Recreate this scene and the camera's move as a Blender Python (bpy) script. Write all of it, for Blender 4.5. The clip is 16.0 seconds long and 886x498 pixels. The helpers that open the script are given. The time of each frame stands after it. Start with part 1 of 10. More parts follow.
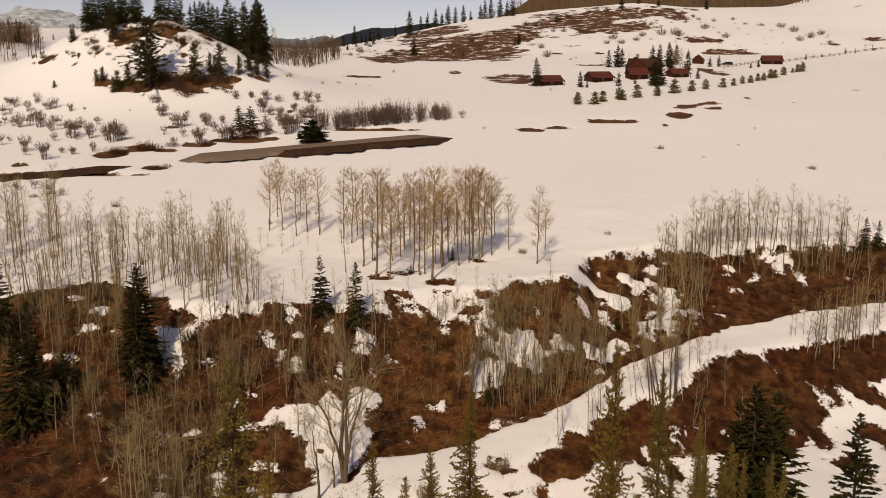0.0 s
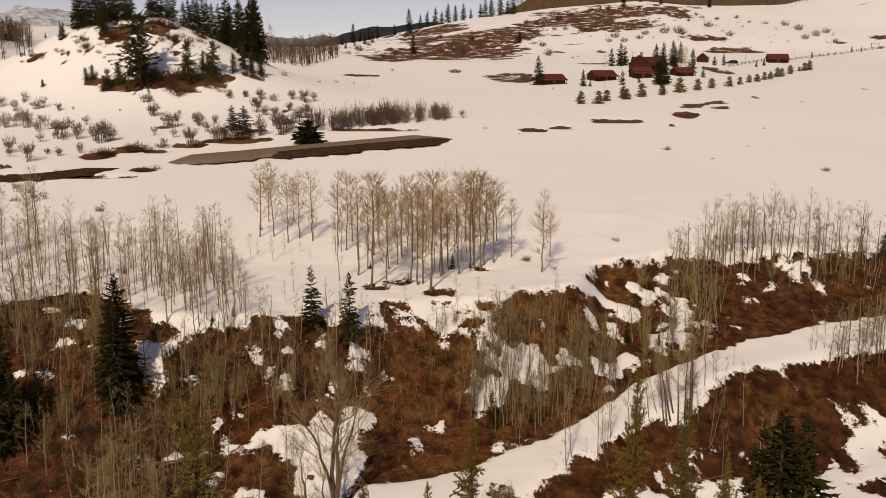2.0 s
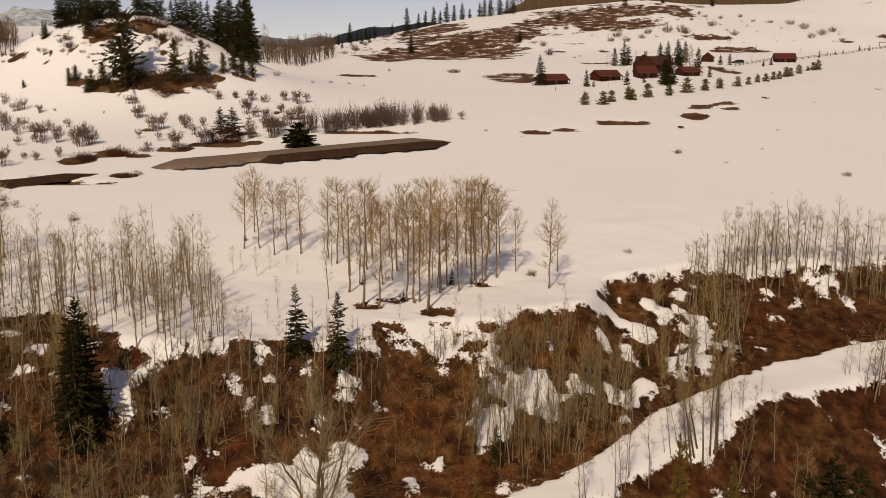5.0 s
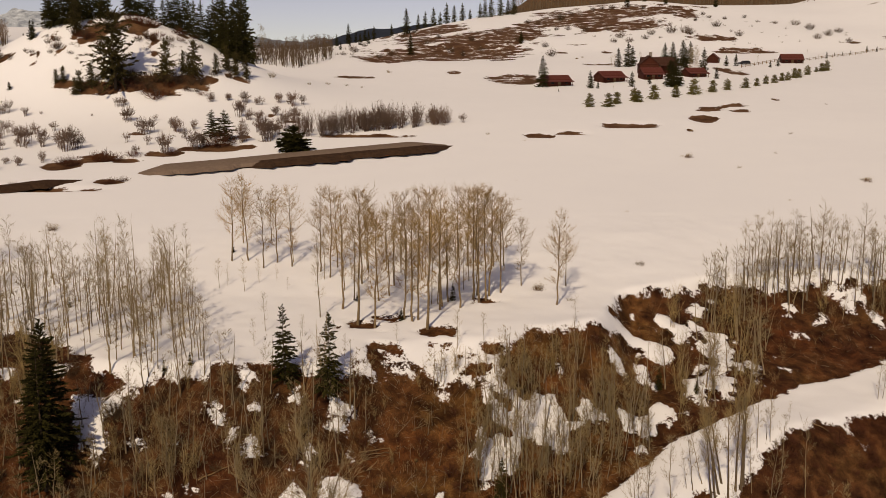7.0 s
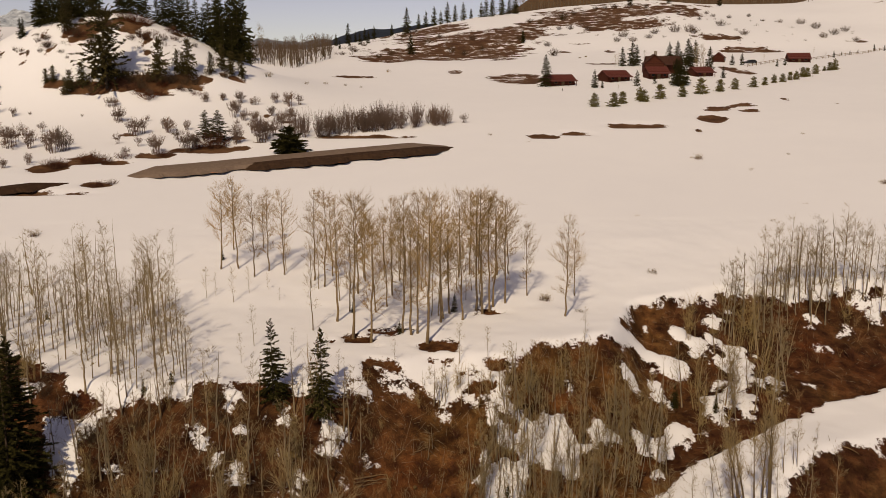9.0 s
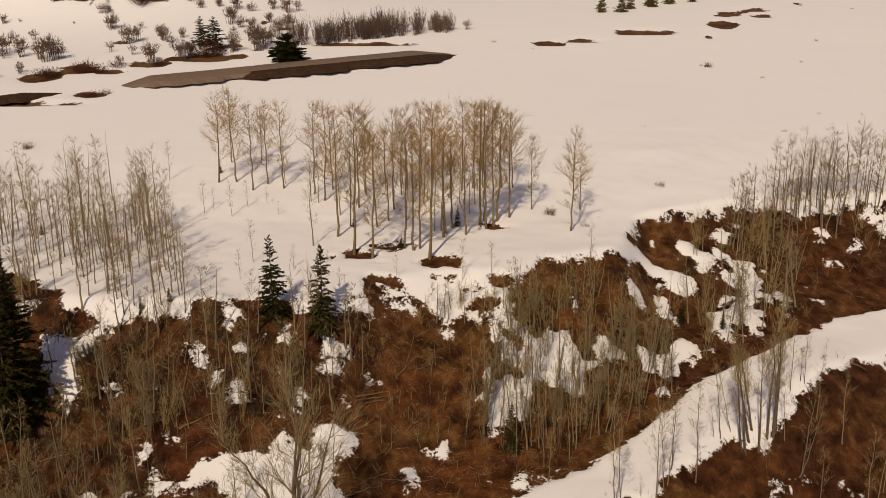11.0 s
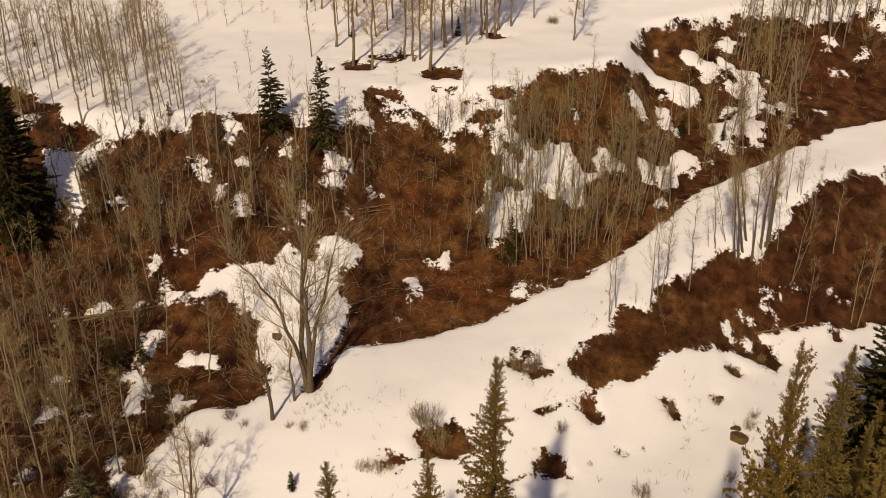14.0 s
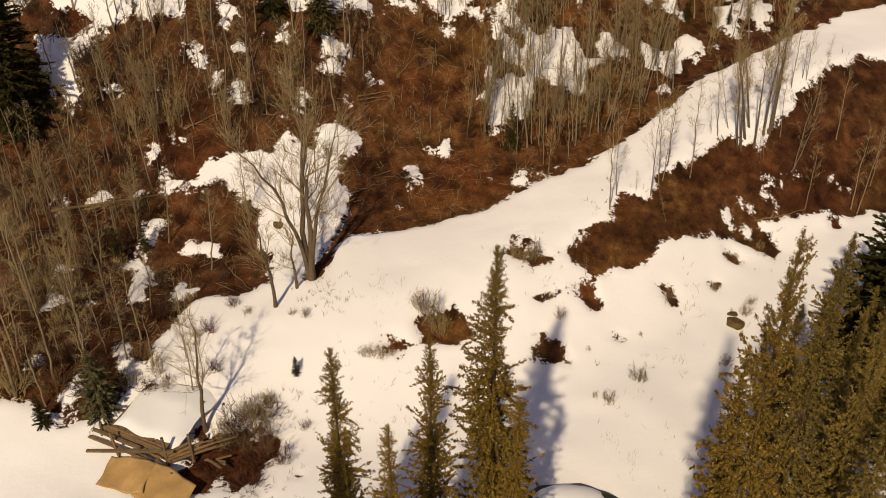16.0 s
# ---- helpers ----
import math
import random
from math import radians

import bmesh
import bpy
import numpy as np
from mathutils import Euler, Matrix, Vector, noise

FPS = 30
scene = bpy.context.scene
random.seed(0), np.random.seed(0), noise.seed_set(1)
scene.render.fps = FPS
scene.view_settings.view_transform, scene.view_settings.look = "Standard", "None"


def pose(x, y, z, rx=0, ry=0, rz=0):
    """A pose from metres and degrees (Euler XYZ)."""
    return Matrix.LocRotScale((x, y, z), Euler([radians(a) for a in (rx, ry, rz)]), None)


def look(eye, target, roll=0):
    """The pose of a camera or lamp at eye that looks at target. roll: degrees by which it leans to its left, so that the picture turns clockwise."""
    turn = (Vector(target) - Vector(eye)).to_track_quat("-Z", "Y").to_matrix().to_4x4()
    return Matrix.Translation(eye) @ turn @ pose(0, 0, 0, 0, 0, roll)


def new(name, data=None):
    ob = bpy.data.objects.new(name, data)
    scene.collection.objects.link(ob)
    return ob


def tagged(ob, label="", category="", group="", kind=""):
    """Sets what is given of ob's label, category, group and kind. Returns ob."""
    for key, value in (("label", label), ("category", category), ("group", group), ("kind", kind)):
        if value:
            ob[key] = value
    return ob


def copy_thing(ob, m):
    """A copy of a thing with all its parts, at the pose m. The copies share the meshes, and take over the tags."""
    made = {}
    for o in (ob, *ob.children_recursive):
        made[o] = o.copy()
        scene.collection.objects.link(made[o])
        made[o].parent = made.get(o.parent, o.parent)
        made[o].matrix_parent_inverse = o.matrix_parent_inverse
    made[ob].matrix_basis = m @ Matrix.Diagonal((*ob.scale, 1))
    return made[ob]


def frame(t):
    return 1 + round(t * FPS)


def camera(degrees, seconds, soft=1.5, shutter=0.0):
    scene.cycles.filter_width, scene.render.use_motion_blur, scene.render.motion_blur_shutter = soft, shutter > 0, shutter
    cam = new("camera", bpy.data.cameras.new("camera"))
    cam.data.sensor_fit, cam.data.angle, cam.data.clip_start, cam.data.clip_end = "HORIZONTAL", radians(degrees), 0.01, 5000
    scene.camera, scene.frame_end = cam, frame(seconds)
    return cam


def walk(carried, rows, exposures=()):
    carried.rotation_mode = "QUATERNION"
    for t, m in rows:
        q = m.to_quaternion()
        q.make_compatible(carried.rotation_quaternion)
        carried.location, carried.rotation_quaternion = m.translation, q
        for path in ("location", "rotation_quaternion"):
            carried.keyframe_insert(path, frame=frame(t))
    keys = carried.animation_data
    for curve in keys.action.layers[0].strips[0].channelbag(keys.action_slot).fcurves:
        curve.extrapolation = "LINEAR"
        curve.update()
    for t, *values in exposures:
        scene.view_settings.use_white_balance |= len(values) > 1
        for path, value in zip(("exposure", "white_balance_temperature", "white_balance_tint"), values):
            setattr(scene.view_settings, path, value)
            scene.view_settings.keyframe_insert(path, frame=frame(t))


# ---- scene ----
cam = camera(50.0, 16.0, soft=0.45)
# seconds, x, y, z, yaw, pitch, roll of the drone's camera
ROWS = [
    (0.0, -0.05, -33.98, 28.50, 0.00, -11.50, 0.00),
    (0.5, -0.04, -31.89, 28.46, -0.02, -11.50, -0.01),
    (1.0, -0.02, -30.07, 28.39, -0.01, -11.50, -0.02),
    (1.5, 0.01, -28.43, 28.31, -0.00, -11.53, -0.01),
    (2.0, 0.04, -26.89, 28.22, -0.00, -11.55, -0.01),
    (2.5, 0.07, -25.38, 28.13, -0.01, -11.55, -0.02),
    (3.0, 0.09, -23.85, 28.05, -0.01, -11.53, -0.05),
    (3.5, 0.10, -22.25, 27.98, -0.02, -11.53, -0.07),
    (4.0, 0.10, -20.55, 27.93, -0.05, -11.54, -0.07),
    (5.2, 0.08, -15.93, 27.80, -0.07, -11.50, -0.08),
    (6.5, 0.06, -10.83, 27.67, -0.07, -11.44, -0.09),
    (7.0, 0.07, -8.85, 27.55, -0.06, -11.40, -0.13),
    (7.5, 0.08, -7.00, 27.40, -0.05, -11.39, -0.17),
    (8.0, 0.09, -5.36, 27.22, -0.05, -11.37, -0.18),
    (8.5, 0.10, -3.90, 27.12, -0.03, -11.36, -0.19),
    (9.0, 0.08, -2.40, 27.06, 0.00, -11.36, -0.20),
    (9.5, 0.05, -1.10, 27.02, 0.03, -11.50, -0.21),
    (9.9, 0.03, -0.45, 27.00, 0.05, -12.05, -0.22),
    (10.3, 0.01, -0.09, 27.00, 0.08, -13.20, -0.22),
    (10.5, 0.00, 0.00, 27.00, 0.11, -14.23, -0.23),
    (11.0, 0.05, -0.01, 27.00, 0.18, -16.83, -0.30),
    (11.5, 0.03, -0.06, 27.10, 0.23, -18.99, -0.37),
    (12.0, -0.00, -0.11, 27.22, 0.28, -20.93, -0.43),
    (12.5, -0.04, -0.14, 27.33, 0.29, -22.81, -0.47),
    (13.0, -0.07, -0.17, 27.41, 0.28, -24.65, -0.50),
    (13.5, -0.10, -0.18, 27.48, 0.22, -26.51, -0.50),
    (14.0, -0.13, -0.18, 27.53, 0.20, -28.37, -0.51),
    (14.5, -0.15, -0.18, 27.56, 0.20, -30.23, -0.52),
    (15.0, -0.18, -0.16, 27.57, 0.22, -32.03, -0.57),
    (15.5, -0.20, -0.14, 27.57, 0.23, -33.79, -0.62),
    (16.0, -0.22, -0.10, 27.54, 0.23, -35.15, -0.67),
]
walk(cam, [(t, pose(x, y, z, 90 + p, 0, yaw) @ pose(0, 0, 0, 0, 0, r)) for t, x, y, z, yaw, p, r in ROWS],
     exposures=[(0, -0.32, 7800, 10), (8, -0.42, 7800, 10), (11, -0.42, 7850, 10), (14.5, -0.15, 8150, 8), (16, -0.08, 8100, 7)])

# ---- light: clear spring sky, sun behind the camera and a little to its left ----
SUN_AZ, SUN_EL = radians(18), radians(44)     # the way the light goes, from +y towards +x; height of the sun
world = bpy.data.worlds.new("sky")
scene.world = world
world.use_nodes = True
wn = world.node_tree.nodes
sky = wn.new("ShaderNodeTexSky")
sky.sky_type, sky.sun_disc = "NISHITA", False
sky.sun_elevation, sky.sun_rotation = SUN_EL, SUN_AZ + math.pi
sky.air_density, sky.dust_density, sky.ozone_density, sky.altitude = 0.9, 0.0, 2.0, 2600
wn["Background"].inputs["Strength"].default_value = 0.088
pale = wn.new("ShaderNodeHueSaturation")
pale.inputs["Hue"].default_value, pale.inputs["Saturation"].default_value = 0.53, 0.58
world.node_tree.links.new(sky.outputs[0], pale.inputs["Color"])
tint = wn.new("ShaderNodeMix")
tint.data_type, tint.blend_type = "RGBA", "MULTIPLY"
tint.inputs["Factor"].default_value, tint.inputs["B"].default_value = 1.0, (0.98, 0.965, 1.07, 1)
world.node_tree.links.new(pale.outputs[0], tint.inputs["A"])
world.node_tree.links.new(tint.outputs["Result"], wn["Background"].inputs["Color"])
sun = new("sun", bpy.data.lights.new("sun", "SUN"))
sun.data.energy, sun.data.angle, sun.data.color = 3.5, radians(1.5), (1.0, 0.86, 0.675)
sun.matrix_world = look((0, 0, 0), (math.sin(SUN_AZ) * math.cos(SUN_EL), math.cos(SUN_AZ) * math.cos(SUN_EL), -math.sin(SUN_EL)))


# ---- materials ----
def material(name, rough=0.8):
    m = bpy.data.materials.new(name)
    m.use_nodes = True
    nt = m.node_tree
    b = nt.nodes["Principled BSDF"]
    b.inputs["Roughness"].default_value = rough
    b.inputs["Specular IOR Level"].default_value = 0.08
    return m, nt, b


def noise_node(nt, scale, detail=4.0, rough=0.6, coord="Object", vec=None):
    n = nt.nodes.new("ShaderNodeTexNoise")
    n.inputs["Scale"].default_value, n.inputs["Detail"].default_value, n.inputs["Roughness"].default_value = scale, detail, rough
    if vec is None:
        vec = nt.nodes.new("ShaderNodeTexCoord").outputs[coord]
    nt.links.new(vec, n.inputs["Vector"])
    return n.outputs["Fac"]


def ramp(nt, fac, stops):
    r = nt.nodes.new("ShaderNodeValToRGB")
    while len(r.color_ramp.elements) < len(stops):
        r.color_ramp.elements.new(0.5)
    for e, (p, c) in zip(r.color_ramp.elements, stops):
        e.position, e.color = p, (*c, 1)
    nt.links.new(fac, r.inputs["Fac"])
    return r.outputs["Color"]


def mix(nt, fac, a, b, kind="MIX"):
    m = nt.nodes.new("ShaderNodeMix")
    m.data_type, m.blend_type = "RGBA", kind
    for sock, v in ((m.inputs["Factor"], fac), (m.inputs["A"], a), (m.inputs["B"], b)):
        if isinstance(v, (int, float)):
            sock.default_value = v
        elif isinstance(v, tuple):
            sock.default_value = (*v, 1)
        else:
            nt.links.new(v, sock)
    return m.outputs["Result"]


def calc(nt, op, a, b=0.0, c=None, clamp=False):
    m = nt.nodes.new("ShaderNodeMath")
    m.operation, m.use_clamp = op, clamp
    for n, v in enumerate((a, b) if c is None else (a, b, c)):
        if isinstance(v, (int, float)):
            m.inputs[n].default_value = v
        else:
            nt.links.new(v, m.inputs[n])
    return m.outputs[0]


def bump(nt, b, height, strength, distance):
    n = nt.nodes.new("ShaderNodeBump")
    n.inputs["Strength"].default_value, n.inputs["Distance"].default_value = strength, distance
    nt.links.new(height, n.inputs["Height"])
    nt.links.new(n.outputs[0], b.inputs["Normal"])


def mottled(name, dark, light, scale=6.0, rough=0.85, relief=0.3, spread=0.0, coord="Object"):
    """Two tones in broad and fine patches; spread varies it from object to object."""
    m, nt, b = material(name, rough)
    broad, fine = noise_node(nt, scale, 5, 0.65, coord), noise_node(nt, scale * 7, 3, 0.6, coord)
    fac = calc(nt, "MULTIPLY_ADD", fine, 0.45, calc(nt, "MULTIPLY_ADD", broad, 1.3, -0.38), clamp=True)
    col = mix(nt, fac, dark, light)
    if spread:
        info = nt.nodes.new("ShaderNodeObjectInfo")
        hsv = nt.nodes.new("ShaderNodeHueSaturation")
        nt.links.new(calc(nt, "MULTIPLY_ADD", info.outputs["Random"], spread, 1 - spread / 2), hsv.inputs["Value"])
        nt.links.new(calc(nt, "MULTIPLY_ADD", info.outputs["Random"], spread * 0.5, 1 - spread / 4), hsv.inputs["Saturation"])
        nt.links.new(col, hsv.inputs["Color"])
        col = hsv.outputs[0]
    nt.links.new(col, b.inputs["Base Color"])
    if relief:
        bump(nt, b, fine, relief, 0.3 / scale)
    return m


def needles(name, dark, light):
    """Needle sprays, each clump a tone of its own."""
    m, nt, b = material(name, 0.85)
    b.inputs["Specular IOR Level"].default_value = 0.04
    geo, info = nt.nodes.new("ShaderNodeNewGeometry"), nt.nodes.new("ShaderNodeObjectInfo")
    fac = calc(nt, "MULTIPLY_ADD", info.outputs["Random"], 0.35, calc(nt, "MULTIPLY", geo.outputs["Random Per Island"], 0.65))
    nt.links.new(mix(nt, fac, dark, light), b.inputs["Base Color"])
    return m


def ground_material():
    m, nt, b = material("snow_and_earth", 0.9)
    at, wide, shade_at = [nt.nodes.new("ShaderNodeAttribute") for _ in range(3)]
    at.attribute_name, wide.attribute_name, shade_at.attribute_name = "snow", "broad", "damp"
    pos = nt.nodes.new("ShaderNodeNewGeometry").outputs["Position"]
    n1, n2, n3 = noise_node(nt, 0.9, 5, 0.65, vec=pos), noise_node(nt, 4.0, 4, 0.7, vec=pos), noise_node(nt, 0.12, 4, 0.6, vec=pos)
    nf = noise_node(nt, 0.16, 7, 0.72, vec=pos)
    edge = calc(nt, "ADD", calc(nt, "MULTIPLY_ADD", n1, 1.5, -0.75), calc(nt, "MULTIPLY_ADD", n2, 0.9, -0.45))
    far = calc(nt, "MULTIPLY_ADD", nf, 2.8, -1.4)
    edge = calc(nt, "MULTIPLY_ADD", calc(nt, "SUBTRACT", far, edge), wide.outputs["Fac"], edge)
    # the outlines fray only where the cover is in doubt
    doubt = calc(nt, "SUBTRACT", 1.0, calc(nt, "ABSOLUTE", calc(nt, "MULTIPLY_ADD", at.outputs["Fac"], 2.0, -1.0)))
    doubt = calc(nt, "MULTIPLY_ADD", doubt, 0.9, 0.12)
    cover = calc(nt, "MULTIPLY_ADD", edge, doubt, at.outputs["Fac"])
    cover = calc(nt, "MULTIPLY_ADD", calc(nt, "SUBTRACT", cover, 0.5), 10.0, 0.5, clamp=True)
    soil = ramp(nt, n1, [(0.28, (0.038, 0.0168, 0.0085)), (0.42, (0.088, 0.037, 0.0145)), (0.56, (0.142, 0.062, 0.0235)), (0.74, (0.22, 0.12, 0.052))])
    tone = ramp(nt, n3, [(0.3, (0.86, 0.66, 0.6)), (0.5, (1.0, 1.0, 1.0)), (0.68, (1.1, 1.3, 1.15))])
    soil = mix(nt, 1.0, soil, tone, "MULTIPLY")
    litter = ramp(nt, noise_node(nt, 11.0, 4, 0.75, vec=pos), [(0.35, (0.36, 0.33, 0.31)), (0.5, (1.0, 1.0, 1.0)), (0.6, (1.15, 1.12, 1.05)), (0.69, (2.1, 2.0, 1.8))])
    soil = mix(nt, 1.0, soil, litter, "MULTIPLY")
    broad = ramp(nt, noise_node(nt, 0.42, 3, 0.6, vec=pos), [(0.34, (0.36, 0.33, 0.33)), (0.5, (0.87, 0.87, 0.87)), (0.64, (1.18, 1.15, 1.08))])
    soil = mix(nt, 1.0, soil, broad, "MULTIPLY")
    # painted slope shade: darker, more purple soil where the mask is high
    soil = mix(nt, shade_at.outputs["Fac"], soil, mix(nt, 1.0, soil, (0.66, 0.62, 0.74), "MULTIPLY"))
    grass = ramp(nt, nf, [(0.3, (0.045, 0.020, 0.010)), (0.5, (0.12, 0.06, 0.03)), (0.7, (0.20, 0.115, 0.058))])
    soil = mix(nt, wide.outputs["Fac"], soil, grass)
    white = mix(nt, n3, (0.84, 0.846, 0.89), (0.885, 0.89, 0.925))
    specks = calc(nt, "MULTIPLY", calc(nt, "SUBTRACT", noise_node(nt, 9.0, 2, 0.6, vec=pos), 0.68, clamp=True), 3.0, clamp=True)
    white = mix(nt, specks, white, (0.40, 0.32, 0.25))
    nt.links.new(mix(nt, cover, soil, white), b.inputs["Base Color"])
    h = calc(nt, "MULTIPLY_ADD", cover, 0.5, calc(nt, "MULTIPLY", n2, calc(nt, "MULTIPLY_ADD", cover, -0.6, 0.68)))
    bump(nt, b, calc(nt, "ADD", h, calc(nt, "MULTIPLY", n1, 0.2)), 0.6, 0.25)
    return m


GROUND = ground_material()
ASPEN_BARK = mottled("aspen_bark", (0.10, 0.070, 0.040), (0.31, 0.225, 0.13), 3.0, 0.8, 0.2, 0.3)
PALE_BARK = mottled("pale_sapling_bark", (0.13, 0.099, 0.061), (0.36, 0.28, 0.18), 3.0, 0.8, 0.2, 0.4)
ASPEN_TWIG = mottled("aspen_twigs", (0.22, 0.142, 0.06), (0.46, 0.315, 0.145), 2.0, 0.9, 0, 0.35)
GREY_TWIG = mottled("grey_sapling_twigs", (0.155, 0.112, 0.056), (0.37, 0.28, 0.145), 2.0, 0.9, 0, 0.4)
COTTON_BARK = mottled("rough_bark", (0.07, 0.05, 0.033), (0.2, 0.15, 0.1), 5.0, 0.9, 0.5, 0.2)
BRUSH_TWIG = mottled("brush_twigs", (0.085, 0.05, 0.028), (0.21, 0.132, 0.075), 2.0, 0.9, 0, 0.5)
RED_BRUSH = mottled("red_brown_brush", (0.05, 0.018, 0.010), (0.15, 0.06, 0.032), 2.0, 0.9, 0, 0.4)
SCRUB_TWIG = mottled("dark_scrub", (0.045, 0.028, 0.017), (0.125, 0.082, 0.05), 2.0, 0.9, 0, 0.4)
WILLOW_TWIG = mottled("willow_twigs", (0.08, 0.054, 0.042), (0.215, 0.145, 0.11), 2.0, 0.9, 0, 0.4)
SPRUCE = needles("spruce_needles", (0.015, 0.014, 0.005), (0.06, 0.053, 0.016))
YOUNG_NEEDLE = needles("young_pine_needles", (0.07, 0.062, 0.018), (0.21, 0.17, 0.05))
PINE_NEEDLE = needles("pine_needles", (0.026, 0.021, 0.009), (0.11, 0.086, 0.032))
FIR_YELLOW = needles("sunlit_fir_needles", (0.04, 0.027, 0.008), (0.32, 0.205, 0.048))
FIR_DARK = needles("shaded_fir_needles", (0.04, 0.031, 0.01), (0.29, 0.205, 0.06))
GREY_NEEDLE = needles("grey_green_needles", (0.05, 0.047, 0.024), (0.21, 0.185, 0.095))
CONIFER_BARK = mottled("conifer_bark", (0.04, 0.028, 0.02), (0.12, 0.085, 0.06), 6.0, 0.95, 0.5)


# ---- mesh helpers ----
def mesh(name, verts, quads=None, tris=None, mat=None, smooth=False):
    """A mesh from arrays of corners and of four- and three-sided faces."""
    me = bpy.data.meshes.new(name)
    verts = np.asarray(verts, float).reshape(-1, 3)
    quads = np.zeros((0, 4), int) if quads is None else np.asarray(quads, int).reshape(-1, 4)
    tris = np.zeros((0, 3), int) if tris is None else np.asarray(tris, int).reshape(-1, 3)
    me.vertices.add(len(verts))
    me.vertices.foreach_set("co", verts.ravel())
    me.loops.add(quads.size + tris.size)
    me.loops.foreach_set("vertex_index", np.r_[quads.ravel(), tris.ravel()])
    me.polygons.add(len(quads) + len(tris))
    me.polygons.foreach_set("loop_start", np.r_[np.arange(len(quads)) * 4, quads.size + np.arange(len(tris)) * 3])
    me.polygons.foreach_set("loop_total", np.r_[np.full(len(quads), 4), np.full(len(tris), 3)])
    me.polygons.foreach_set("use_smooth", np.full(len(quads) + len(tris), smooth))
    if mat:
        me.materials.append(mat)
    me.update(calc_edges=True)
    return me


def part(name, me, parent, label=""):
    ob = new(name, me)
    ob.parent = parent
    return tagged(ob, label)


def bm_mesh(name, bm, mat, smooth=False):
    me = bpy.data.meshes.new(name)
    bmesh.ops.recalc_face_normals(bm, faces=bm.faces)
    bm.to_mesh(me)
    bm.free()
    me.materials.append(mat)
    if smooth:
        me.polygons.foreach_set("use_smooth", np.ones(len(me.polygons), bool))
    return me


def axes_of(d):
    """Two unit vectors square to each direction."""
    d = d / np.maximum(np.linalg.norm(d, axis=1, keepdims=True), 1e-9)
    ref = np.where(np.abs(d[:, 2:3]) > 0.9, [[1.0, 0, 0]], [[0, 0, 1.0]])
    u = np.cross(d, ref)
    u /= np.linalg.norm(u, axis=1, keepdims=True)
    return u, np.cross(d, u)


def tubes(a, b, ra, rb, sides=3):
    """Tapered rods from a to b: corners and four-sided faces."""
    a, b = np.asarray(a, float), np.asarray(b, float)
    n = len(a)
    u, v = axes_of(b - a)
    ang = np.arange(sides) * 2 * math.pi / sides
    ring = u[:, None] * np.cos(ang)[None, :, None] + v[:, None] * np.sin(ang)[None, :, None]
    verts = np.concatenate([a[:, None] + ring * np.asarray(ra)[:, None, None], b[:, None] + ring * np.asarray(rb)[:, None, None]], 1)
    k = np.arange(sides)
    q = np.stack([k, (k + 1) % sides, (k + 1) % sides + sides, k + sides], 1)
    return verts.reshape(-1, 3), (q[None] + (np.arange(n) * 2 * sides)[:, None, None]).reshape(-1, 4)


def spikes(a, b, ra):
    """Three-sided points from a to b: corners and three-sided faces."""
    n = len(a)
    u, v = axes_of(b - a)
    ang = np.arange(3) * 2 * math.pi / 3
    ring = a[:, None] + (u[:, None] * np.cos(ang)[None, :, None] + v[:, None] * np.sin(ang)[None, :, None]) * np.asarray(ra)[:, None, None]
    verts = np.concatenate([ring, b[:, None]], 1).reshape(-1, 3)
    t = np.array([[0, 1, 3], [1, 2, 3], [2, 0, 3]])
    return verts, (t[None] + (np.arange(n) * 4)[:, None, None]).reshape(-1, 3)


def blades(a, b, ra):
    """Flat points from a to b, one face each, turned at random about their length."""
    n = len(a)
    u, v = axes_of(b - a)
    w = np.random.RandomState(n).uniform(0, 6.28, n)[:, None]
    s = (u * np.cos(w) + v * np.sin(w)) * np.asarray(ra)[:, None] * 1.45
    return np.stack([a - s, a + s, b], 1).reshape(-1, 3), np.arange(n * 3).reshape(-1, 3)


def chain(points, radii, sides):
    """One bent tapered rod through the points, with shared rings."""
    points, radii = np.asarray(points, float), np.asarray(radii, float)
    d = np.gradient(points, axis=0)
    u, v = axes_of(d)
    ang = np.arange(sides) * 2 * math.pi / sides
    verts = points[:, None] + (u[:, None] * np.cos(ang)[None, :, None] + v[:, None] * np.sin(ang)[None, :, None]) * radii[:, None, None]
    k, rows = np.arange(sides), len(points)
    q = np.stack([k, (k + 1) % sides, (k + 1) % sides + sides, k + sides], 1)
    return verts.reshape(-1, 3), (q[None] + (np.arange(rows - 1) * sides)[:, None, None]).reshape(-1, 4)


def join(*pieces):
    """Corners and faces of several pieces in one."""
    vs, fs, n = [], [], 0
    for v, f in pieces:
        vs.append(v)
        fs.append(f + n)
        n += len(v)
    return np.concatenate(vs), np.concatenate(fs)


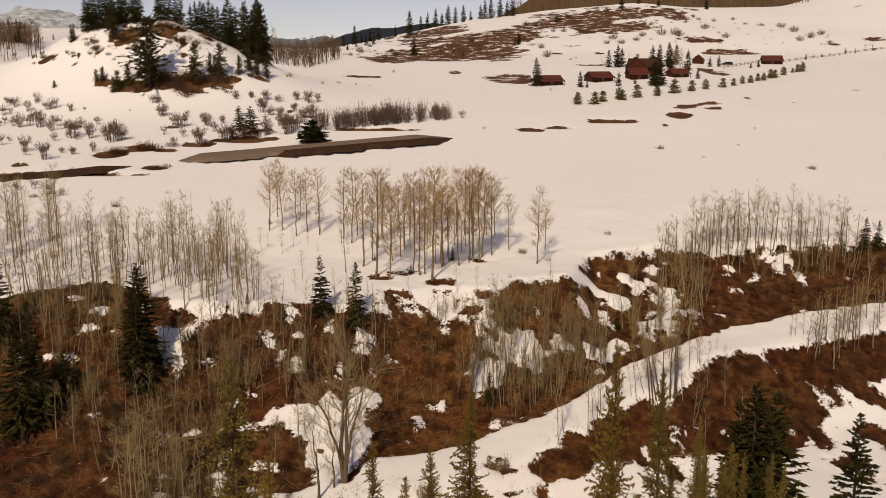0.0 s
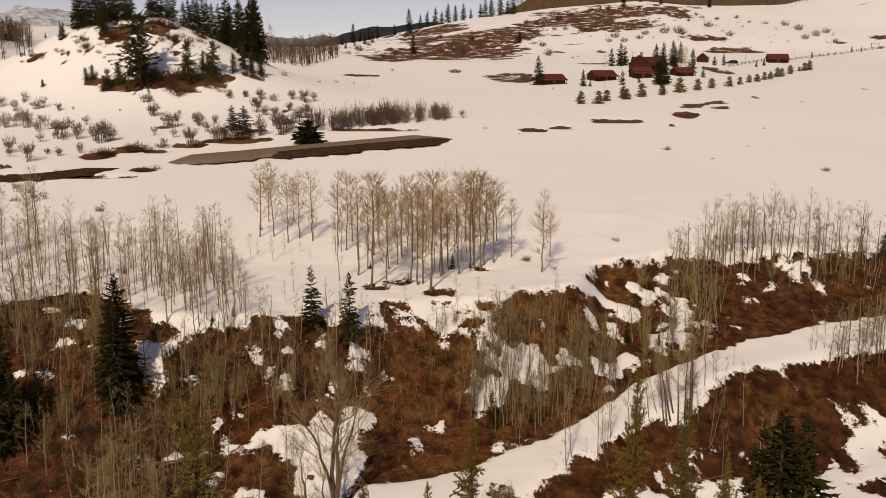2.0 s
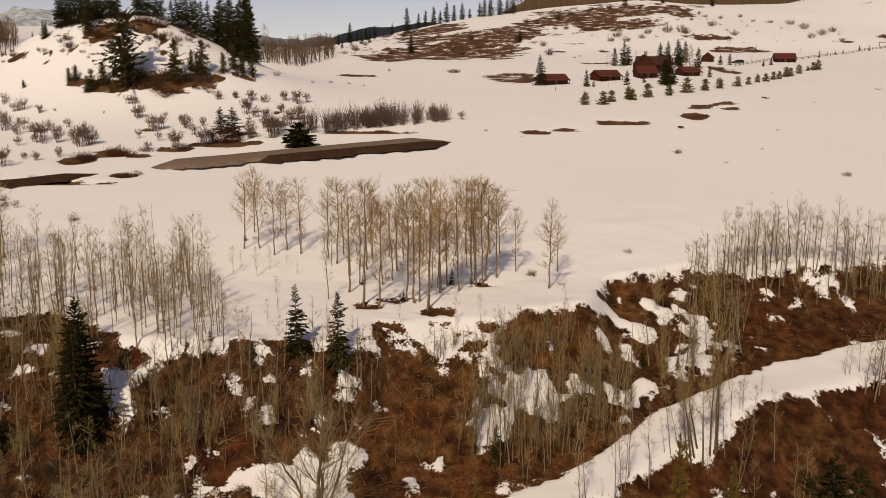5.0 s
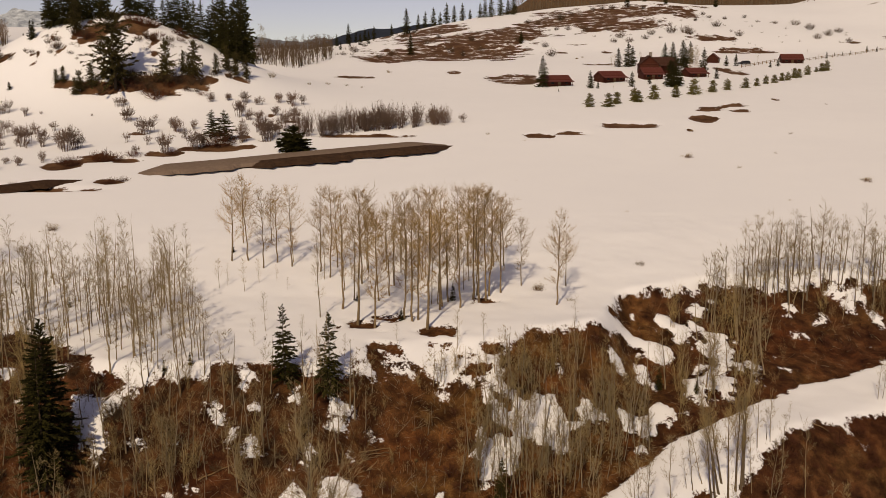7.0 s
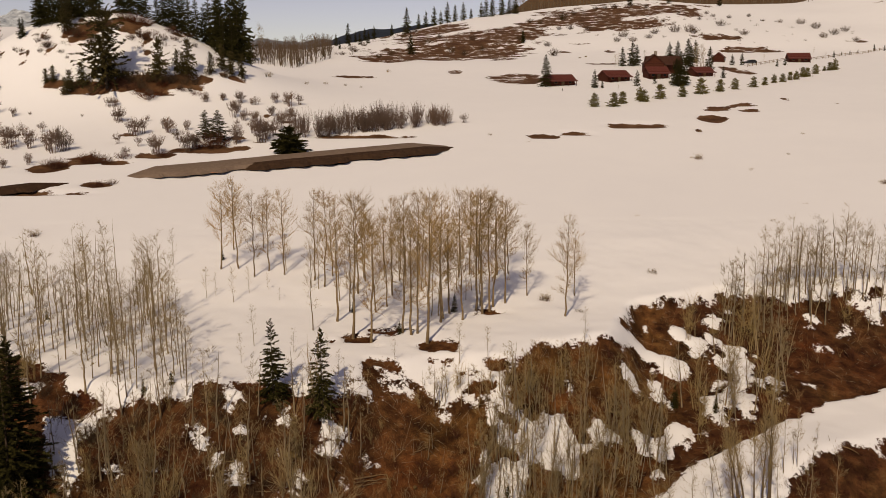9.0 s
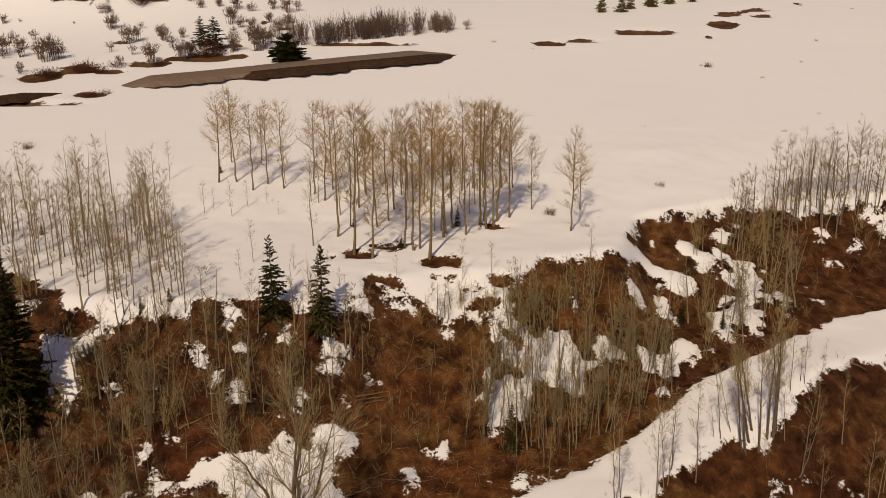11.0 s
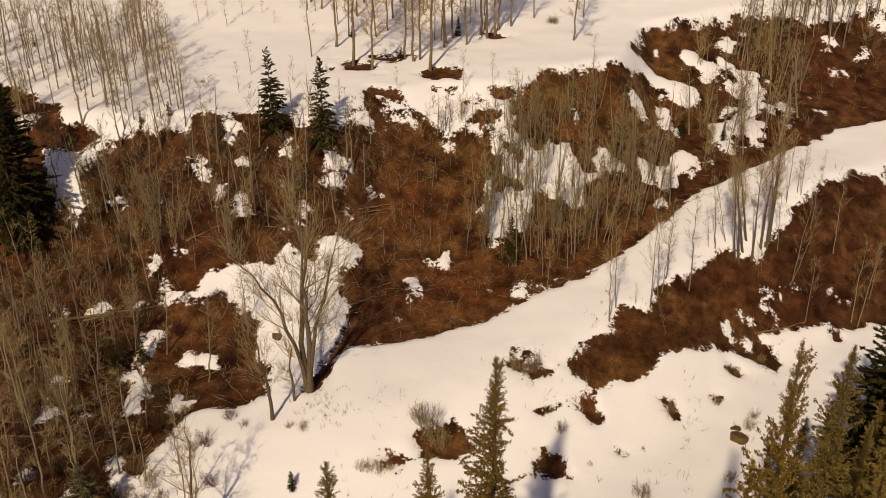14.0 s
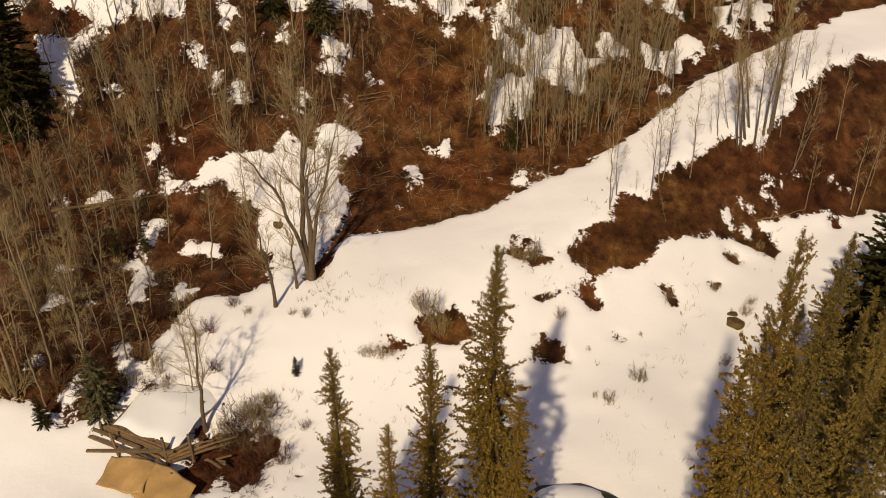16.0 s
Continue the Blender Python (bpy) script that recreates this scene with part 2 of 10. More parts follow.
class Kind:
    """Things that look alike: a few built ones, then copies of them."""

    def __init__(self, builders):
        self.builders, self.made, self.turn = builders, [None] * len(builders), 0

    def put(self, x, y, size=1.0, which=None, wide=1.0, lean=(0, 0), spin=None, sink=0.05, label="", group=""):
        n = self.turn % len(self.builders) if which is None else which
        self.turn += 1
        m = Matrix.LocRotScale((x, y, gz(x, y) - sink), Euler((lean[0], lean[1], 0)).to_quaternion() @ Euler((0, 0, RNG.uniform(0, 6.28) if spin is None else spin)).to_quaternion(), (size * wide, size * wide, size))
        if self.made[n] is None:
            ob = self.made[n] = self.builders[n]()
            ob.matrix_basis = m
        else:
            ob = self.made[n]
            keep, ob.scale = tuple(ob.scale), (1, 1, 1)
            c = copy_thing(ob, m)
            ob.scale = keep
            ob = c
        return tagged(ob, label, group=group)


RNG = random.Random(7)


def arrays(me):
    """Corners and faces (four-sided, three-sided) of a mesh."""
    v = np.zeros(len(me.vertices) * 3)
    me.vertices.foreach_get("co", v)
    li, tot = np.zeros(len(me.loops), int), np.zeros(len(me.polygons), int)
    me.loops.foreach_get("vertex_index", li)
    me.polygons.foreach_get("loop_total", tot)
    nq = int((tot == 4).sum())
    return v.reshape(-1, 3), li[: nq * 4].reshape(-1, 4), li[nq * 4 :].reshape(-1, 3)


def stand(kind, rows, name, label, wide=1.0, lean=0.05):
    """A thicket of trees past counting, joined: one trunk mesh and one crown mesh."""
    r = np.random.RandomState(len(rows))
    top = new(name)
    models = [b() for b in kind.builders]
    for piece in ("trunk", "crown") if models[0].children else ("stems",):
        vs, qs, ts, at, mat = [], [], [], 0, None
        for i, (x, y, s) in enumerate(rows):
            ob = models[i % len(models)]
            ob = next((c for c in ob.children if c.name.startswith(piece)), ob)
            mat = ob.data.materials[0]
            v, q, t = arrays(ob.data)
            a, lx, ly = r.uniform(0, 6.28), r.normal(0, lean), r.normal(0, lean)
            w = v * s * np.array([wide, wide, 1])
            xx = w[:, 0] * math.cos(a) - w[:, 1] * math.sin(a) + lx * w[:, 2] + x
            yy = w[:, 0] * math.sin(a) + w[:, 1] * math.cos(a) + ly * w[:, 2] + y
            vs.append(np.stack([xx, yy, w[:, 2] + gz(x, y) - 0.05], 1))
            qs.append(q + at), ts.append(t + at)
            at += len(v)
        part(piece, mesh(piece, np.concatenate(vs), np.concatenate(qs), np.concatenate(ts), mat, piece == "trunk"), top)
    for ob in [o for m in models for o in (*m.children, m)]:
        bpy.data.objects.remove(ob)
    return tagged(top, label, "plants", kind="stuff")


# ---- terrain: heights along sections, then one smoothed sheet ----
def smooth(a, b, v):
    s = np.clip((v - a) / (b - a), 0, 1)
    return s * s * (3 - 2 * s)


def value_noise(x, y, scale, seed):
    """Smooth noise between -1 and 1."""
    u, v = np.asarray(x) / scale, np.asarray(y) / scale
    iu, iv = np.floor(u), np.floor(v)

    def h(i, j):
        q = np.sin(i * 127.1 + j * 311.7 + seed * 74.7) * 43758.5453
        return (q - np.floor(q)) * 2 - 1

    fu, fv = u - iu, v - iv
    fu, fv = fu * fu * (3 - 2 * fu), fv * fv * (3 - 2 * fv)
    return (h(iu, iv) * (1 - fu) + h(iu + 1, iv) * fu) * (1 - fv) + (h(iu, iv + 1) * (1 - fu) + h(iu + 1, iv + 1) * fu) * fv


def meadow_edge(x):
    return np.interp(x, [-90, -50, -33, -20, -11, -6, 0, 7, 10, 17, 21, 33, 50, 80, 120], [84, 80, 77, 75.5, 76.5, 81, 83.5, 83, 86, 89, 99, 103.5, 105, 108, 112])


def track_line(x):
    """The uphill edge of the snowed-in track below the slope."""
    return np.interp(x, [-90, -40, -20, -7.4, -0.6, 3.4, 7.5, 14.4, 18.9, 22.8, 26.4, 33, 38.6, 44.8, 60, 120], [46, 52, 57, 59.4, 60.4, 62, 64.7, 68.7, 72.9, 77, 79.2, 83, 86.2, 89.5, 96, 108])


def track_height(x):
    return np.interp(x, [-90, -40, -10, 0, 7.5, 15, 20, 26, 33, 43, 60, 120], [-16.5, -14.8, -13.2, -12.6, -11.6, -10.5, -9.2, -7.8, -6.9, -7.0, -6.5, -4])


def raw_height(x, y):
    e, u, zu = meadow_edge(x), track_line(x), track_height(x)
    far = np.interp(y, [76, 98, 120, 175, 212, 300, 400, 460, 900, 3500], [-0.8, 0.2, 3.4, 8.8, 13, 20, 26.7, 30, 30, 30])
    f = np.clip((e - y) / np.maximum(e - u, 1), 0, 1)
    slope = -0.7 + (zu + 0.7) * np.interp(f, [0, 0.3, 0.6, 1], [0, 0.43, 0.78, 1])
    d = u - y
    low = np.minimum(-16.4 - 0.03 * (45 - y), -15)
    under = np.where(d < 6, zu - 0.06 * d, zu - 0.36 + (low - zu + 0.36) * smooth(6, 19, d))
    z = np.where(y >= e, np.maximum(far, -0.7 + 0.0 * x), np.where(d < 0, slope, under))
    # wooded knoll, the rise beside it, and the long hill behind the cabins
    front = np.where(y < 245, 24.0, 40.0)
    z = z + 24 * np.exp(-(((x + 88) / 38) ** 2) - ((y - 245) / front) ** 2)
    z = z + 13 * smooth(-118, -160, x) * smooth(170, 240, y)
    ridge = np.interp(x, [-400, -120, -90, -66, -34, 26, 87, 135, 167, 235, 267, 314, 500], [14, 22, 25, 34, 42, 54, 59.5, 64, 60.5, 61, 69, 84, 110])
    k = np.interp(y, [400, 430, 500, 560, 600, 640, 680, 760, 1000, 3500], [0, 0.03, 0.4, 0.72, 0.9, 1, 1, 0.85, 0.7, 0.2])
    z = z + (ridge - 30) * k
    z = z + 0.25 * value_noise(x, y, 7, 1) * smooth(3, -2, y - e) + 0.5 * value_noise(x, y, 40, 2) * smooth(60, 200, y) + 1.2 * value_noise(x, y, 25, 3) * smooth(440, 520, y)
    return z


def spread(lo, hi, step, low, high, grow):
    """Even steps from lo to hi, widening outwards to low and high."""
    mid, out, back = list(np.arange(lo, hi, step)), [], []
    s, v = step, mid[-1]
    while v < high:
        s *= grow
        v += s
        out.append(v)
    s, v = step, lo
    while v > low:
        s *= grow
        v -= s
        back.append(v)
    return np.array(back[::-1] + mid + out)


GX = spread(-44, 56, 0.42, -3000, 3000, 1.045)
GY = spread(34, 108, 0.40, -400, 3500, 1.017)
XX, YY = np.meshgrid(GX, GY)
ZZ = raw_height(XX, YY)
for _ in range(3):
    ZZ[1:-1] = (ZZ[:-2] + 2 * ZZ[1:-1] + ZZ[2:]) / 4
    ZZ[:, 1:-1] = (ZZ[:, :-2] + 2 * ZZ[:, 1:-1] + ZZ[:, 2:]) / 4


def gz(x, y):
    """The height of the ground."""
    i, j = np.clip(np.searchsorted(GX, x) - 1, 0, len(GX) - 2), np.clip(np.searchsorted(GY, y) - 1, 0, len(GY) - 2)
    u, v = (x - GX[i]) / (GX[i + 1] - GX[i]), (y - GY[j]) / (GY[j + 1] - GY[j])
    return (ZZ[j, i] * (1 - u) + ZZ[j, i + 1] * u) * (1 - v) + (ZZ[j + 1, i] * (1 - u) + ZZ[j + 1, i + 1] * u) * v


# ---- where the snow has melted: outlines on the ground, in metres ----
HILLSIDE_BROW = [
    (-43.4, 85.8), (-37.2, 81.3), (-33.8, 78.5), (-32.7, 75.9), (-28.4, 74.5), (-26.6, 74.9),
    (-21.7, 74.6), (-21.0, 75.7), (-17.4, 76.9), (-12.9, 76.0), (-9.2, 76.7), (-7.4, 79.3),
    (-7.1, 82.4), (-4.5, 81.9), (-2.7, 80.2), (-0.9, 79.7), (3.1, 79.9), (6.6, 78.8),
    (5.7, 81.3), (7.4, 83.5), (9.5, 86.2), (14.9, 87.7), (18.3, 89.6), (19.9, 93.6),
    (18.8, 93.8), (20.9, 99.0), (28.9, 101.8), (32.5, 103.3), (42.2, 103.9), (49.6, 104.9),
    (66.9, 107.0), (79.0, 108.6), (78.2, 102.7), (63.4, 97.9), (56.3, 95.9),
]
HILLSIDE_FOOT = [
    (37.8, 86.7), (32.2, 82.4), (26.0, 78.5), (22.7, 77.1), (18.9, 72.7), (14.4, 68.5),
    (11.8, 66.6), (7.5, 64.1), (3.4, 61.9), (-0.6, 60.4), (-4.0, 59.4), (-7.2, 59.2),
    (-8.4, 56.6), (-9.4, 53.9), (-12.8, 54.8), (-14.2, 53.7), (-17.8, 52.7), (-19.4, 49.4),
    (-20.7, 45.4), (-21.7, 43.2), (-24.0, 42.0), (-26.6, 43.8), (-28.9, 44.2), (-31.9, 44.5),
    (-60.0, 45.0), (-75.0, 60.0), (-60.0, 78.0),
]
HILLSIDE = HILLSIDE_BROW + HILLSIDE_FOOT
LOWER_BANK = [
    (8.3, 56.1), (9.1, 55.1), (10.6, 54.5), (12.0, 55.4), (14.6, 56.3), (15.7, 57.8),
    (18.2, 59.4), (21.6, 60.7), (23.0, 60.3), (25.0, 60.3), (25.7, 61.2), (24.8, 62.6),
    (26.9, 63.2), (28.5, 64.0), (30.8, 64.8), (33.4, 65.2), (36.6, 66.0), (40.5, 67.5),
    (42.6, 70.0), (44.8, 72.6), (46.6, 74.6), (44.7, 77.6), (48.2, 76.2), (50.0, 78.6),
    (56.2, 80.9), (67.3, 84.0), (70.0, 90.0), (58.8, 87.4), (35.6, 77.4), (31.8, 74.9),
    (29.2, 72.2), (25.5, 68.3), (23.5, 68.3), (20.9, 67.0), (18.9, 64.8), (16.4, 63.2),
    (15.2, 61.3), (13.1, 61.6), (11.9, 59.3),
]
BARE_SCOOP = [
    (9.0, 53.8), (10.1, 54.3), (10.6, 53.2), (11.1, 52.6), (10.2, 51.8), (9.5, 52.2),
    (8.8, 53.0),
]
BARE_NEAR_TREE = [
    (-2.5, 49.8), (0.2, 51.2), (1.5, 49.2), (-0.2, 48.4), (-1.7, 48.5),
]
BARE = [HILLSIDE, LOWER_BANK, BARE_SCOOP, BARE_NEAR_TREE]
BARE_SPOTS_UPPER = [
    (-8.1, 87.8, 1.65, 1.62),
    (-0.2, 86.1, 1.72, 1.35),
    (4.9, 96.3, 1.79, 1.14),
    (-5.5, 90.2, 1.57, 0.85),
    (4.8, 82.8, 1.04, 0.50),
    (3.8, 80.8, 1.13, 0.67),
    (2.9, 82.1, 0.62, 0.30),
    (0.6, 82.9, 0.73, 0.30),
    (7.0, 48.5, 0.85, 0.79),
    (-3.9, 48.0, 0.84, 0.54),
    (16.0, 54.8, 0.77, 0.51),
    (22.0, 59.2, 0.55, 0.42),
    (19.7, 56.3, 0.44, 0.42),
    (7.1, 52.7, 0.32, 0.30),
]
BARE_SPOTS_LOWER = [
    (4.9, 55.7, 0.57, 1.06),
    (6.1, 55.5, 0.65, 0.82),
    (-8.3, 60.1, 0.87, 0.98),
    (24.1, 60.7, 1.21, 0.81),
    (11.9, 50.5, 0.32, 0.30),
    (-13.5, 40.2, 3.09, 2.08),
    (-15.9, 38.2, 2.16, 1.12),
    (53.6, 78.6, 3.13, 0.99),
    (48.5, 76.4, 1.67, 0.64),
    (51.5, 71.1, 2.23, 3.29),
    (44.2, 71.0, 1.45, 2.38),
    (45.3, 64.8, 1.40, 1.67),
    (46.0, 60.8, 1.09, 1.41),
    (21.9, 59.2, 0.75, 0.59),
    (24.3, 60.6, 0.89, 0.45),
    (31.2, 64.1, 0.64, 0.73),
    (34.8, 67.2, 0.65, 0.38),
    (19.7, 56.1, 0.54, 0.57),
    (28.0, 65.6, 0.45, 0.22),
]
BARE_SPOTS = BARE_SPOTS_UPPER + BARE_SPOTS_LOWER
SNOW_BY_COTTONWOOD = [
    (-22.8, 63.2), (-22.4, 64.4), (-20.0, 64.2), (-18.6, 65.7), (-16.4, 66.3), (-14.2, 66.5),
    (-12.9, 67.8), (-11.1, 67.3), (-10.5, 68.6), (-8.9, 68.9), (-7.2, 68.7), (-7.2, 67.3),
    (-8.5, 65.7), (-8.6, 64.0), (-7.6, 63.0), (-7.5, 61.4), (-8.7, 59.3), (-9.7, 56.8),
    (-10.6, 53.8), (-12.6, 53.5), (-13.6, 57.4), (-14.7, 59.4), (-14.7, 61.3), (-17.4, 63.7),
    (-19.6, 63.2), (-21.7, 62.7),
]
SNOW_LEFT_BANK = [
    (-33.6, 74.1), (-31.1, 73.7), (-28.5, 74.7), (-27.4, 75.2), (-28.7, 73.7), (-30.2, 72.3),
    (-29.3, 70.3), (-30.2, 68.8), (-31.6, 70.4), (-33.1, 72.4),
]
SNOW_ABOVE_TRACK = [
    (2.8, 79.8), (4.0, 79.9), (5.8, 78.4), (6.7, 77.8), (7.7, 80.0), (9.0, 81.2),
    (11.3, 80.9), (12.2, 78.7), (13.9, 80.2), (15.9, 79.9), (21.1, 81.8), (22.9, 82.4),
    (20.7, 76.9), (18.8, 74.6), (18.3, 77.8), (16.3, 78.2), (13.6, 76.6), (12.2, 74.3),
    (10.7, 73.6), (9.6, 75.7), (8.1, 75.0), (6.7, 72.4), (5.4, 71.8), (3.7, 71.0),
    (2.6, 72.7), (3.3, 74.4), (5.3, 74.1), (6.1, 75.2), (4.5, 77.2),
]
SPOTS_SLOPE = [
    (-20.8, 72.3, 0.62, 0.37),
    (-19.7, 71.7, 0.65, 0.48),
    (-18.6, 71.0, 0.54, 0.43),
    (-16.8, 72.9, 0.69, 0.53),
    (-16.9, 70.2, 0.65, 0.47),
    (-9.6, 74.2, 0.62, 0.30),
    (-9.4, 72.6, 0.62, 0.35),
    (-8.4, 71.0, 0.72, 0.36),
    (-11.8, 69.6, 0.83, 0.53),
    (-27.6, 70.3, 0.60, 0.30),
    (-23.4, 70.2, 0.42, 0.30),
    (-7.1, 78.3, 0.81, 0.30),
    (-18.0, 74.9, 0.60, 0.28),
    (-15.0, 73.9, 0.24, 0.28),
    (-13.3, 73.9, 0.40, 0.28),
    (-22.6, 59.4, 0.66, 0.92),
    (-19.5, 58.5, 0.44, 0.50),
    (-18.0, 58.1, 0.92, 0.42),
    (-19.3, 53.8, 0.58, 0.91),
    (-23.8, 56.6, 0.51, 0.68),
    (-22.3, 54.6, 0.77, 1.36),
    (-28.6, 56.3, 0.54, 0.41),
    (-28.3, 53.3, 0.61, 0.74),
    (-23.5, 65.7, 0.55, 0.54),
    (-21.1, 66.7, 0.38, 0.28),
    (-29.8, 62.0, 1.07, 0.60),
    (-27.3, 62.5, 1.03, 0.45),
    (-24.1, 62.6, 0.51, 0.29),
    (-5.9, 80.8, 0.74, 0.28),
    (-4.1, 80.3, 1.36, 0.65),
    (-3.3, 79.6, 1.50, 0.28),
]
SPOTS_GULLY = [
    (18.6, 87.0, 0.86, 1.10),
    (21.4, 87.5, 0.83, 1.70),
    (22.1, 81.6, 0.89, 1.42),
    (25.5, 96.8, 1.03, 0.78),
    (27.2, 95.6, 1.59, 1.04),
    (26.8, 94.1, 0.73, 0.84),
    (29.8, 99.7, 0.78, 0.62),
    (23.6, 91.5, 1.55, 1.97),
    (33.7, 89.5, 0.31, 1.03),
    (24.7, 80.9, 0.45, 0.76),
    (41.8, 101.2, 0.70, 0.70),
    (45.1, 100.2, 0.43, 0.70),
    (48.0, 104.4, 0.75, 0.28),
    (23.3, 63.8, 0.26, 0.14),
    (24.1, 63.4, 0.33, 0.30),
    (23.5, 61.5, 0.22, 0.20),
    (26.0, 65.8, 0.27, 0.15),
    (25.4, 65.9, 0.08, 0.14),
    (21.7, 62.0, 0.23, 0.20),
    (28.6, 67.0, 0.15, 0.08),
    (32.5, 67.6, 0.29, 0.11),
    (47.3, 104.1, 0.58, 0.39),
    (48.3, 103.6, 0.68, 0.50),
    (49.2, 102.6, 0.75, 0.73),
    (50.7, 103.7, 0.78, 0.54),
    (30.0, 99.7, 0.46, 0.71),
    (52.3, 101.1, 0.38, 0.81),
]
SNOW_GULLY_UPPER = [
    (18.1, 93.4), (19.3, 94.4), (20.8, 93.7), (23.2, 93.1), (24.9, 91.9), (24.6, 90.0),
    (22.9, 90.4), (21.4, 91.8), (19.3, 92.2),
]
SNOW_GULLY_RIGHT = [
    (29.1, 96.7), (32.1, 96.6), (32.8, 92.7), (31.9, 88.3), (30.1, 83.7), (28.4, 83.2),
    (28.3, 86.2), (28.9, 90.2), (28.7, 93.6),
]
SNOW_GULLY_LOWER = [
    (25.2, 87.5), (27.7, 88.0), (27.2, 82.1), (25.9, 81.9), (24.9, 84.9),
]
SNOW = [(SNOW_BY_COTTONWOOD, 0.1), (SNOW_LEFT_BANK, 0.1), (SNOW_ABOVE_TRACK, 1.4), (SNOW_GULLY_UPPER, 0.9), (SNOW_GULLY_RIGHT, 1.3), (SNOW_GULLY_LOWER, 0.6)]
SPOTS_BROW = [
    (-46.0, 79.3, 0.67, 0.37),
    (-42.2, 75.1, 0.72, 0.30),
    (-41.5, 77.2, 0.73, 0.30),
    (-38.6, 74.4, 0.57, 0.30),
    (-45.7, 72.1, 1.00, 0.30),
    (-49.2, 72.3, 0.65, 0.30),
    (-43.3, 71.6, 0.71, 0.30),
    (-36.4, 76.9, 0.57, 0.30),
    (-24.3, 44.5, 0.55, 1.03),
    (-22.0, 47.8, 0.48, 0.92),
    (-20.7, 46.4, 0.94, 0.77),
    (-28.4, 52.5, 0.52, 0.59),
    (-27.6, 47.1, 0.33, 0.42),
]
SPOTS_WEST = [
    (-29.9, 61.8, 1.20, 0.47),
    (-7.4, 78.1, 1.10, 0.26),
]
SPOTS_MID = [
    (-2.8, 65.6, 0.49, 0.92),
    (-28.6, 56.4, 0.40, 0.31),
    (-0.3, 68.1, 0.50, 0.68),
    (-4.5, 80.7, 1.11, 0.30),
]
SPOTS_EAST = [
    (11.9, 83.5, 0.43, 0.80),
    (41.5, 101.3, 0.68, 0.63),
    (45.6, 100.2, 0.54, 0.76),
]
SNOW_SPOTS = [SPOTS_BROW, SPOTS_WEST, SPOTS_MID, SPOTS_EAST, SPOTS_SLOPE, SPOTS_GULLY]
FAR_BARE_A = [
    (1.6, 436.4, 30.8, 33.2, 0.9),
    (10.8, 483.0, 33.8, 40.0, 1.1),
    (-21.7, 408.9, 10.5, 26.9, 0.5),
    (101.6, 559.9, 43.0, 40.0, 1.2),
    (92.5, 505.3, 29.3, 21.0, 1.1),
    (130.8, 460.0, 10.9, 5.5, 0.4),
    (138.1, 434.7, 10.5, 6.3, 0.3),
    (24.4, 311.0, 7.8, 19.1, 0.3),
    (-29.0, 309.6, 7.0, 4.5, 0.3),
    (4.5, 332.8, 2.6, 6.1, 0.2),
    (21.0, 193.8, 3.3, 2.1, 0.5),
    (28.1, 197.0, 4.2, 2.2, 0.5),
    (42.3, 206.3, 6.7, 3.1, 0.5),
    (61.2, 215.7, 3.1, 5.8, 0.5),
    (67.3, 231.1, 2.6, 2.8, 0.4),
    (74.9, 238.0, 3.4, 3.7, 0.4),
]
FAR_BARE_B = [
    (-16.8, 193.6, 12.9, 2.1, 0.5),
    (-72.1, 147.6, 13.9, 2.0, 0.5),
    (-56.8, 153.9, 2.8, 2.1, 0.4),
    (-83.3, 154.8, 1.0, 1.7, 0.3),
    (219.6, 462.7, 5.8, 5.7, 0.4),
    (131.0, 271.4, 1.6, 3.1, 0.3),
]
FAR_BARE_C = [
    (120.6, 515.7, 2.7, 3.4, 0.3),
    (134.4, 531.5, 5.5, 8.4, 0.5),
    (130.3, 461.3, 10.4, 7.0, 0.4),
    (136.7, 429.8, 13.5, 5.7, 0.4),
    (61.4, 366.3, 5.8, 4.6, 0.3),
    (74.5, 429.9, 3.4, 3.0, 0.3),
    (53.7, 427.6, 3.3, 4.2, 0.3),
    (103.1, 334.4, 3.6, 14.1, 0.4),
    (76.2, 239.2, 2.0, 3.8, 0.4),
    (71.6, 234.5, 1.3, 2.4, 0.3),
    (65.6, 228.9, 2.3, 2.2, 0.3),
    (73.9, 227.9, 2.6, 2.2, 0.3),
    (54.7, 200.4, 0.9, 1.5, 0.2),
    (193.4, 451.0, 3.7, 4.2, 0.3),
    (180.5, 454.4, 3.7, 2.0, 0.3),
    (258.5, 570.1, 3.9, 4.1, 0.3),
]
FAR_BARE_D = [
    (220.9, 464.5, 5.2, 7.9, 0.4),
    (208.0, 440.7, 4.9, 2.9, 0.3),
    (100.2, 241.8, 0.9, 2.0, 0.2),
    (90.1, 249.9, 1.2, 2.8, 0.2),
    (-33.5, 579.0, 4.4, 30.0, 0.4),
    (-4.8, 550.5, 20.9, 37.6, 1.0),
    (35.8, 499.2, 19.1, 22.8, 1.0),
    (57.7, 533.0, 20.3, 21.9, 0.9),
    (63.9, 452.6, 5.8, 3.0, 0.5),
    (22.8, 420.8, 7.0, 12.6, 0.5),
]
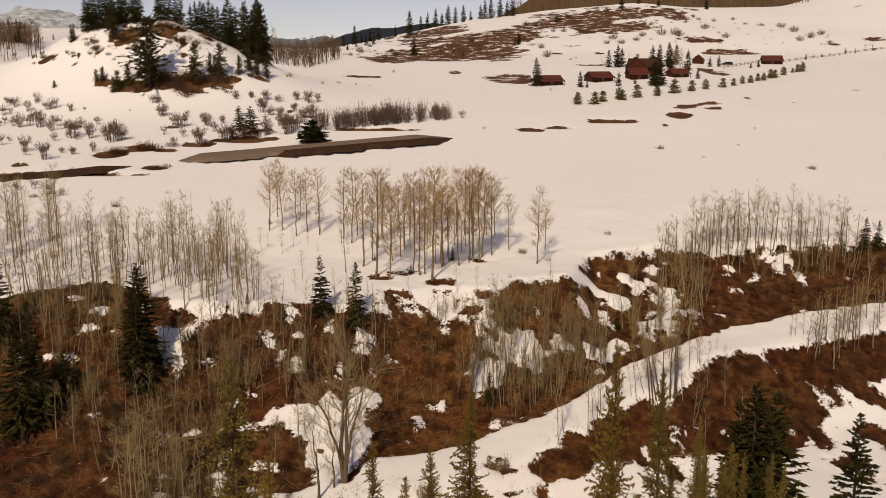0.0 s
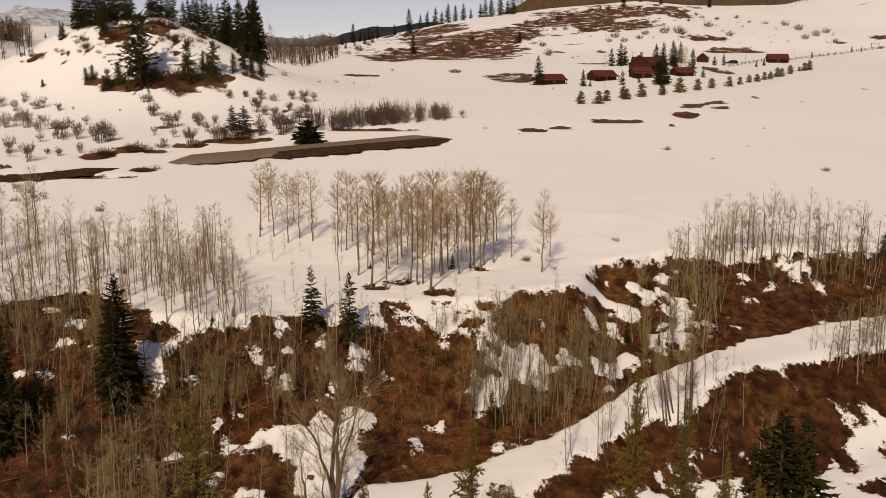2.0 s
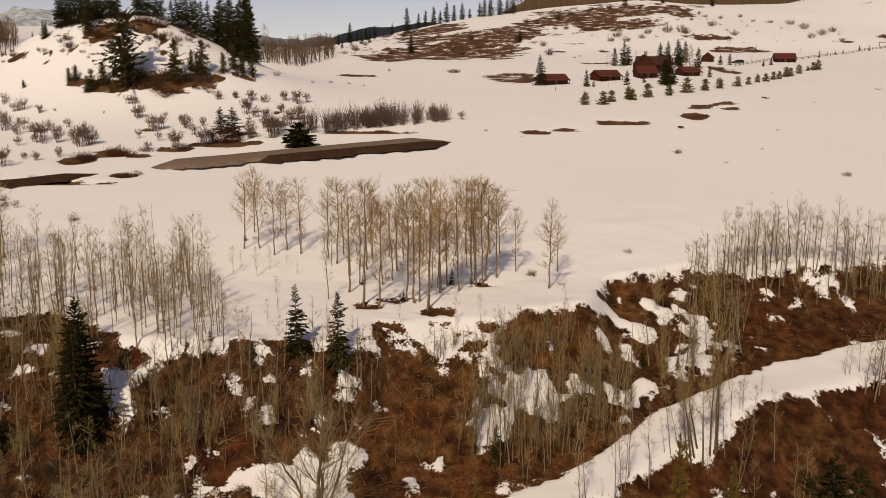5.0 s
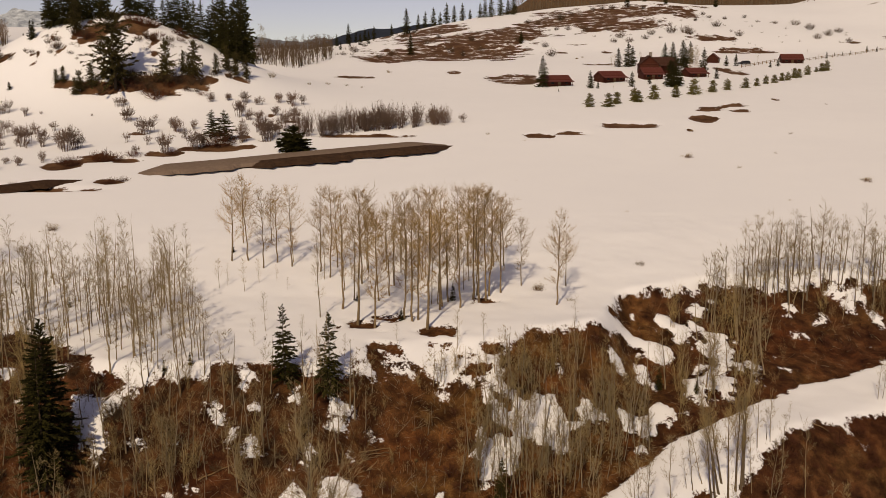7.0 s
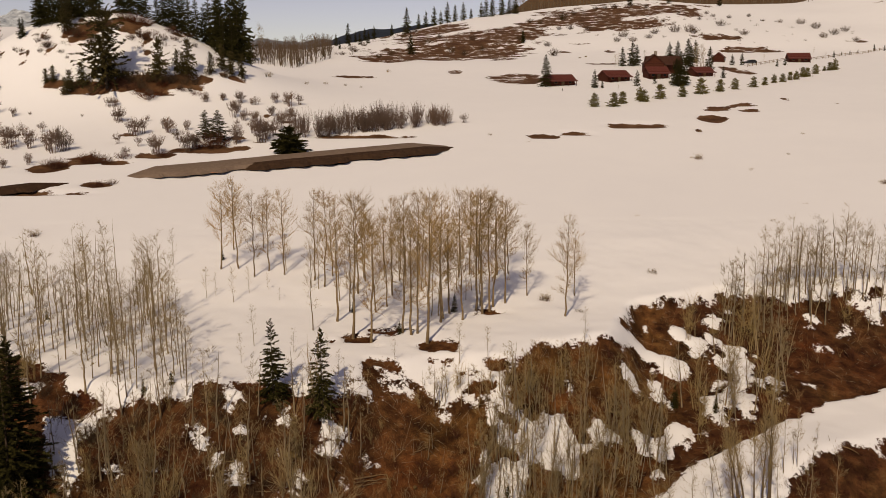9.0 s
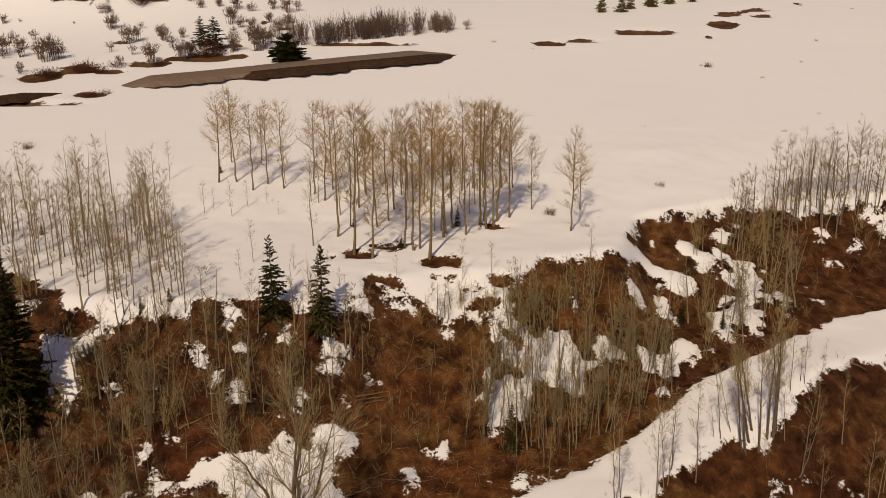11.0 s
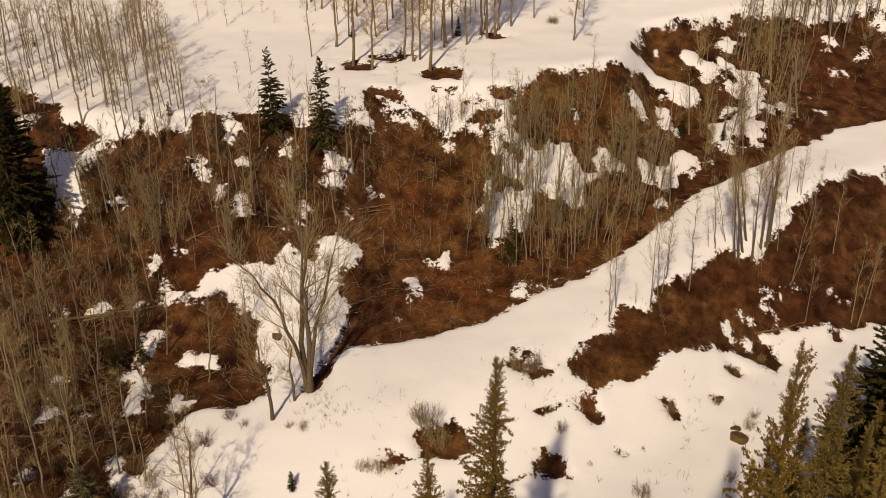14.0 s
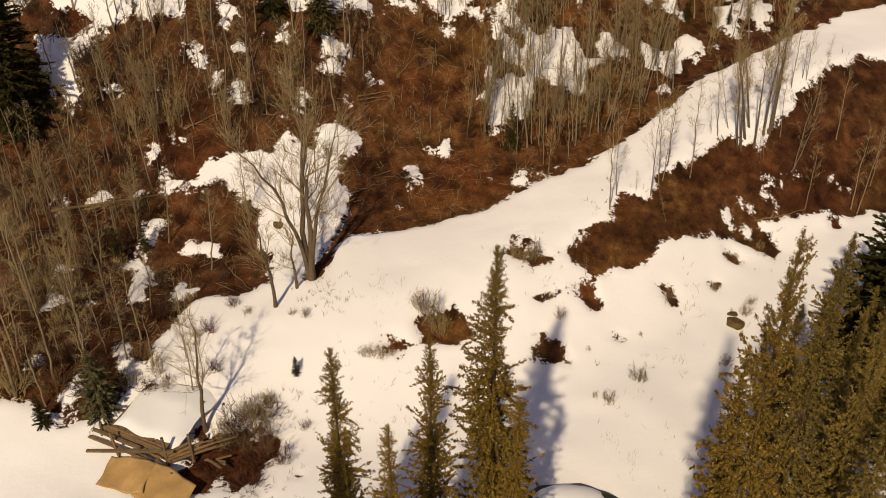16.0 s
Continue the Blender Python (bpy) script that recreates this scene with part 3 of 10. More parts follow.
FAR_BARE_KNOLL = [
    (-100.0, 235.4, 2.3, 1.3, 0.3),
    (-96.4, 235.2, 2.4, 1.3, 0.3),
    (-88.8, 240.6, 2.2, 1.3, 0.2),
    (-84.8, 243.0, 2.9, 2.6, 0.2),
    (-90.4, 234.6, 2.5, 1.3, 0.3),
    (-87.2, 235.4, 2.9, 1.3, 0.3),
    (-83.4, 237.0, 3.7, 1.3, 0.3),
    (-78.6, 239.9, 3.3, 2.4, 0.3),
    (-74.7, 241.1, 1.9, 1.3, 0.3),
    (-88.4, 232.5, 3.7, 1.3, 0.3),
    (-84.4, 233.4, 2.3, 1.3, 0.3),
    (-76.1, 235.8, 2.5, 1.3, 0.3),
    (-72.3, 235.8, 1.6, 1.3, 0.3),
    (-72.1, 232.9, 1.0, 1.3, 0.3),
    (-70.8, 231.4, 1.0, 1.3, 0.3),
    (-93.8, 229.7, 1.4, 1.3, 0.3),
    (-66.8, 237.6, 1.3, 1.3, 0.3),
    (-66.8, 246.5, 1.6, 2.7, 0.3),
    (-100.3, 230.0, 1.7, 1.3, 0.3),
    (-98.3, 227.7, 1.3, 1.3, 0.3),
    (-108.4, 231.8, 3.0, 1.3, 0.3),
    (-81.5, 218.6, 5.9, 1.7, 0.3),
    (-89.0, 219.3, 3.1, 1.7, 0.3),
    (-75.8, 219.5, 4.6, 1.7, 0.4),
    (-70.5, 222.0, 4.5, 1.7, 0.4),
    (-65.1, 224.6, 4.4, 1.7, 0.4),
    (-60.2, 226.8, 3.9, 1.7, 0.4),
    (-56.8, 229.3, 1.7, 1.3, 0.2),
    (-59.0, 224.7, 3.1, 1.7, 0.3),
    (-50.0, 234.6, 3.2, 1.3, 0.3),
    (-53.7, 233.1, 1.5, 1.3, 0.3),
    (-66.8, 220.7, 4.5, 1.7, 0.5),
    (-70.1, 166.9, 3.1, 4.4, 0.4),
    (-65.6, 173.0, 3.1, 3.5, 0.4),
    (-59.7, 171.3, 2.8, 1.9, 0.3),
    (-54.3, 177.0, 3.3, 2.4, 0.4),
    (-49.3, 181.5, 3.4, 1.4, 0.4),
    (-44.5, 182.5, 4.5, 3.9, 0.4),
    (-40.1, 183.5, 3.2, 2.0, 0.3),
    (-64.9, 195.5, 2.6, 1.0, 0.3),
    (-89.5, 195.1, 2.5, 1.3, 0.3),
    (-64.9, 188.2, 1.2, 0.9, 0.2),
    (-41.9, 192.3, 2.4, 1.6, 0.3),
    (-36.4, 188.5, 2.3, 1.0, 0.3),
    (-39.6, 214.2, 1.2, 1.7, 0.2),
    (-34.2, 208.7, 1.5, 1.2, 0.3),
]
FAR_BARE = FAR_BARE_A + FAR_BARE_B + FAR_BARE_C + FAR_BARE_D + FAR_BARE_KNOLL


def inside(poly, x, y):
    """Signed distance to an outline, positive inside."""
    p = np.array(poly, float).reshape(-1, 2)
    best, ins = np.full(x.shape, 1e9), np.zeros(x.shape, bool)
    for (ax, ay), (bx, by) in zip(p, np.roll(p, -1, 0)):
        dx, dy = bx - ax, by - ay
        s = np.clip(((x - ax) * dx + (y - ay) * dy) / (dx * dx + dy * dy + 1e-9), 0, 1)
        best = np.minimum(best, np.hypot(x - ax - s * dx, y - ay - s * dy))
        if abs(dy) > 1e-9:
            ins ^= ((ay > y) != (by > y)) & (x < ax + (y - ay) / dy * dx)
    return np.where(ins, best, -best)


def blobs(rows, x, y):
    """Signed distance to the union of ellipses (x, y, half width, half depth)."""
    out, lump = np.full(x.shape, -1e9), value_noise(x, y, 0.9, 61) + 0.6 * value_noise(x, y, 0.45, 62)
    for cx, cy, rx, ry in np.array(rows, float).reshape(-1, 4):
        d = np.hypot((x - cx) / rx, (y - cy) / ry) * (1 + 0.4 * lump)
        out = np.maximum(out, (1 - d) * min(rx, ry))
    return out


def snow_cover(x, y):
    """1 under snow, 0 on bare earth, with a soft step 0.8 m wide at the outlines."""
    wob = 0.28 * value_noise(x, y, 2.3, 11) + 0.3 * value_noise(x, y, 1.0, 12)
    near = (y < 130)
    d = np.full(x.shape, 5.0)
    bare = np.full(x.shape, -9.0)
    for poly in BARE:
        bare = np.maximum(bare, inside(poly, x, y))
    bare = np.maximum(bare, blobs(BARE_SPOTS, x, y))
    snow = np.full(x.shape, -9.0)
    for poly, fray in SNOW:
        snow = np.maximum(snow, inside(poly, x, y) + fray * (value_noise(x, y, 2.1, 51) + 0.8 * value_noise(x, y, 0.9, 52) - 0.3))
    for some in SNOW_SPOTS:
        snow = np.maximum(snow, blobs(some, x, y))
    snow = np.maximum(snow, -0.9 + 1.1 * value_noise(x, y, 3.1, 21) * value_noise(x, y, 1.7, 22))
    d = np.where(near, np.maximum(-bare, snow) + wob, 5.0)
    return np.clip(0.5 + d / 1.9, 0, 1)


def far_cover(x, y):
    """Bare strips on the far hills, the cut bank of the road and the ploughed road itself."""
    n = 0.6 * value_noise(x, y, 34, 31) + 0.45 * value_noise(x, y, 13, 32) + 0.3 * value_noise(x, y, 5, 33)
    hill = -9 + 0 * x
    for cx, cy, rx, ry, lift in FAR_BARE:
        d = np.hypot((x - cx) / rx, (y - cy) / ry)
        hill = np.maximum(hill, (1 - d) * 1.3 + n * lift)
    return np.clip(0.5 - hill * 0.8, np.where(y < 270, 0.2, 0.34), 1)


def build_ground():
    near = snow_cover(XX, YY)
    cover = np.where(YY < 130, near, far_cover(XX, YY))
    depth = np.where(YY < 130, 0.32, 0.35) * smooth(0.3, 0.75, cover)
    rough = (0.10 * value_noise(XX, YY, 1.1, 41) + 0.06 * value_noise(XX, YY, 0.6, 42)) * (1 - cover) * (YY < 125)
    z = ZZ + depth + rough + (0.09 * value_noise(XX, YY, 4, 43) + 0.045 * value_noise(XX, YY, 1.4, 44)) * (YY < 130)
    ny, nx = XX.shape
    k = (np.arange(ny - 1)[:, None] * nx + np.arange(nx - 1)[None]).ravel()
    me = mesh("ground", np.stack([XX, YY, z], -1), quads=np.stack([k, k + 1, k + nx + 1, k + nx], 1), mat=GROUND, smooth=True)
    at = me.attributes.new("snow", "FLOAT", "POINT")
    at.data.foreach_set("value", cover.ravel().astype(np.float32))
    at = me.attributes.new("broad", "FLOAT", "POINT")
    at.data.foreach_set("value", smooth(128, 133, YY).ravel().astype(np.float32))
    # shade painted into leaf litter west of gully; eastern slope darkened, lighter earth between
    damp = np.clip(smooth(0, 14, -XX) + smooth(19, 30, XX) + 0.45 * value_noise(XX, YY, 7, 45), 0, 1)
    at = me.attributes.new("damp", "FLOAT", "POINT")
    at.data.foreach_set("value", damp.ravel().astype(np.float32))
    tagged(new("ground", me), "melting spring snow over brown leaf-littered earth", "ground", kind="structure")


build_ground()


# ---- trees ----
def aspen(seed, h, bushy=1.0, stout=1.0, twig=None, slim=1.0, bark=None):
    """A leafless aspen, h metres tall: pale trunk, upswept limbs, a haze of twigs."""
    r = np.random.RandomState(seed)
    n = 10
    zs = np.linspace(0, h, n)
    bend = r.uniform(-1, 1, 2) * 0.03 * h
    tx, ty = bend[0] * np.sin(zs / h * 2.2) + r.normal(0, 0.05, n), bend[1] * np.sin(zs / h * 2.5) + r.normal(0, 0.05, n)
    tx[0] = ty[0] = 0
    trunk = np.stack([tx, ty, zs], 1)
    rad = np.interp(zs / h, [0, 0.05, 0.6, 1], [0.0105, 0.0078, 0.0046, 0.001]) * h * (0.4 + 0.6 * stout)
    nl = int(34 * bushy)
    t = np.sort(r.uniform(0.2, 0.98, nl) ** 0.9)
    base = np.stack([np.interp(t * h, zs, tx), np.interp(t * h, zs, ty), t * h], 1)
    ang, up = r.uniform(0, 6.28, nl), r.uniform(0.3, 0.95, nl)
    length = h * (0.05 + 0.125 * np.sin(np.clip((1.03 - t) / 0.78, 0, 1) * 2.3)) * r.uniform(0.55, 1.3, nl) * np.where(t < 0.4, 0.6, 1) * slim
    d = np.stack([np.cos(ang) * np.cos(up), np.sin(ang) * np.cos(up), np.sin(up)], 1)
    mid = base + d * (length * 0.5)[:, None]
    rise = d + [0, 0, 0.45] + r.normal(0, 0.12, d.shape)
    tip = mid + rise / np.linalg.norm(rise, axis=1, keepdims=True) * (length * 0.55)[:, None]
    lr = np.clip(length * 0.0085, 0.009, 0.03) * (0.55 + 0.45 * stout)
    limbs = join(tubes(base, mid, lr, lr * 0.7), tubes(mid, tip, lr * 0.7, lr * 0.25))

    def along(u):
        return np.where(u[..., None] < 0.5, base[:, None] + (mid - base)[:, None] * (u * 2)[..., None], mid[:, None] + (tip - mid)[:, None] * (u * 2 - 1)[..., None]).reshape(-1, 3)

    # side shoots off each limb, then fine twigs off limbs and shoots
    m = 4
    p = along(r.uniform(0.25, 0.95, (nl, m)))
    sd = np.repeat(d, m, 0) + r.normal(0, 0.5, (nl * m, 3)) + [0, 0, 0.25]
    sd /= np.linalg.norm(sd, axis=1, keepdims=True)
    sl = np.repeat(np.clip(length, 0.5, 2.2), m) * r.uniform(0.25, 0.55, nl * m)
    shoots = blades(p, p + sd * sl[:, None], np.full(len(p), 0.0085 * stout))
    k = max(3, int(3.2 * bushy))
    q = (p[:, None] + sd[:, None] * (sl[:, None] * r.uniform(0.2, 1.0, (len(p), k)))[..., None]).reshape(-1, 3)
    q = np.concatenate([q, along(r.uniform(0.3, 1.0, (nl, 2 * k)))])
    td = np.concatenate([np.repeat(sd, k, 0), np.repeat(d, 2 * k, 0)]) * 0.7 + r.normal(0, 0.5, q.shape) + [0, 0, 0.22]
    tl = r.uniform(0.25, 0.8, len(q)) * (0.35 + 0.035 * h)
    twigs = join(shoots, blades(q, q + td * tl[:, None], np.full(len(q), 0.0062 * stout)))
    top = new("aspen")
    part("trunk", mesh("trunk", *chain(trunk, rad, 6), mat=bark or ASPEN_BARK, smooth=True), top)
    crown = limbs[0], limbs[1], twigs[0], twigs[1]
    part("crown", mesh("crown", np.concatenate([crown[0], crown[2]]), crown[1], crown[3] + len(crown[0]), twig or ASPEN_TWIG), top)
    return tagged(top, "leafless aspen with a pale trunk and tan twigs", "tree")


def conifer(seed, h, wide, needle, fine=1.0, kind="spruce", label="", bare=0.06, ragged=0.25, spray=1.0, taper=0.75, loose=0.1, dense=1.0, clump=0.0):
    """A conifer, h metres tall, with whorls of drooping branches set with needle sprays."""
    r = np.random.RandomState(seed)
    zs = np.linspace(0, h, 8)
    tr = np.stack([r.normal(0, 0.02, 8), r.normal(0, 0.02, 8), zs], 1)
    rad = np.interp(zs / h, [0, 0.1, 1], [0.018, 0.013, 0.001]) * h
    nb = int(h * 13 * fine * dense)
    t = np.sort(1 - np.abs(r.uniform(0, 1, nb)) ** 0.85 * (1 - bare))
    ang = np.arange(nb) * 2.399 + r.normal(0, 0.3, nb)
    length = wide * (0.05 + (1 - t) ** taper) * (1 + r.normal(0, ragged, nb)).clip(0.35, 1.5)
    length *= np.interp(t, [0, bare + 0.12, 1], [0.7, 1, 1])
    if clump:
        # long and short boughs come in bunches, so that the outline is lumpy and shows gaps
        ct, ca = r.uniform(0, 1, int(h * 2.8)), r.uniform(0, 6.28, int(h * 2.8))
        gap = (ang[:, None] - ca + math.pi) % (2 * math.pi) - math.pi
        full = np.exp(-((t[:, None] - ct) * h / 0.75) ** 2 - (gap / 0.75) ** 2).sum(1)
        length *= 1 - clump + clump * (0.42 + 0.85 * np.minimum(full, 1.0))
    droop = np.interp(t, [0, 0.6, 1], [-0.35, -0.05, 0.7]) + r.normal(0, loose, nb)
    d = np.stack([np.cos(ang) * np.cos(droop), np.sin(ang) * np.cos(droop), np.sin(droop)], 1)
    base = np.stack([0 * t, 0 * t, t * h], 1)
    tip = base + d * length[:, None]
    limb = spikes(base, tip, np.clip(length * 0.02, 0.01, 0.06))
    k = int(18 * fine / spray / dense)
    s = r.uniform(0.12, 1.0, (nb, k)) ** 0.8
    p = (base[:, None] + d[:, None] * (s * length[:, None])[..., None]).reshape(-1, 3)
    side = np.stack([-d[:, 1], d[:, 0], 0 * t], 1)
    sign = r.choice([-1, 1], (nb, k))
    nd = (np.repeat(d, k, 0) * 0.8 + np.repeat(side, k, 0) * (sign.ravel() * r.uniform(0.2, 1.0, nb * k))[:, None] + r.normal(0, 0.15 + loose, (nb * k, 3)) + [0, 0, -0.05])
    nd /= np.linalg.norm(nd, axis=1, keepdims=True)
    nl = np.repeat(np.clip(length, 0.25, 2.4), k) * r.uniform(0.16, 0.36, nb * k) * spray + 0.12 * spray
    p = p + r.normal(0, 0.04, p.shape)
    sprays = blades(p - nd * (nl * 0.25)[:, None], p + nd * (nl * 0.75)[:, None], nl * 0.2)
    top = new(kind)
    part("trunk", mesh("trunk", *chain(tr, rad, 6), mat=CONIFER_BARK, smooth=True), top)
    v, f = join(limb, sprays)
    part("crown", mesh("crown", v, tris=f, mat=needle), top)
    return tagged(top, label or "dark green spruce with drooping needled branches", "tree")


def bush(seed, h, wide, mat, stems=26, twigs=7, kind="shrub", label="", flat=0.45, fine=1.0):
    """A leafless bush: stems that arch out from one root and turn up, with fine twigs at the top."""
    r = np.random.RandomState(seed)
    ang, u = r.uniform(0, 6.28, stems), np.sqrt(r.uniform(0, 1, stems))
    out = np.stack([np.cos(ang), np.sin(ang), 0 * ang], 1) * (u * wide / 2 * r.uniform(0.75, 1.1, stems))[:, None]
    zt = h * np.sqrt(1 - np.clip(flat * 1.5, 0, 0.9) * u ** 2) * r.uniform(0.6, 1.05, stems)
    up = np.array([0, 0, 1.0])
    a = out * 0.25 + r.normal(0, 0.05 * wide, out.shape) * [1, 1, 0]
    m = out * 0.66 + up * (zt * 0.5)[:, None] + r.normal(0, 0.03 * h, out.shape)
    b = out + up * zt[:, None] + r.normal(0, 0.05 * h, out.shape)
    rr = np.full(stems, 0.0046 * h + 0.004) * fine
    rods = join(tubes(a, m, rr, rr * 0.75), tubes(m, b, rr * 0.75, rr * 0.3))
    s = r.uniform(-0.35, 1, (stems, twigs))
    p = np.where(s[..., None] < 0, m[:, None] + (m - a)[:, None] * s[..., None], m[:, None] + (b - m)[:, None] * s[..., None]).reshape(-1, 3)
    td = np.repeat(b - m, twigs, 0)
    td = td / np.linalg.norm(td, axis=1, keepdims=True) * 0.8 + r.normal(0, 0.5, td.shape)
    tl = r.uniform(0.07, 0.22, len(p)) * h
    tw = blades(p, p + td * tl[:, None], np.full(len(p), 0.0033 * h + 0.004) * fine)
    me = mesh(kind, np.concatenate([rods[0], tw[0]]), rods[1], tw[1] + len(rods[0]), mat)
    return tagged(new(kind, me), label or "leafless brown bush rising out of the snow", "shrub")


def willow(seed, h, wide, mat, stems=9, forks=4, twigs=9):
    """A round leafless willow: upright stems from one root that fork into a domed crown of fine twigs."""
    r = np.random.RandomState(seed)
    ang, u = np.arange(stems) * 2.399 + r.normal(0, 0.3, stems), np.sqrt((np.arange(stems) + 0.5) / stems)
    out = np.stack([np.cos(ang), np.sin(ang), 0 * ang], 1)
    a = out * (u * wide * 0.16)[:, None]
    m = out * (u * wide * 0.27)[:, None] + np.array([0, 0, 1.0]) * (h * r.uniform(0.36, 0.5, stems))[:, None]
    rr = np.full(stems, 0.0105 * h)
    n = stems * forks
    v = r.normal(0, 1, (n, 3))
    v /= np.linalg.norm(v, axis=1, keepdims=True)
    v = v * [1, 1, 0.75] + np.repeat(out * (u * 0.75)[:, None], forks, 0) + [0, 0, 0.25]
    v /= np.maximum(1.0, np.linalg.norm(v, axis=1, keepdims=True))
    b = v * [wide / 2, wide / 2, h * 0.36] * r.uniform(0.72, 1.0, (n, 1)) + [0, 0, h * 0.6]
    mm = np.repeat(m, forks, 0)
    bend = (mm + b) / 2 + (b - mm) * [0.12, 0.12, -0.1] + r.normal(0, 0.02 * h, b.shape)
    rf = np.full(n, 0.0072 * h)
    rods = join(tubes(a, m, rr, rr * 0.75), tubes(mm, bend, rf, rf * 0.8), tubes(bend, b, rf * 0.8, rf * 0.4))
    s = r.uniform(0.0, 1.0, (n, twigs, 1))
    p = (bend[:, None] + (b - bend)[:, None] * s).reshape(-1, 3)
    d = np.repeat(v, twigs, 0) * 0.35 + r.normal(0, 0.55, (n * twigs, 3)) + [0, 0, 0.25]
    tw = blades(p, p + d * (h * r.uniform(0.05, 0.15, n * twigs))[:, None], np.full(n * twigs, 0.0050 * h))
    me = mesh("shrub", np.concatenate([rods[0], tw[0]]), rods[1], tw[1] + len(rods[0]), mat)
    return tagged(new("shrub", me), "round leafless willow bush with grey-brown twigs on snow", "shrub")


def cottonwood(seed, h, ways, kind="cottonwood", label="", thick=0.0148, bend=0.028):
    """A bare rough-barked tree; ways: how far each stem goes out (x, y) and its share of the height."""
    r = np.random.RandomState(seed)
    top = new(kind)
    crown_v, crown_q, crown_t, nv = [], [], [], 0
    for dx, dy, share in ways:
        hh = h * share
        f = np.linspace(0, 1, 12)
        sway = np.cumsum(r.normal(0, bend * hh, (12, 2)), 0) * f[:, None]
        pts = np.stack([dx * (0.1 * f + 0.9 * f ** 2.0) + sway[:, 0], dy * (0.1 * f + 0.9 * f ** 2.0) + sway[:, 1], hh * f], 1)
        pts[:, :2] += np.array([dx, dy]) / max(1.0, math.hypot(dx, dy)) * 0.12 * (len(ways) > 1)
        rad = np.interp(f, [0, 0.06, 0.5, 1], [1.4, 1, 0.62, 0.08]) * thick * hh
        part("stem", mesh("stem", *chain(pts, rad, 8), mat=COTTON_BARK, smooth=True), top)
        nl = 15
        t = r.uniform(0.2, 0.97, nl) ** 0.8
        base = np.stack([np.interp(t, f, pts[:, k]) for k in range(3)], 1)
        ang, up = r.uniform(0, 6.28, nl), r.uniform(0.55, 1.2, nl)
        d = np.stack([np.cos(ang) * np.cos(up) + 0.25 * np.sign(dx) * (abs(dx) > 0.5), np.sin(ang) * np.cos(up), np.sin(up)], 1)
        ln = hh * r.uniform(0.13, 0.36, nl) * (1.15 - t * 0.75)
        mid = base + d * (ln * 0.5)[:, None] + r.normal(0, 0.1, base.shape)
        tip = mid + (d + r.normal(0, 0.25, d.shape) + [0, 0, 0.35]) * (ln * 0.5)[:, None]
        lr = np.clip(ln * 0.014, 0.015, 0.06)
        m = 7
        s = r.uniform(0.15, 1, (nl, m))
        sb = np.where(s[..., None] < 0.5, base[:, None] + (mid - base)[:, None] * (2 * s)[..., None], mid[:, None] + (tip - mid)[:, None] * (2 * s - 1)[..., None]).reshape(-1, 3)
        sd = np.repeat(d, m, 0) * 0.7 + r.normal(0, 0.45, (nl * m, 3)) + [0, 0, 0.3]
        sl = np.repeat(ln, m) * r.uniform(0.2, 0.5, nl * m) + 0.2
        se = sb + sd * sl[:, None]
        sr = np.clip(sl * 0.009, 0.008, 0.02)
        limbs = join(tubes(base, mid, lr, lr * 0.65, 5), tubes(mid, tip, lr * 0.65, lr * 0.2, 4), tubes(sb, se, sr, sr * 0.3, 3))
        k = 7
        q = (sb[:, None] + (se - sb)[:, None] * r.uniform(0.15, 1.0, (nl * m, k))[..., None]).reshape(-1, 3)
        td = np.repeat(sd, k, 0) * 0.6 + r.normal(0, 0.5, q.shape) + [0, 0, 0.25]
        tw = blades(q, q + td * r.uniform(0.25, 0.8, len(q))[:, None], np.full(len(q), 0.0075))
        crown_v += [limbs[0], tw[0]]
        crown_q.append(limbs[1] + nv)
        crown_t.append(tw[1] + nv + len(limbs[0]))
        nv += len(limbs[0]) + len(tw[0])
    part("crown", mesh("crown", np.concatenate(crown_v), np.concatenate(crown_q), np.concatenate(crown_t), GREY_TWIG), top)
    return tagged(top, label or "bare cottonwood of several rough grey stems", "tree")


ASPENS = Kind([lambda s=s: aspen(s, 12.0, 1.5 + 0.15 * (s % 3), 1.3, slim=1.2) for s in range(1, 9)])
GREY_ASPENS = Kind([lambda s=s: aspen(s + 10, 12.0, 1.2, 1.1, GREY_TWIG) for s in range(1, 8)])
STAND_ASPENS = Kind([lambda s=s: aspen(s + 80, 10.0, 0.6, 1.8, GREY_TWIG, bark=PALE_BARK) for s in range(1, 9)])
THIN_ASPENS = Kind([lambda s=s: aspen(s + 20, 10.0, 0.8, 1.0, GREY_TWIG, 0.85, PALE_BARK) for s in range(1, 8)])
FAR_ASPENS = Kind([lambda s=s: aspen(s + 50, 12.0, 0.55, 2.4, BRUSH_TWIG, bark=COTTON_BARK) for s in range(1, 4)])
COTTONWOODS = Kind([lambda: cottonwood(3, 12.0, [(-3.6, 0.4, 0.8), (-0.9, 1.2, 1.0), (0.4, -0.6, 0.97), (2.3, 0.3, 0.8)])])
LEANERS = Kind([lambda s=s: cottonwood(s, 9.0, [(-0.8, 0.3, 1.0)], "bare_tree", "single-stemmed bare tree with grey bark") for s in (11, 12, 13)])
BARE_TRUNKS = Kind([lambda s=s: cottonwood(s, 9.0, [(0.0, 0.2, 1.0)], "bare_tree", "bare grey tree with a stout straight trunk", 0.0165, 0.008) for s in (21, 22, 23, 24)])
SPRUCES = Kind([lambda s=s: conifer(s, 12.0, 2.3, SPRUCE, 1.1, spray=0.7) for s in range(1, 5)])
BIG_SPRUCES = Kind([lambda s=s: conifer(s + 30, 20.0, 3.2, SPRUCE, 1.1, spray=0.7, loose=0.18) for s in range(1, 4)])
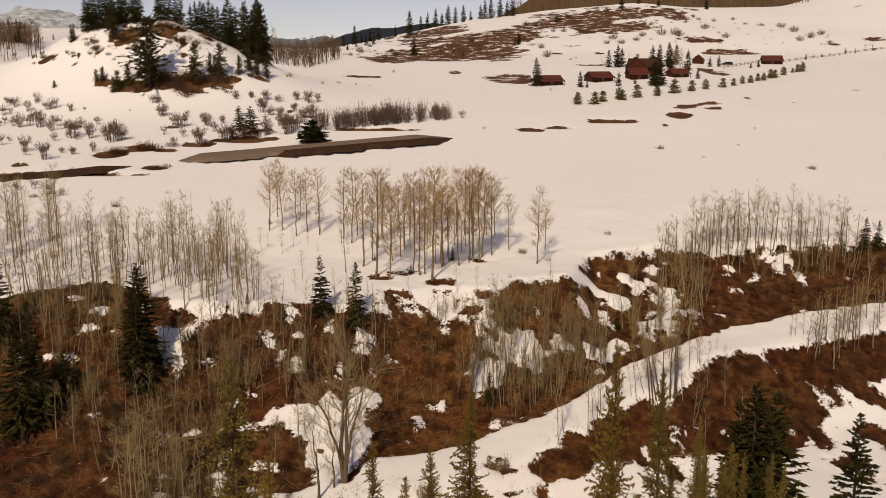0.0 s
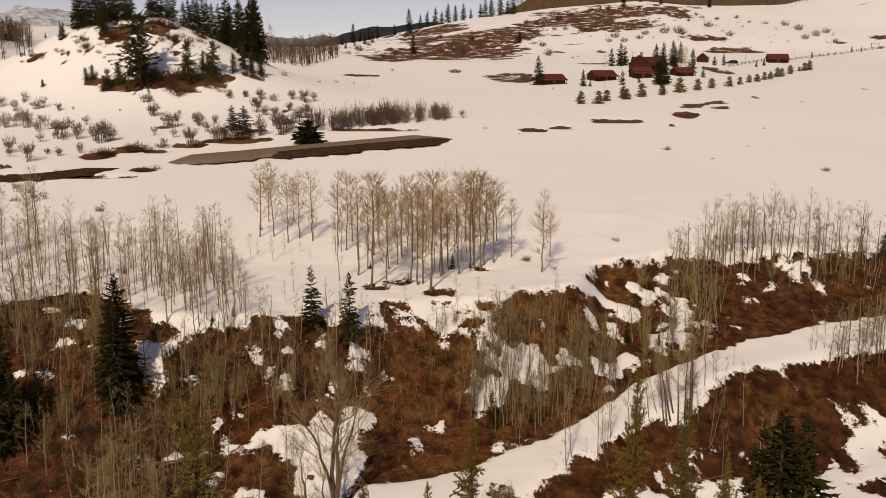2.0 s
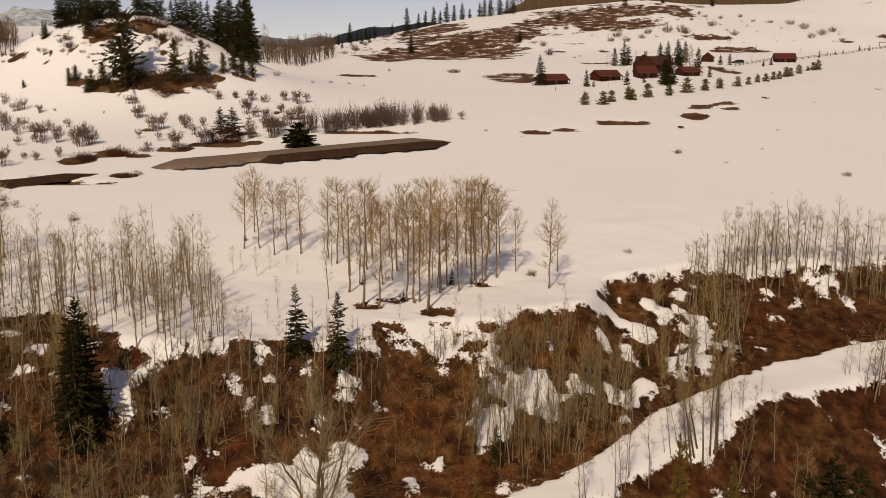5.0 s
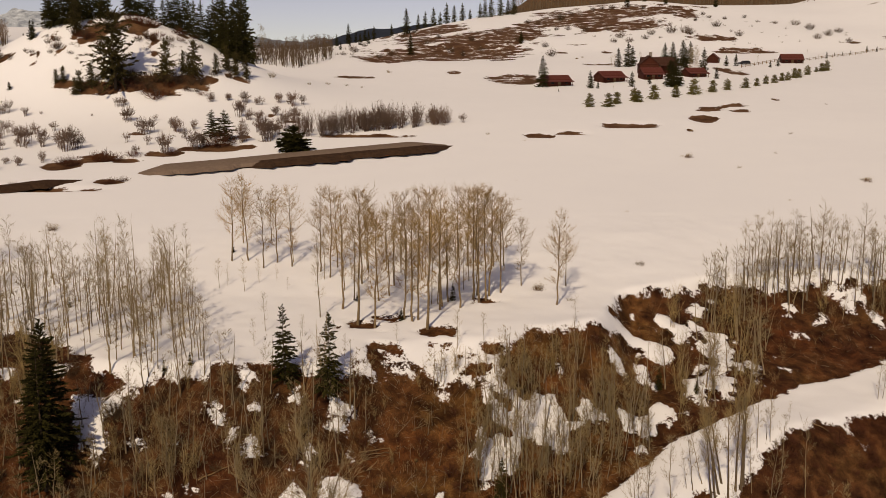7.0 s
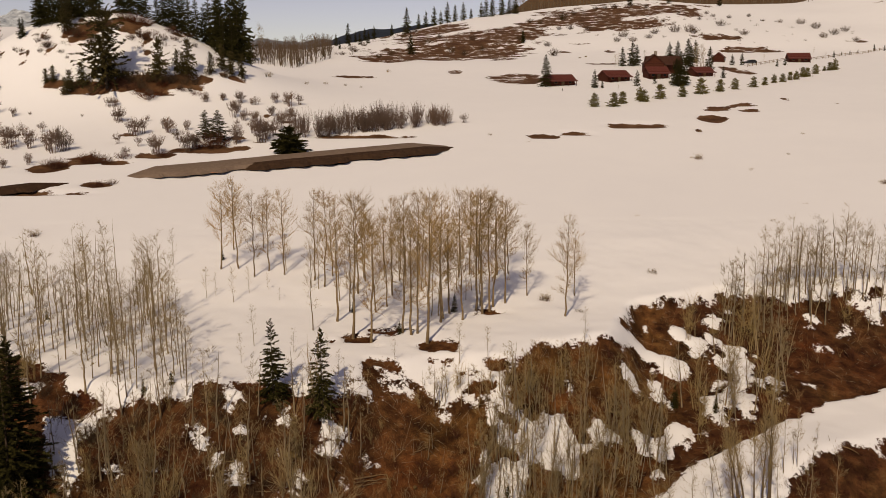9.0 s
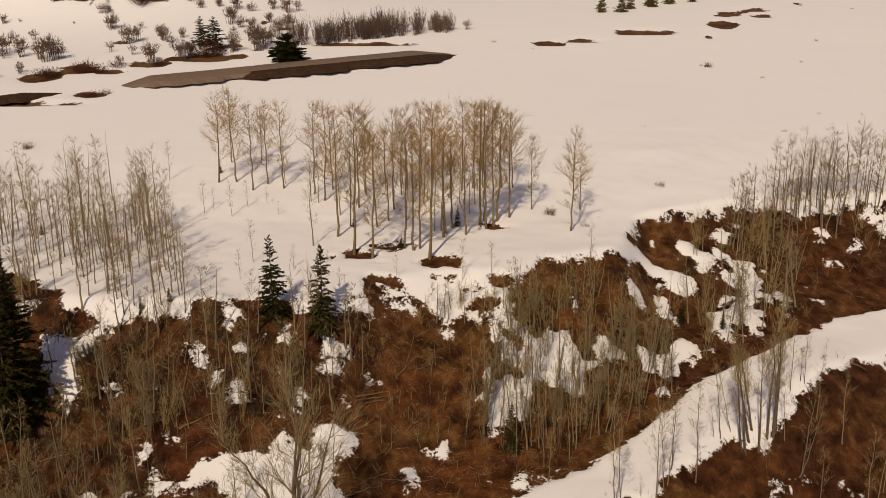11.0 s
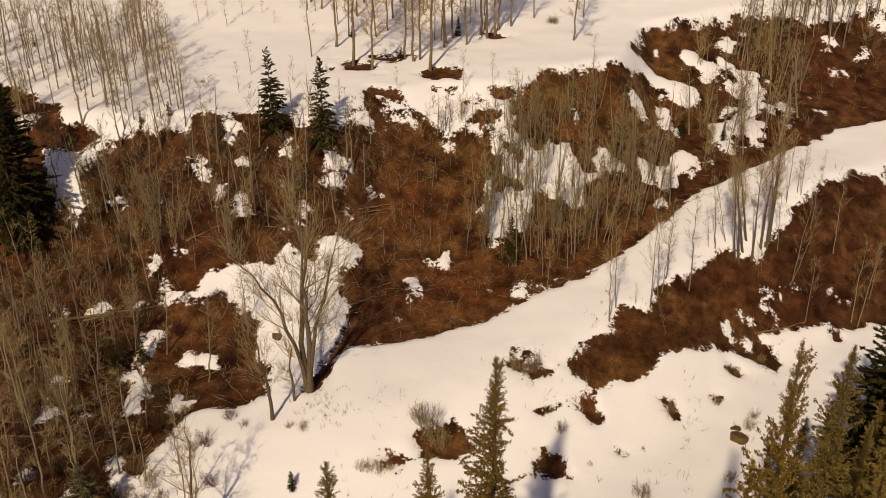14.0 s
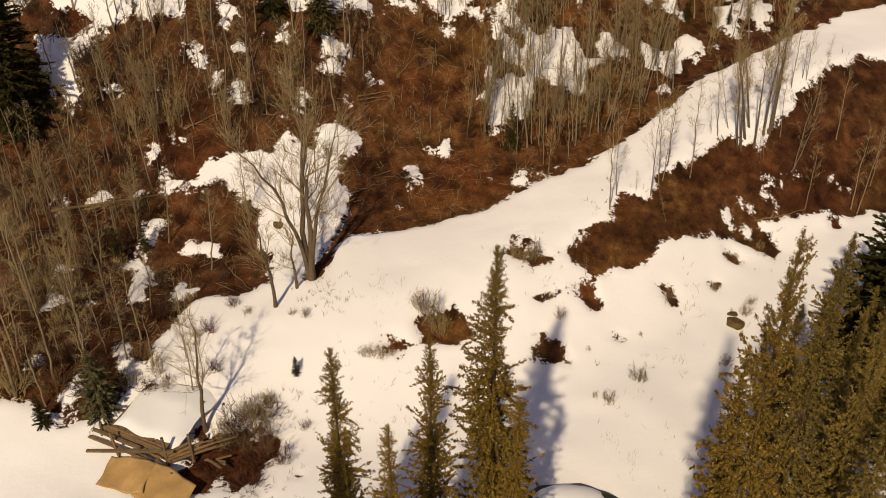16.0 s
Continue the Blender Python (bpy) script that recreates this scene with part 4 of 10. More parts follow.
FIRS = Kind([lambda s=s: conifer(s + 40, 20.0, 2.25, FIR_YELLOW, 1.6, "fir", "tall fir with olive-yellow sunlit needles", 0.05, 0.25, 0.28, 0.58, 0.5, 1.9, 0.85) for s in range(1, 5)])
DARK_FIRS = Kind([lambda s=s: conifer(s + 45, 20.0, 2.2, FIR_DARK, 1.5, "fir", "tall fir with brownish-olive needles", 0.05, 0.25, 0.3, 0.6, 0.5, 1.9, 0.85) for s in range(1, 4)])
GREY_SPRUCES = Kind([lambda: conifer(49, 12.0, 2.3, GREY_NEEDLE, 1.3, "spruce", "young grey-green spruce beside the shed", 0.04, 0.25, 0.6)])
FAR_SPRUCES = Kind([lambda s=s: conifer(s + 60, 14.0, 2.6, SPRUCE, 1.05, spray=0.85, ragged=0.38, loose=0.22) for s in range(1, 6)])
ROUND_SPRUCES = Kind([lambda: conifer(66, 6.0, 2.9, SPRUCE, 2.6, spray=0.9, label="low broad dark spruce beside the road", bare=0.02, taper=0.55)])
PINES = Kind([lambda s=s: conifer(s + 70, 10.0, 2.75, PINE_NEEDLE, 1.25, "pine", "round-crowned dark pine on snow", 0.14, 0.3, 0.55, 0.33, 0.5, 1.6, 0.8) for s in range(1, 5)])
YOUNG_PINES = Kind([lambda s=s: conifer(s + 90, 10.0, 3.5, YOUNG_NEEDLE, 1.0, "pine", "young olive-green pine planted in the snow", 0.12, 0.3, 1.2, 0.42, 0.25) for s in range(1, 4)])
CLUMPS = Kind([lambda s=s: bush(s + 60, 10.0, 2.6, GREY_TWIG, 8, 26, flat=0.35, fine=0.55) for s in range(1, 9)])
SHRUBS = Kind([lambda s=s: willow(s, 2.4, 1.75 + 0.15 * (s % 3), WILLOW_TWIG, 8 + s % 4) for s in range(1, 8)])
TALL_WILLOWS = Kind([lambda s=s: bush(s + 40, 2.4, 1.9, WILLOW_TWIG, 20, 11, flat=0.4) for s in range(1, 6)])
DARK_SHRUBS = Kind([lambda s=s: bush(s + 20, 2.4, 4.0, SCRUB_TWIG, 64, 14, label="dense dark brown bush on the snowy hill") for s in range(1, 4)])
HILL_SCRUB = Kind([lambda s=s: bush(s + 24, 2.4, 4.0, SCRUB_TWIG, 30, 10) for s in range(1, 4)])
RED_BUSHES = Kind([lambda s=s: bush(s + 30, 1.4, 3.2, RED_BRUSH, 66, 15, label="low dense red-brown bush on thawed ground", flat=0.6) for s in range(1, 4)])
SHADE_BUSHES = Kind([lambda s=s: bush(s + 80, 1.7, 2.4, SCRUB_TWIG, 40, 16, label="dark leafless bush on the slope", flat=0.55) for s in range(1, 6)])
SLOPE_BUSHES = Kind([lambda s=s: bush(s + 70, 1.5, 2.2, (RED_BRUSH, SCRUB_TWIG, BRUSH_TWIG)[s % 3], 34, 16, label="low twiggy leafless bush on brown earth", flat=0.55) for s in range(1, 7)])
SHED_BUSHES = Kind([lambda s=s: bush(s + 14, 1.2, 0.9, (BRUSH_TWIG, RED_BRUSH, GREY_TWIG)[s % 3], 28, 14, label="brown leafless bush on snow beside the shed", fine=0.5) for s in range(1, 7)])
SAPLINGS = Kind([lambda s=s: bush(s + 10, 1.2, 0.9, GREY_TWIG, 28, 14, label="small leafless bush poking through the snow", fine=0.55) for s in range(1, 5)])

for x, y, s in (
    (-18.8, 108.0, 0.83), (-15.0, 105.9, 0.86), (-11.0, 93.2, 1.08), (-8.9, 88.6, 1.22),
    (-7.0, 87.1, 1.04), (-9.5, 101.8, 0.95), (-7.1, 96.0, 0.79), (-6.0, 98.0, 0.85),
    (-5.6, 101.3, 0.91), (-4.0, 89.5, 1.00), (-3.1, 89.0, 1.05), (-1.5, 87.0, 1.26),
    (-2.5, 89.5, 0.95), (-0.2, 92.6, 1.08), (0.1, 94.0, 0.87), (0.8, 95.8, 0.91),
    (1.9, 106.7, 0.86), (2.1, 93.6, 0.92), (3.6, 96.9, 1.10), (4.3, 95.8, 1.12),
    (5.1, 96.9, 1.06), (5.5, 97.8, 0.99), (6.9, 98.8, 0.97), (7.9, 107.6, 0.75),
    (9.5, 101.1, 0.68), (12.9, 94.5, 0.88), (14.8, 101.0, 0.63), (3.2, 107.7, 0.86),
    (4.4, 107.7, 0.83), (6.5, 107.6, 0.75), (-26.8, 109.9, 0.88), (-24.6, 109.9, 0.93),
):
    ASPENS.put(x, y, s, group="aspen grove on the meadow edge")
for x, y, s in (
    (-22.3, 107.4, 0.82), (-20.9, 109.3, 0.80), (-26.6, 116.7, 0.74), (-23.0, 117.3, 0.61),
    (-13.6, 104.0, 0.93), (-13.0, 107.4, 0.77), (-9.0, 105.6, 0.81), (-4.4, 107.3, 0.82),
    (-2.8, 108.1, 0.82), (-1.5, 109.0, 0.77),
):
    ASPENS.put(x, y, s, group="aspen grove on the meadow edge")
for x, y, s in (
    (-26.3, 100.6, 0.40), (-25.5, 101.4, 0.30), (-23.1, 99.6, 0.43), (-21.9, 102.3, 0.33),
    (-19.9, 103.1, 0.23), (-18.1, 100.0, 0.19), (-32.9, 111.0, 0.49), (-38.5, 114.1, 0.11),
    (-18.8, 109.3, 0.67), (-13.1, 90.3, 0.80), (-18.1, 85.5, 0.44), (-11.1, 85.4, 0.16),
    (-4.4, 81.6, 0.27), (1.6, 82.8, 0.43), (4.3, 83.5, 0.33), (14.0, 87.6, 0.37),
    (-9.3, 78.4, 0.26), (-19.9, 73.6, 0.59), (-14.1, 83.9, 0.27), (-18.5, 81.1, 0.32),
):
    THIN_ASPENS.put(x, y, s, group="aspen grove on the meadow edge")
for x, y, s in (
    (-10.5, 102.2, 0.75), (-2.0, 103.8, 0.63), (-10.0, 96.4, 1.00), (-5.1, 107.8, 0.79),
    (-1.2, 94.8, 0.85), (4.2, 101.8, 0.90), (1.6, 103.1, 0.72), (-5.0, 105.6, 0.95),
    (-6.8, 107.1, 0.78), (-5.9, 103.8, 0.72), (-4.2, 99.2, 0.74), (-2.4, 103.0, 0.96),
    (-0.4, 95.0, 0.94), (-2.8, 105.5, 0.68), (3.3, 102.8, 0.71), (2.6, 99.7, 0.66),
    (-9.2, 106.5, 0.95), (-15.0, 103.6, 0.62), (0.7, 98.2, 0.95), (-14.2, 103.3, 0.61),
    (-11.4, 99.7, 0.84), (4.1, 97.9, 0.98),
):
    THIN_ASPENS.put(x, y, s, group="aspen grove on the meadow edge")
for x, y, s in (
    (-43.8, 91.2, 0.70), (-37.8, 84.2, 0.85), (-37.3, 85.0, 0.83), (-35.0, 82.1, 0.72),
    (-36.9, 90.3, 0.91), (-37.3, 94.2, 0.86), (-35.7, 90.3, 0.76), (-34.2, 84.2, 0.67),
    (-31.2, 80.1, 0.72), (-28.8, 78.2, 0.78), (-27.1, 75.1, 0.67), (-29.0, 83.2, 0.63),
    (-28.6, 88.3, 0.51), (-29.7, 88.3, 0.53), (-26.3, 87.0, 0.63), (-23.8, 73.6, 0.79),
    (-21.9, 74.9, 0.64), (-25.2, 84.8, 0.59),
):
    GREY_ASPENS.put(x, y, s, group="aspen grove above the slope", wide=0.75)
STAND_1 = [
    (-23.2, 81.4, 0.68), (-32.5, 86.1, 0.74), (-31.5, 85.7, 0.88), (-32.8, 82.4, 0.79),
    (-35.0, 85.0, 0.51), (-30.1, 85.9, 0.52), (-29.8, 83.0, 0.77), (-36.6, 87.3, 0.80),
    (-39.1, 82.8, 0.74), (-37.4, 81.2, 0.63), (-36.2, 85.3, 0.62), (-36.0, 88.4, 0.51),
    (-31.3, 87.8, 0.62), (-39.8, 89.0, 0.60), (-28.1, 76.5, 0.63), (-37.0, 89.5, 0.68),
    (-24.2, 77.7, 0.63), (-34.2, 78.7, 0.55), (-32.2, 78.1, 0.82), (-38.4, 89.0, 0.76),
    (-25.4, 80.8, 0.55), (-35.0, 82.2, 0.66), (-22.6, 77.5, 0.50), (-39.8, 87.9, 0.83),
    (-29.0, 83.9, 0.62), (-44.1, 90.8, 0.78), (-30.2, 80.8, 0.60), (-24.1, 83.2, 0.81),
    (-32.1, 89.2, 0.57), (-24.1, 75.6, 0.61), (-38.6, 84.1, 0.67), (-33.6, 88.5, 0.50),
]
STAND_2 = [
    (-36.6, 86.2, 0.73), (-30.4, 88.6, 0.65),
]
stand(THIN_ASPENS, [q for n, q in enumerate(STAND_1 + STAND_2) if n % 3], "aspen_stand", "slim pale aspens below the meadow", 1.00)
STAND_3 = [
    (-30.9, 93.7, 0.65), (-46.5, 89.8, 0.75), (-44.7, 95.8, 0.66), (-51.1, 91.0, 0.74),
    (-57.5, 87.6, 0.65), (-46.4, 102.0, 0.78), (-50.5, 88.8, 0.54), (-30.4, 94.9, 0.81),
    (-31.2, 95.0, 0.76), (-54.8, 98.3, 0.52), (-28.0, 80.2, 0.51), (-29.4, 78.4, 0.80),
    (-30.9, 75.8, 0.77), (-41.4, 96.5, 0.54),
]
stand(STAND_ASPENS, STAND_3, "aspen_stand", "leafless young aspens crowding above the slope", 1.00)
for x, y, s in (
    (-60.2, 108.5, 0.81), (-59.2, 106.5, 0.85), (-63.8, 96.9, 0.84), (-63.0, 106.3, 0.79),
    (-57.8, 106.6, 0.92), (-61.0, 99.2, 0.91), (-68.8, 106.4, 0.98), (-61.0, 98.1, 0.93),
    (-66.9, 102.0, 0.83), (-66.3, 104.8, 0.99), (-65.1, 105.2, 0.85), (-63.9, 94.9, 0.94),
    (-61.7, 102.3, 0.87), (-60.3, 99.2, 0.93), (-54.8, 97.0, 0.93), (-57.3, 104.4, 0.99),
):
    GREY_ASPENS.put(x, y, s, group="aspen grove above the slope")
STAND_4 = [
    (-29.0, 81.2, 0.69), (-35.3, 98.7, 1.00), (-54.3, 98.8, 0.74), (-47.2, 95.0, 0.64),
    (-61.1, 98.0, 0.73), (-50.0, 90.8, 0.90), (-46.6, 88.1, 0.69), (-48.5, 89.8, 0.65),
    (-53.4, 93.2, 0.65), (-61.0, 101.0, 0.77), (-32.4, 95.8, 0.73), (-36.5, 92.9, 0.96),
    (-53.8, 95.7, 1.03), (-36.6, 89.6, 0.65), (-44.2, 84.4, 0.92), (-36.4, 90.4, 0.68),
    (-37.8, 92.2, 0.68), (-59.9, 100.7, 0.66), (-51.0, 94.8, 0.87), (-41.6, 92.7, 0.81),
    (-33.2, 89.7, 0.93), (-48.9, 99.0, 0.62), (-43.7, 81.4, 0.95), (-50.1, 83.8, 0.78),
    (-42.2, 96.2, 0.76), (-29.3, 77.6, 0.72), (-32.1, 94.9, 0.68), (-57.1, 86.2, 0.93),
    (-30.6, 95.6, 0.87), (-56.9, 89.3, 0.86), (-41.7, 90.9, 0.89), (-52.4, 98.7, 0.82),
]
STAND_5 = [
    (-39.6, 94.9, 0.60), (-32.5, 93.1, 0.82), (-42.9, 87.4, 0.69), (-43.9, 92.7, 0.80),
    (-27.4, 78.2, 0.96), (-25.8, 83.5, 0.99), (-35.7, 78.2, 0.99), (-39.6, 100.6, 0.92),
    (-33.8, 84.1, 0.96), (-46.6, 95.8, 0.82), (-58.3, 88.4, 0.91), (-42.3, 86.3, 0.89),
    (-52.2, 87.5, 0.94), (-49.5, 84.9, 0.84), (-39.8, 80.7, 0.60), (-56.2, 96.5, 0.66),
    (-46.1, 85.9, 0.92), (-24.2, 80.6, 0.64), (-38.7, 84.2, 0.66), (-53.4, 96.7, 0.81),
    (-30.6, 92.2, 0.76), (-37.4, 99.8, 0.69), (-25.3, 75.4, 0.74), (-48.6, 83.8, 0.91),
    (-25.8, 79.3, 0.93), (-41.7, 100.5, 0.76), (-32.1, 88.0, 0.72), (-57.9, 94.8, 0.87),
    (-35.0, 85.3, 0.82), (-29.4, 92.5, 1.00), (-28.2, 87.1, 1.00), (-37.6, 81.2, 0.62),
]
STAND_6 = [
    (-58.6, 92.6, 0.86), (-41.3, 86.3, 0.95), (-39.5, 96.7, 0.84), (-27.3, 76.8, 0.81),
    (-55.6, 97.8, 0.88), (-37.9, 95.9, 0.99), (-29.7, 91.2, 0.97), (-45.4, 95.0, 0.63),
]
stand(THIN_ASPENS, [q for n, q in enumerate(STAND_4 + STAND_5 + STAND_6) if n % 3], "aspen_stand", "slim pale aspens crowding on the snow", 0.85)
STAND_7 = [
    (-68.0, 95.3, 0.73), (-66.7, 99.2, 0.94), (-64.7, 93.7, 1.08), (-65.6, 102.2, 0.86),
    (-61.4, 90.7, 0.91), (-66.5, 91.9, 1.00), (-71.5, 102.0, 0.98), (-66.0, 96.3, 0.92),
    (-67.8, 104.2, 0.81), (-59.9, 90.8, 0.80), (-64.7, 87.6, 0.72), (-70.6, 102.2, 0.89),
    (-69.8, 102.9, 0.87), (-59.9, 89.6, 0.75), (-64.4, 90.3, 0.77), (-65.9, 99.6, 1.07),
    (-66.8, 96.1, 0.77), (-66.1, 103.0, 0.88), (-68.6, 96.2, 0.86), (-64.4, 95.4, 0.81),
    (-62.8, 88.3, 1.07), (-62.7, 87.0, 0.72),
]
stand(THIN_ASPENS, STAND_7, "aspen_stand", "slim pale aspens on the snow by the slope", 1.00)
for x, y, s in (
    (-25.2, 77.8, 0.57), (-37.6, 95.4, 0.69), (-32.3, 94.4, 0.53), (-35.1, 94.9, 0.85),
    (-30.0, 89.6, 0.61), (-28.5, 84.2, 0.69), (-30.7, 85.8, 0.79), (-34.9, 87.2, 0.83),
    (-23.7, 77.8, 0.84), (-31.3, 93.4, 0.54), (-26.5, 85.6, 0.77), (-30.7, 77.1, 0.71),
    (-32.8, 85.2, 0.63), (-32.9, 81.9, 0.71), (-32.5, 88.3, 0.60), (-29.2, 83.7, 0.72),
    (-26.0, 81.9, 0.61), (-29.6, 82.8, 0.63), (-28.3, 77.1, 0.58), (-32.0, 87.6, 0.55),
    (-29.1, 90.4, 0.79), (-30.7, 89.1, 0.54), (-30.2, 93.8, 0.60), (-35.1, 92.3, 0.71),
    (-27.5, 88.6, 0.65), (-26.4, 75.7, 0.65), (-32.7, 83.2, 0.70), (-23.0, 78.3, 0.64),
    (-29.3, 86.7, 0.53), (-22.8, 76.8, 0.69),
):
    THIN_ASPENS.put(x, y, s, group="aspen grove above the slope")
for x, y, s in (
    (-46.5, 88.7, 0.91), (-44.5, 85.5, 0.62), (-49.6, 87.8, 0.68), (-42.3, 85.7, 0.93),
    (-41.2, 83.7, 0.97), (-50.2, 85.7, 0.67), (-50.4, 99.4, 0.93), (-45.3, 88.4, 0.64),
    (-53.2, 90.6, 0.83), (-52.7, 96.2, 0.69), (-45.7, 94.2, 0.67), (-44.3, 89.6, 0.82),
    (-46.9, 94.6, 0.78), (-47.2, 86.9, 0.96), (-45.4, 85.9, 0.93), (-53.8, 96.5, 0.74),
):
    THIN_ASPENS.put(x, y, s, group="aspen grove above the slope")
for x, y, s in (
    (47.6, 105.4, 0.65), (46.4, 104.1, 0.75), (59.2, 105.3, 0.73), (51.2, 104.8, 0.63),
    (40.2, 104.6, 0.68), (44.3, 104.1, 0.57), (38.9, 103.8, 0.58), (57.5, 105.4, 0.67),
    (40.9, 103.0, 0.78), (54.1, 104.8, 0.77), (42.2, 104.9, 0.58), (56.2, 104.9, 0.67),
    (46.8, 105.8, 0.75), (53.0, 105.6, 0.59), (47.8, 104.5, 0.69), (49.8, 105.5, 0.58),
    (41.0, 104.6, 0.58), (43.8, 105.1, 0.65), (39.7, 103.4, 0.57), (41.9, 104.1, 0.68),
    (48.7, 104.3, 0.65), (38.1, 103.2, 0.79), (36.9, 103.8, 0.66), (52.0, 105.4, 0.77),
    (40.4, 103.7, 0.61), (43.0, 104.4, 0.73), (39.0, 103.1, 0.56), (52.6, 104.9, 0.63),
    (50.3, 104.8, 0.57), (43.5, 103.8, 0.65), (49.1, 105.7, 0.61), (55.8, 105.6, 0.65),
):
    GREY_ASPENS.put(x, y, s, group="aspen row along the brink", wide=0.8)
for x, y, s in (
    (37.5, 102.5, 0.75), (35.6, 102.7, 0.59),
):
    GREY_ASPENS.put(x, y, s, group="aspen row along the brink", wide=0.8)
STAND_8 = [
    (34.5, 99.8, 0.54), (40.1, 101.8, 0.64), (46.5, 103.9, 0.65), (32.7, 98.3, 0.80),
    (47.6, 104.6, 0.63), (59.8, 104.6, 0.81), (56.2, 104.1, 0.85), (53.7, 104.8, 0.69),
    (31.5, 97.5, 0.79), (38.7, 102.9, 0.51), (54.7, 103.6, 0.72), (57.1, 103.2, 0.50),
    (35.4, 101.7, 0.84), (36.3, 102.2, 0.54), (55.6, 104.1, 0.80), (57.1, 103.9, 0.60),
    (53.0, 104.3, 0.73), (39.2, 102.5, 0.70), (46.9, 104.7, 0.68), (37.1, 103.3, 0.72),
    (33.5, 99.4, 0.59), (60.7, 104.3, 0.70), (33.7, 100.7, 0.75), (59.9, 105.3, 0.74),
    (51.4, 105.8, 0.59), (43.1, 104.8, 0.77),
]
STAND_9 = [
    (44.3, 102.9, 0.81), (56.1, 105.3, 0.74), (41.6, 101.4, 0.76), (46.0, 105.6, 0.81),
    (50.3, 104.8, 0.81), (59.6, 105.9, 0.77), (61.6, 103.8, 0.60), (52.6, 103.7, 0.84),
    (32.8, 101.6, 0.59), (63.3, 104.2, 0.67), (60.5, 103.8, 0.77), (44.0, 104.9, 0.72),
    (40.0, 104.3, 0.62), (41.3, 103.7, 0.79), (50.0, 102.5, 0.61), (35.5, 98.8, 0.78),
    (62.1, 104.3, 0.57), (35.6, 100.8, 0.53), (41.3, 104.9, 0.68), (33.9, 98.9, 0.73),
    (51.6, 104.3, 0.62), (30.7, 98.3, 0.72), (29.1, 97.8, 0.77), (61.3, 104.7, 0.79),
    (49.1, 104.8, 0.74), (37.5, 101.0, 0.54), (37.0, 100.6, 0.76), (59.0, 105.6, 0.66),
    (37.8, 103.1, 0.57),
]
STAND_10 = [
    (53.5, 105.7, 0.64), (56.6, 103.0, 0.57), (53.0, 105.1, 0.78), (42.2, 103.3, 0.71),
    (43.1, 100.8, 0.70), (55.0, 104.7, 0.56), (39.0, 104.0, 0.53), (52.3, 102.7, 0.71),
    (33.3, 100.5, 0.55), (30.9, 97.8, 0.80), (37.4, 99.7, 0.66), (46.1, 104.7, 0.59),
    (58.0, 103.7, 0.53), (45.3, 105.1, 0.62),
]
stand(STAND_ASPENS, [q for n, q in enumerate(STAND_8 + STAND_9 + STAND_10) if n % 3], "aspen_stand", "leafless aspens crowding along the brink", 1.00)
STAND_11 = [
    (6.7, 77.7, 0.55), (18.4, 76.7, 0.47), (14.8, 74.7, 0.57), (12.3, 70.7, 0.47),
    (11.1, 76.2, 0.52), (3.5, 71.1, 0.69), (4.1, 72.7, 0.45), (3.5, 73.9, 0.53),
    (11.7, 69.4, 0.51), (18.3, 74.7, 0.49), (9.6, 78.9, 0.50), (6.4, 78.0, 0.43),
    (6.1, 75.4, 0.65), (1.6, 69.7, 0.53), (11.0, 70.2, 0.63), (7.8, 69.4, 0.43),
    (3.0, 69.3, 0.71), (9.1, 72.7, 0.74), (5.4, 71.0, 0.58), (5.8, 71.3, 0.47),
    (5.4, 77.3, 0.61), (9.7, 73.2, 0.61), (18.1, 73.0, 0.52), (7.7, 66.5, 0.55),
    (9.6, 71.7, 0.43), (12.5, 69.9, 0.67), (11.5, 70.5, 0.69), (9.8, 67.4, 0.50),
    (19.5, 80.1, 0.63), (3.6, 69.7, 0.47), (8.2, 75.6, 0.41), (10.7, 72.5, 0.63),
]
STAND_12 = [
    (13.1, 70.2, 0.56), (11.2, 73.6, 0.46), (5.6, 78.4, 0.52), (4.4, 70.4, 0.58),
    (8.8, 71.4, 0.51), (4.9, 73.6, 0.61), (15.0, 71.3, 0.44), (18.8, 79.7, 0.68),
    (12.1, 76.2, 0.63), (18.4, 78.9, 0.51), (4.7, 74.3, 0.61), (7.8, 78.9, 0.70),
    (14.8, 74.1, 0.64), (13.5, 70.3, 0.47), (13.0, 73.0, 0.64), (15.9, 75.2, 0.56),
    (6.5, 73.1, 0.41), (11.5, 74.9, 0.65), (6.9, 75.4, 0.51), (16.1, 71.7, 0.61),
    (7.1, 78.5, 0.67), (16.7, 80.0, 0.49), (16.9, 73.7, 0.57), (16.0, 79.5, 0.66),
    (3.2, 71.9, 0.73), (17.6, 76.7, 0.67), (5.6, 67.5, 0.53), (14.2, 78.2, 0.40),
    (13.6, 72.1, 0.66), (6.7, 70.3, 0.49), (15.6, 72.9, 0.45), (7.8, 74.6, 0.53),
]
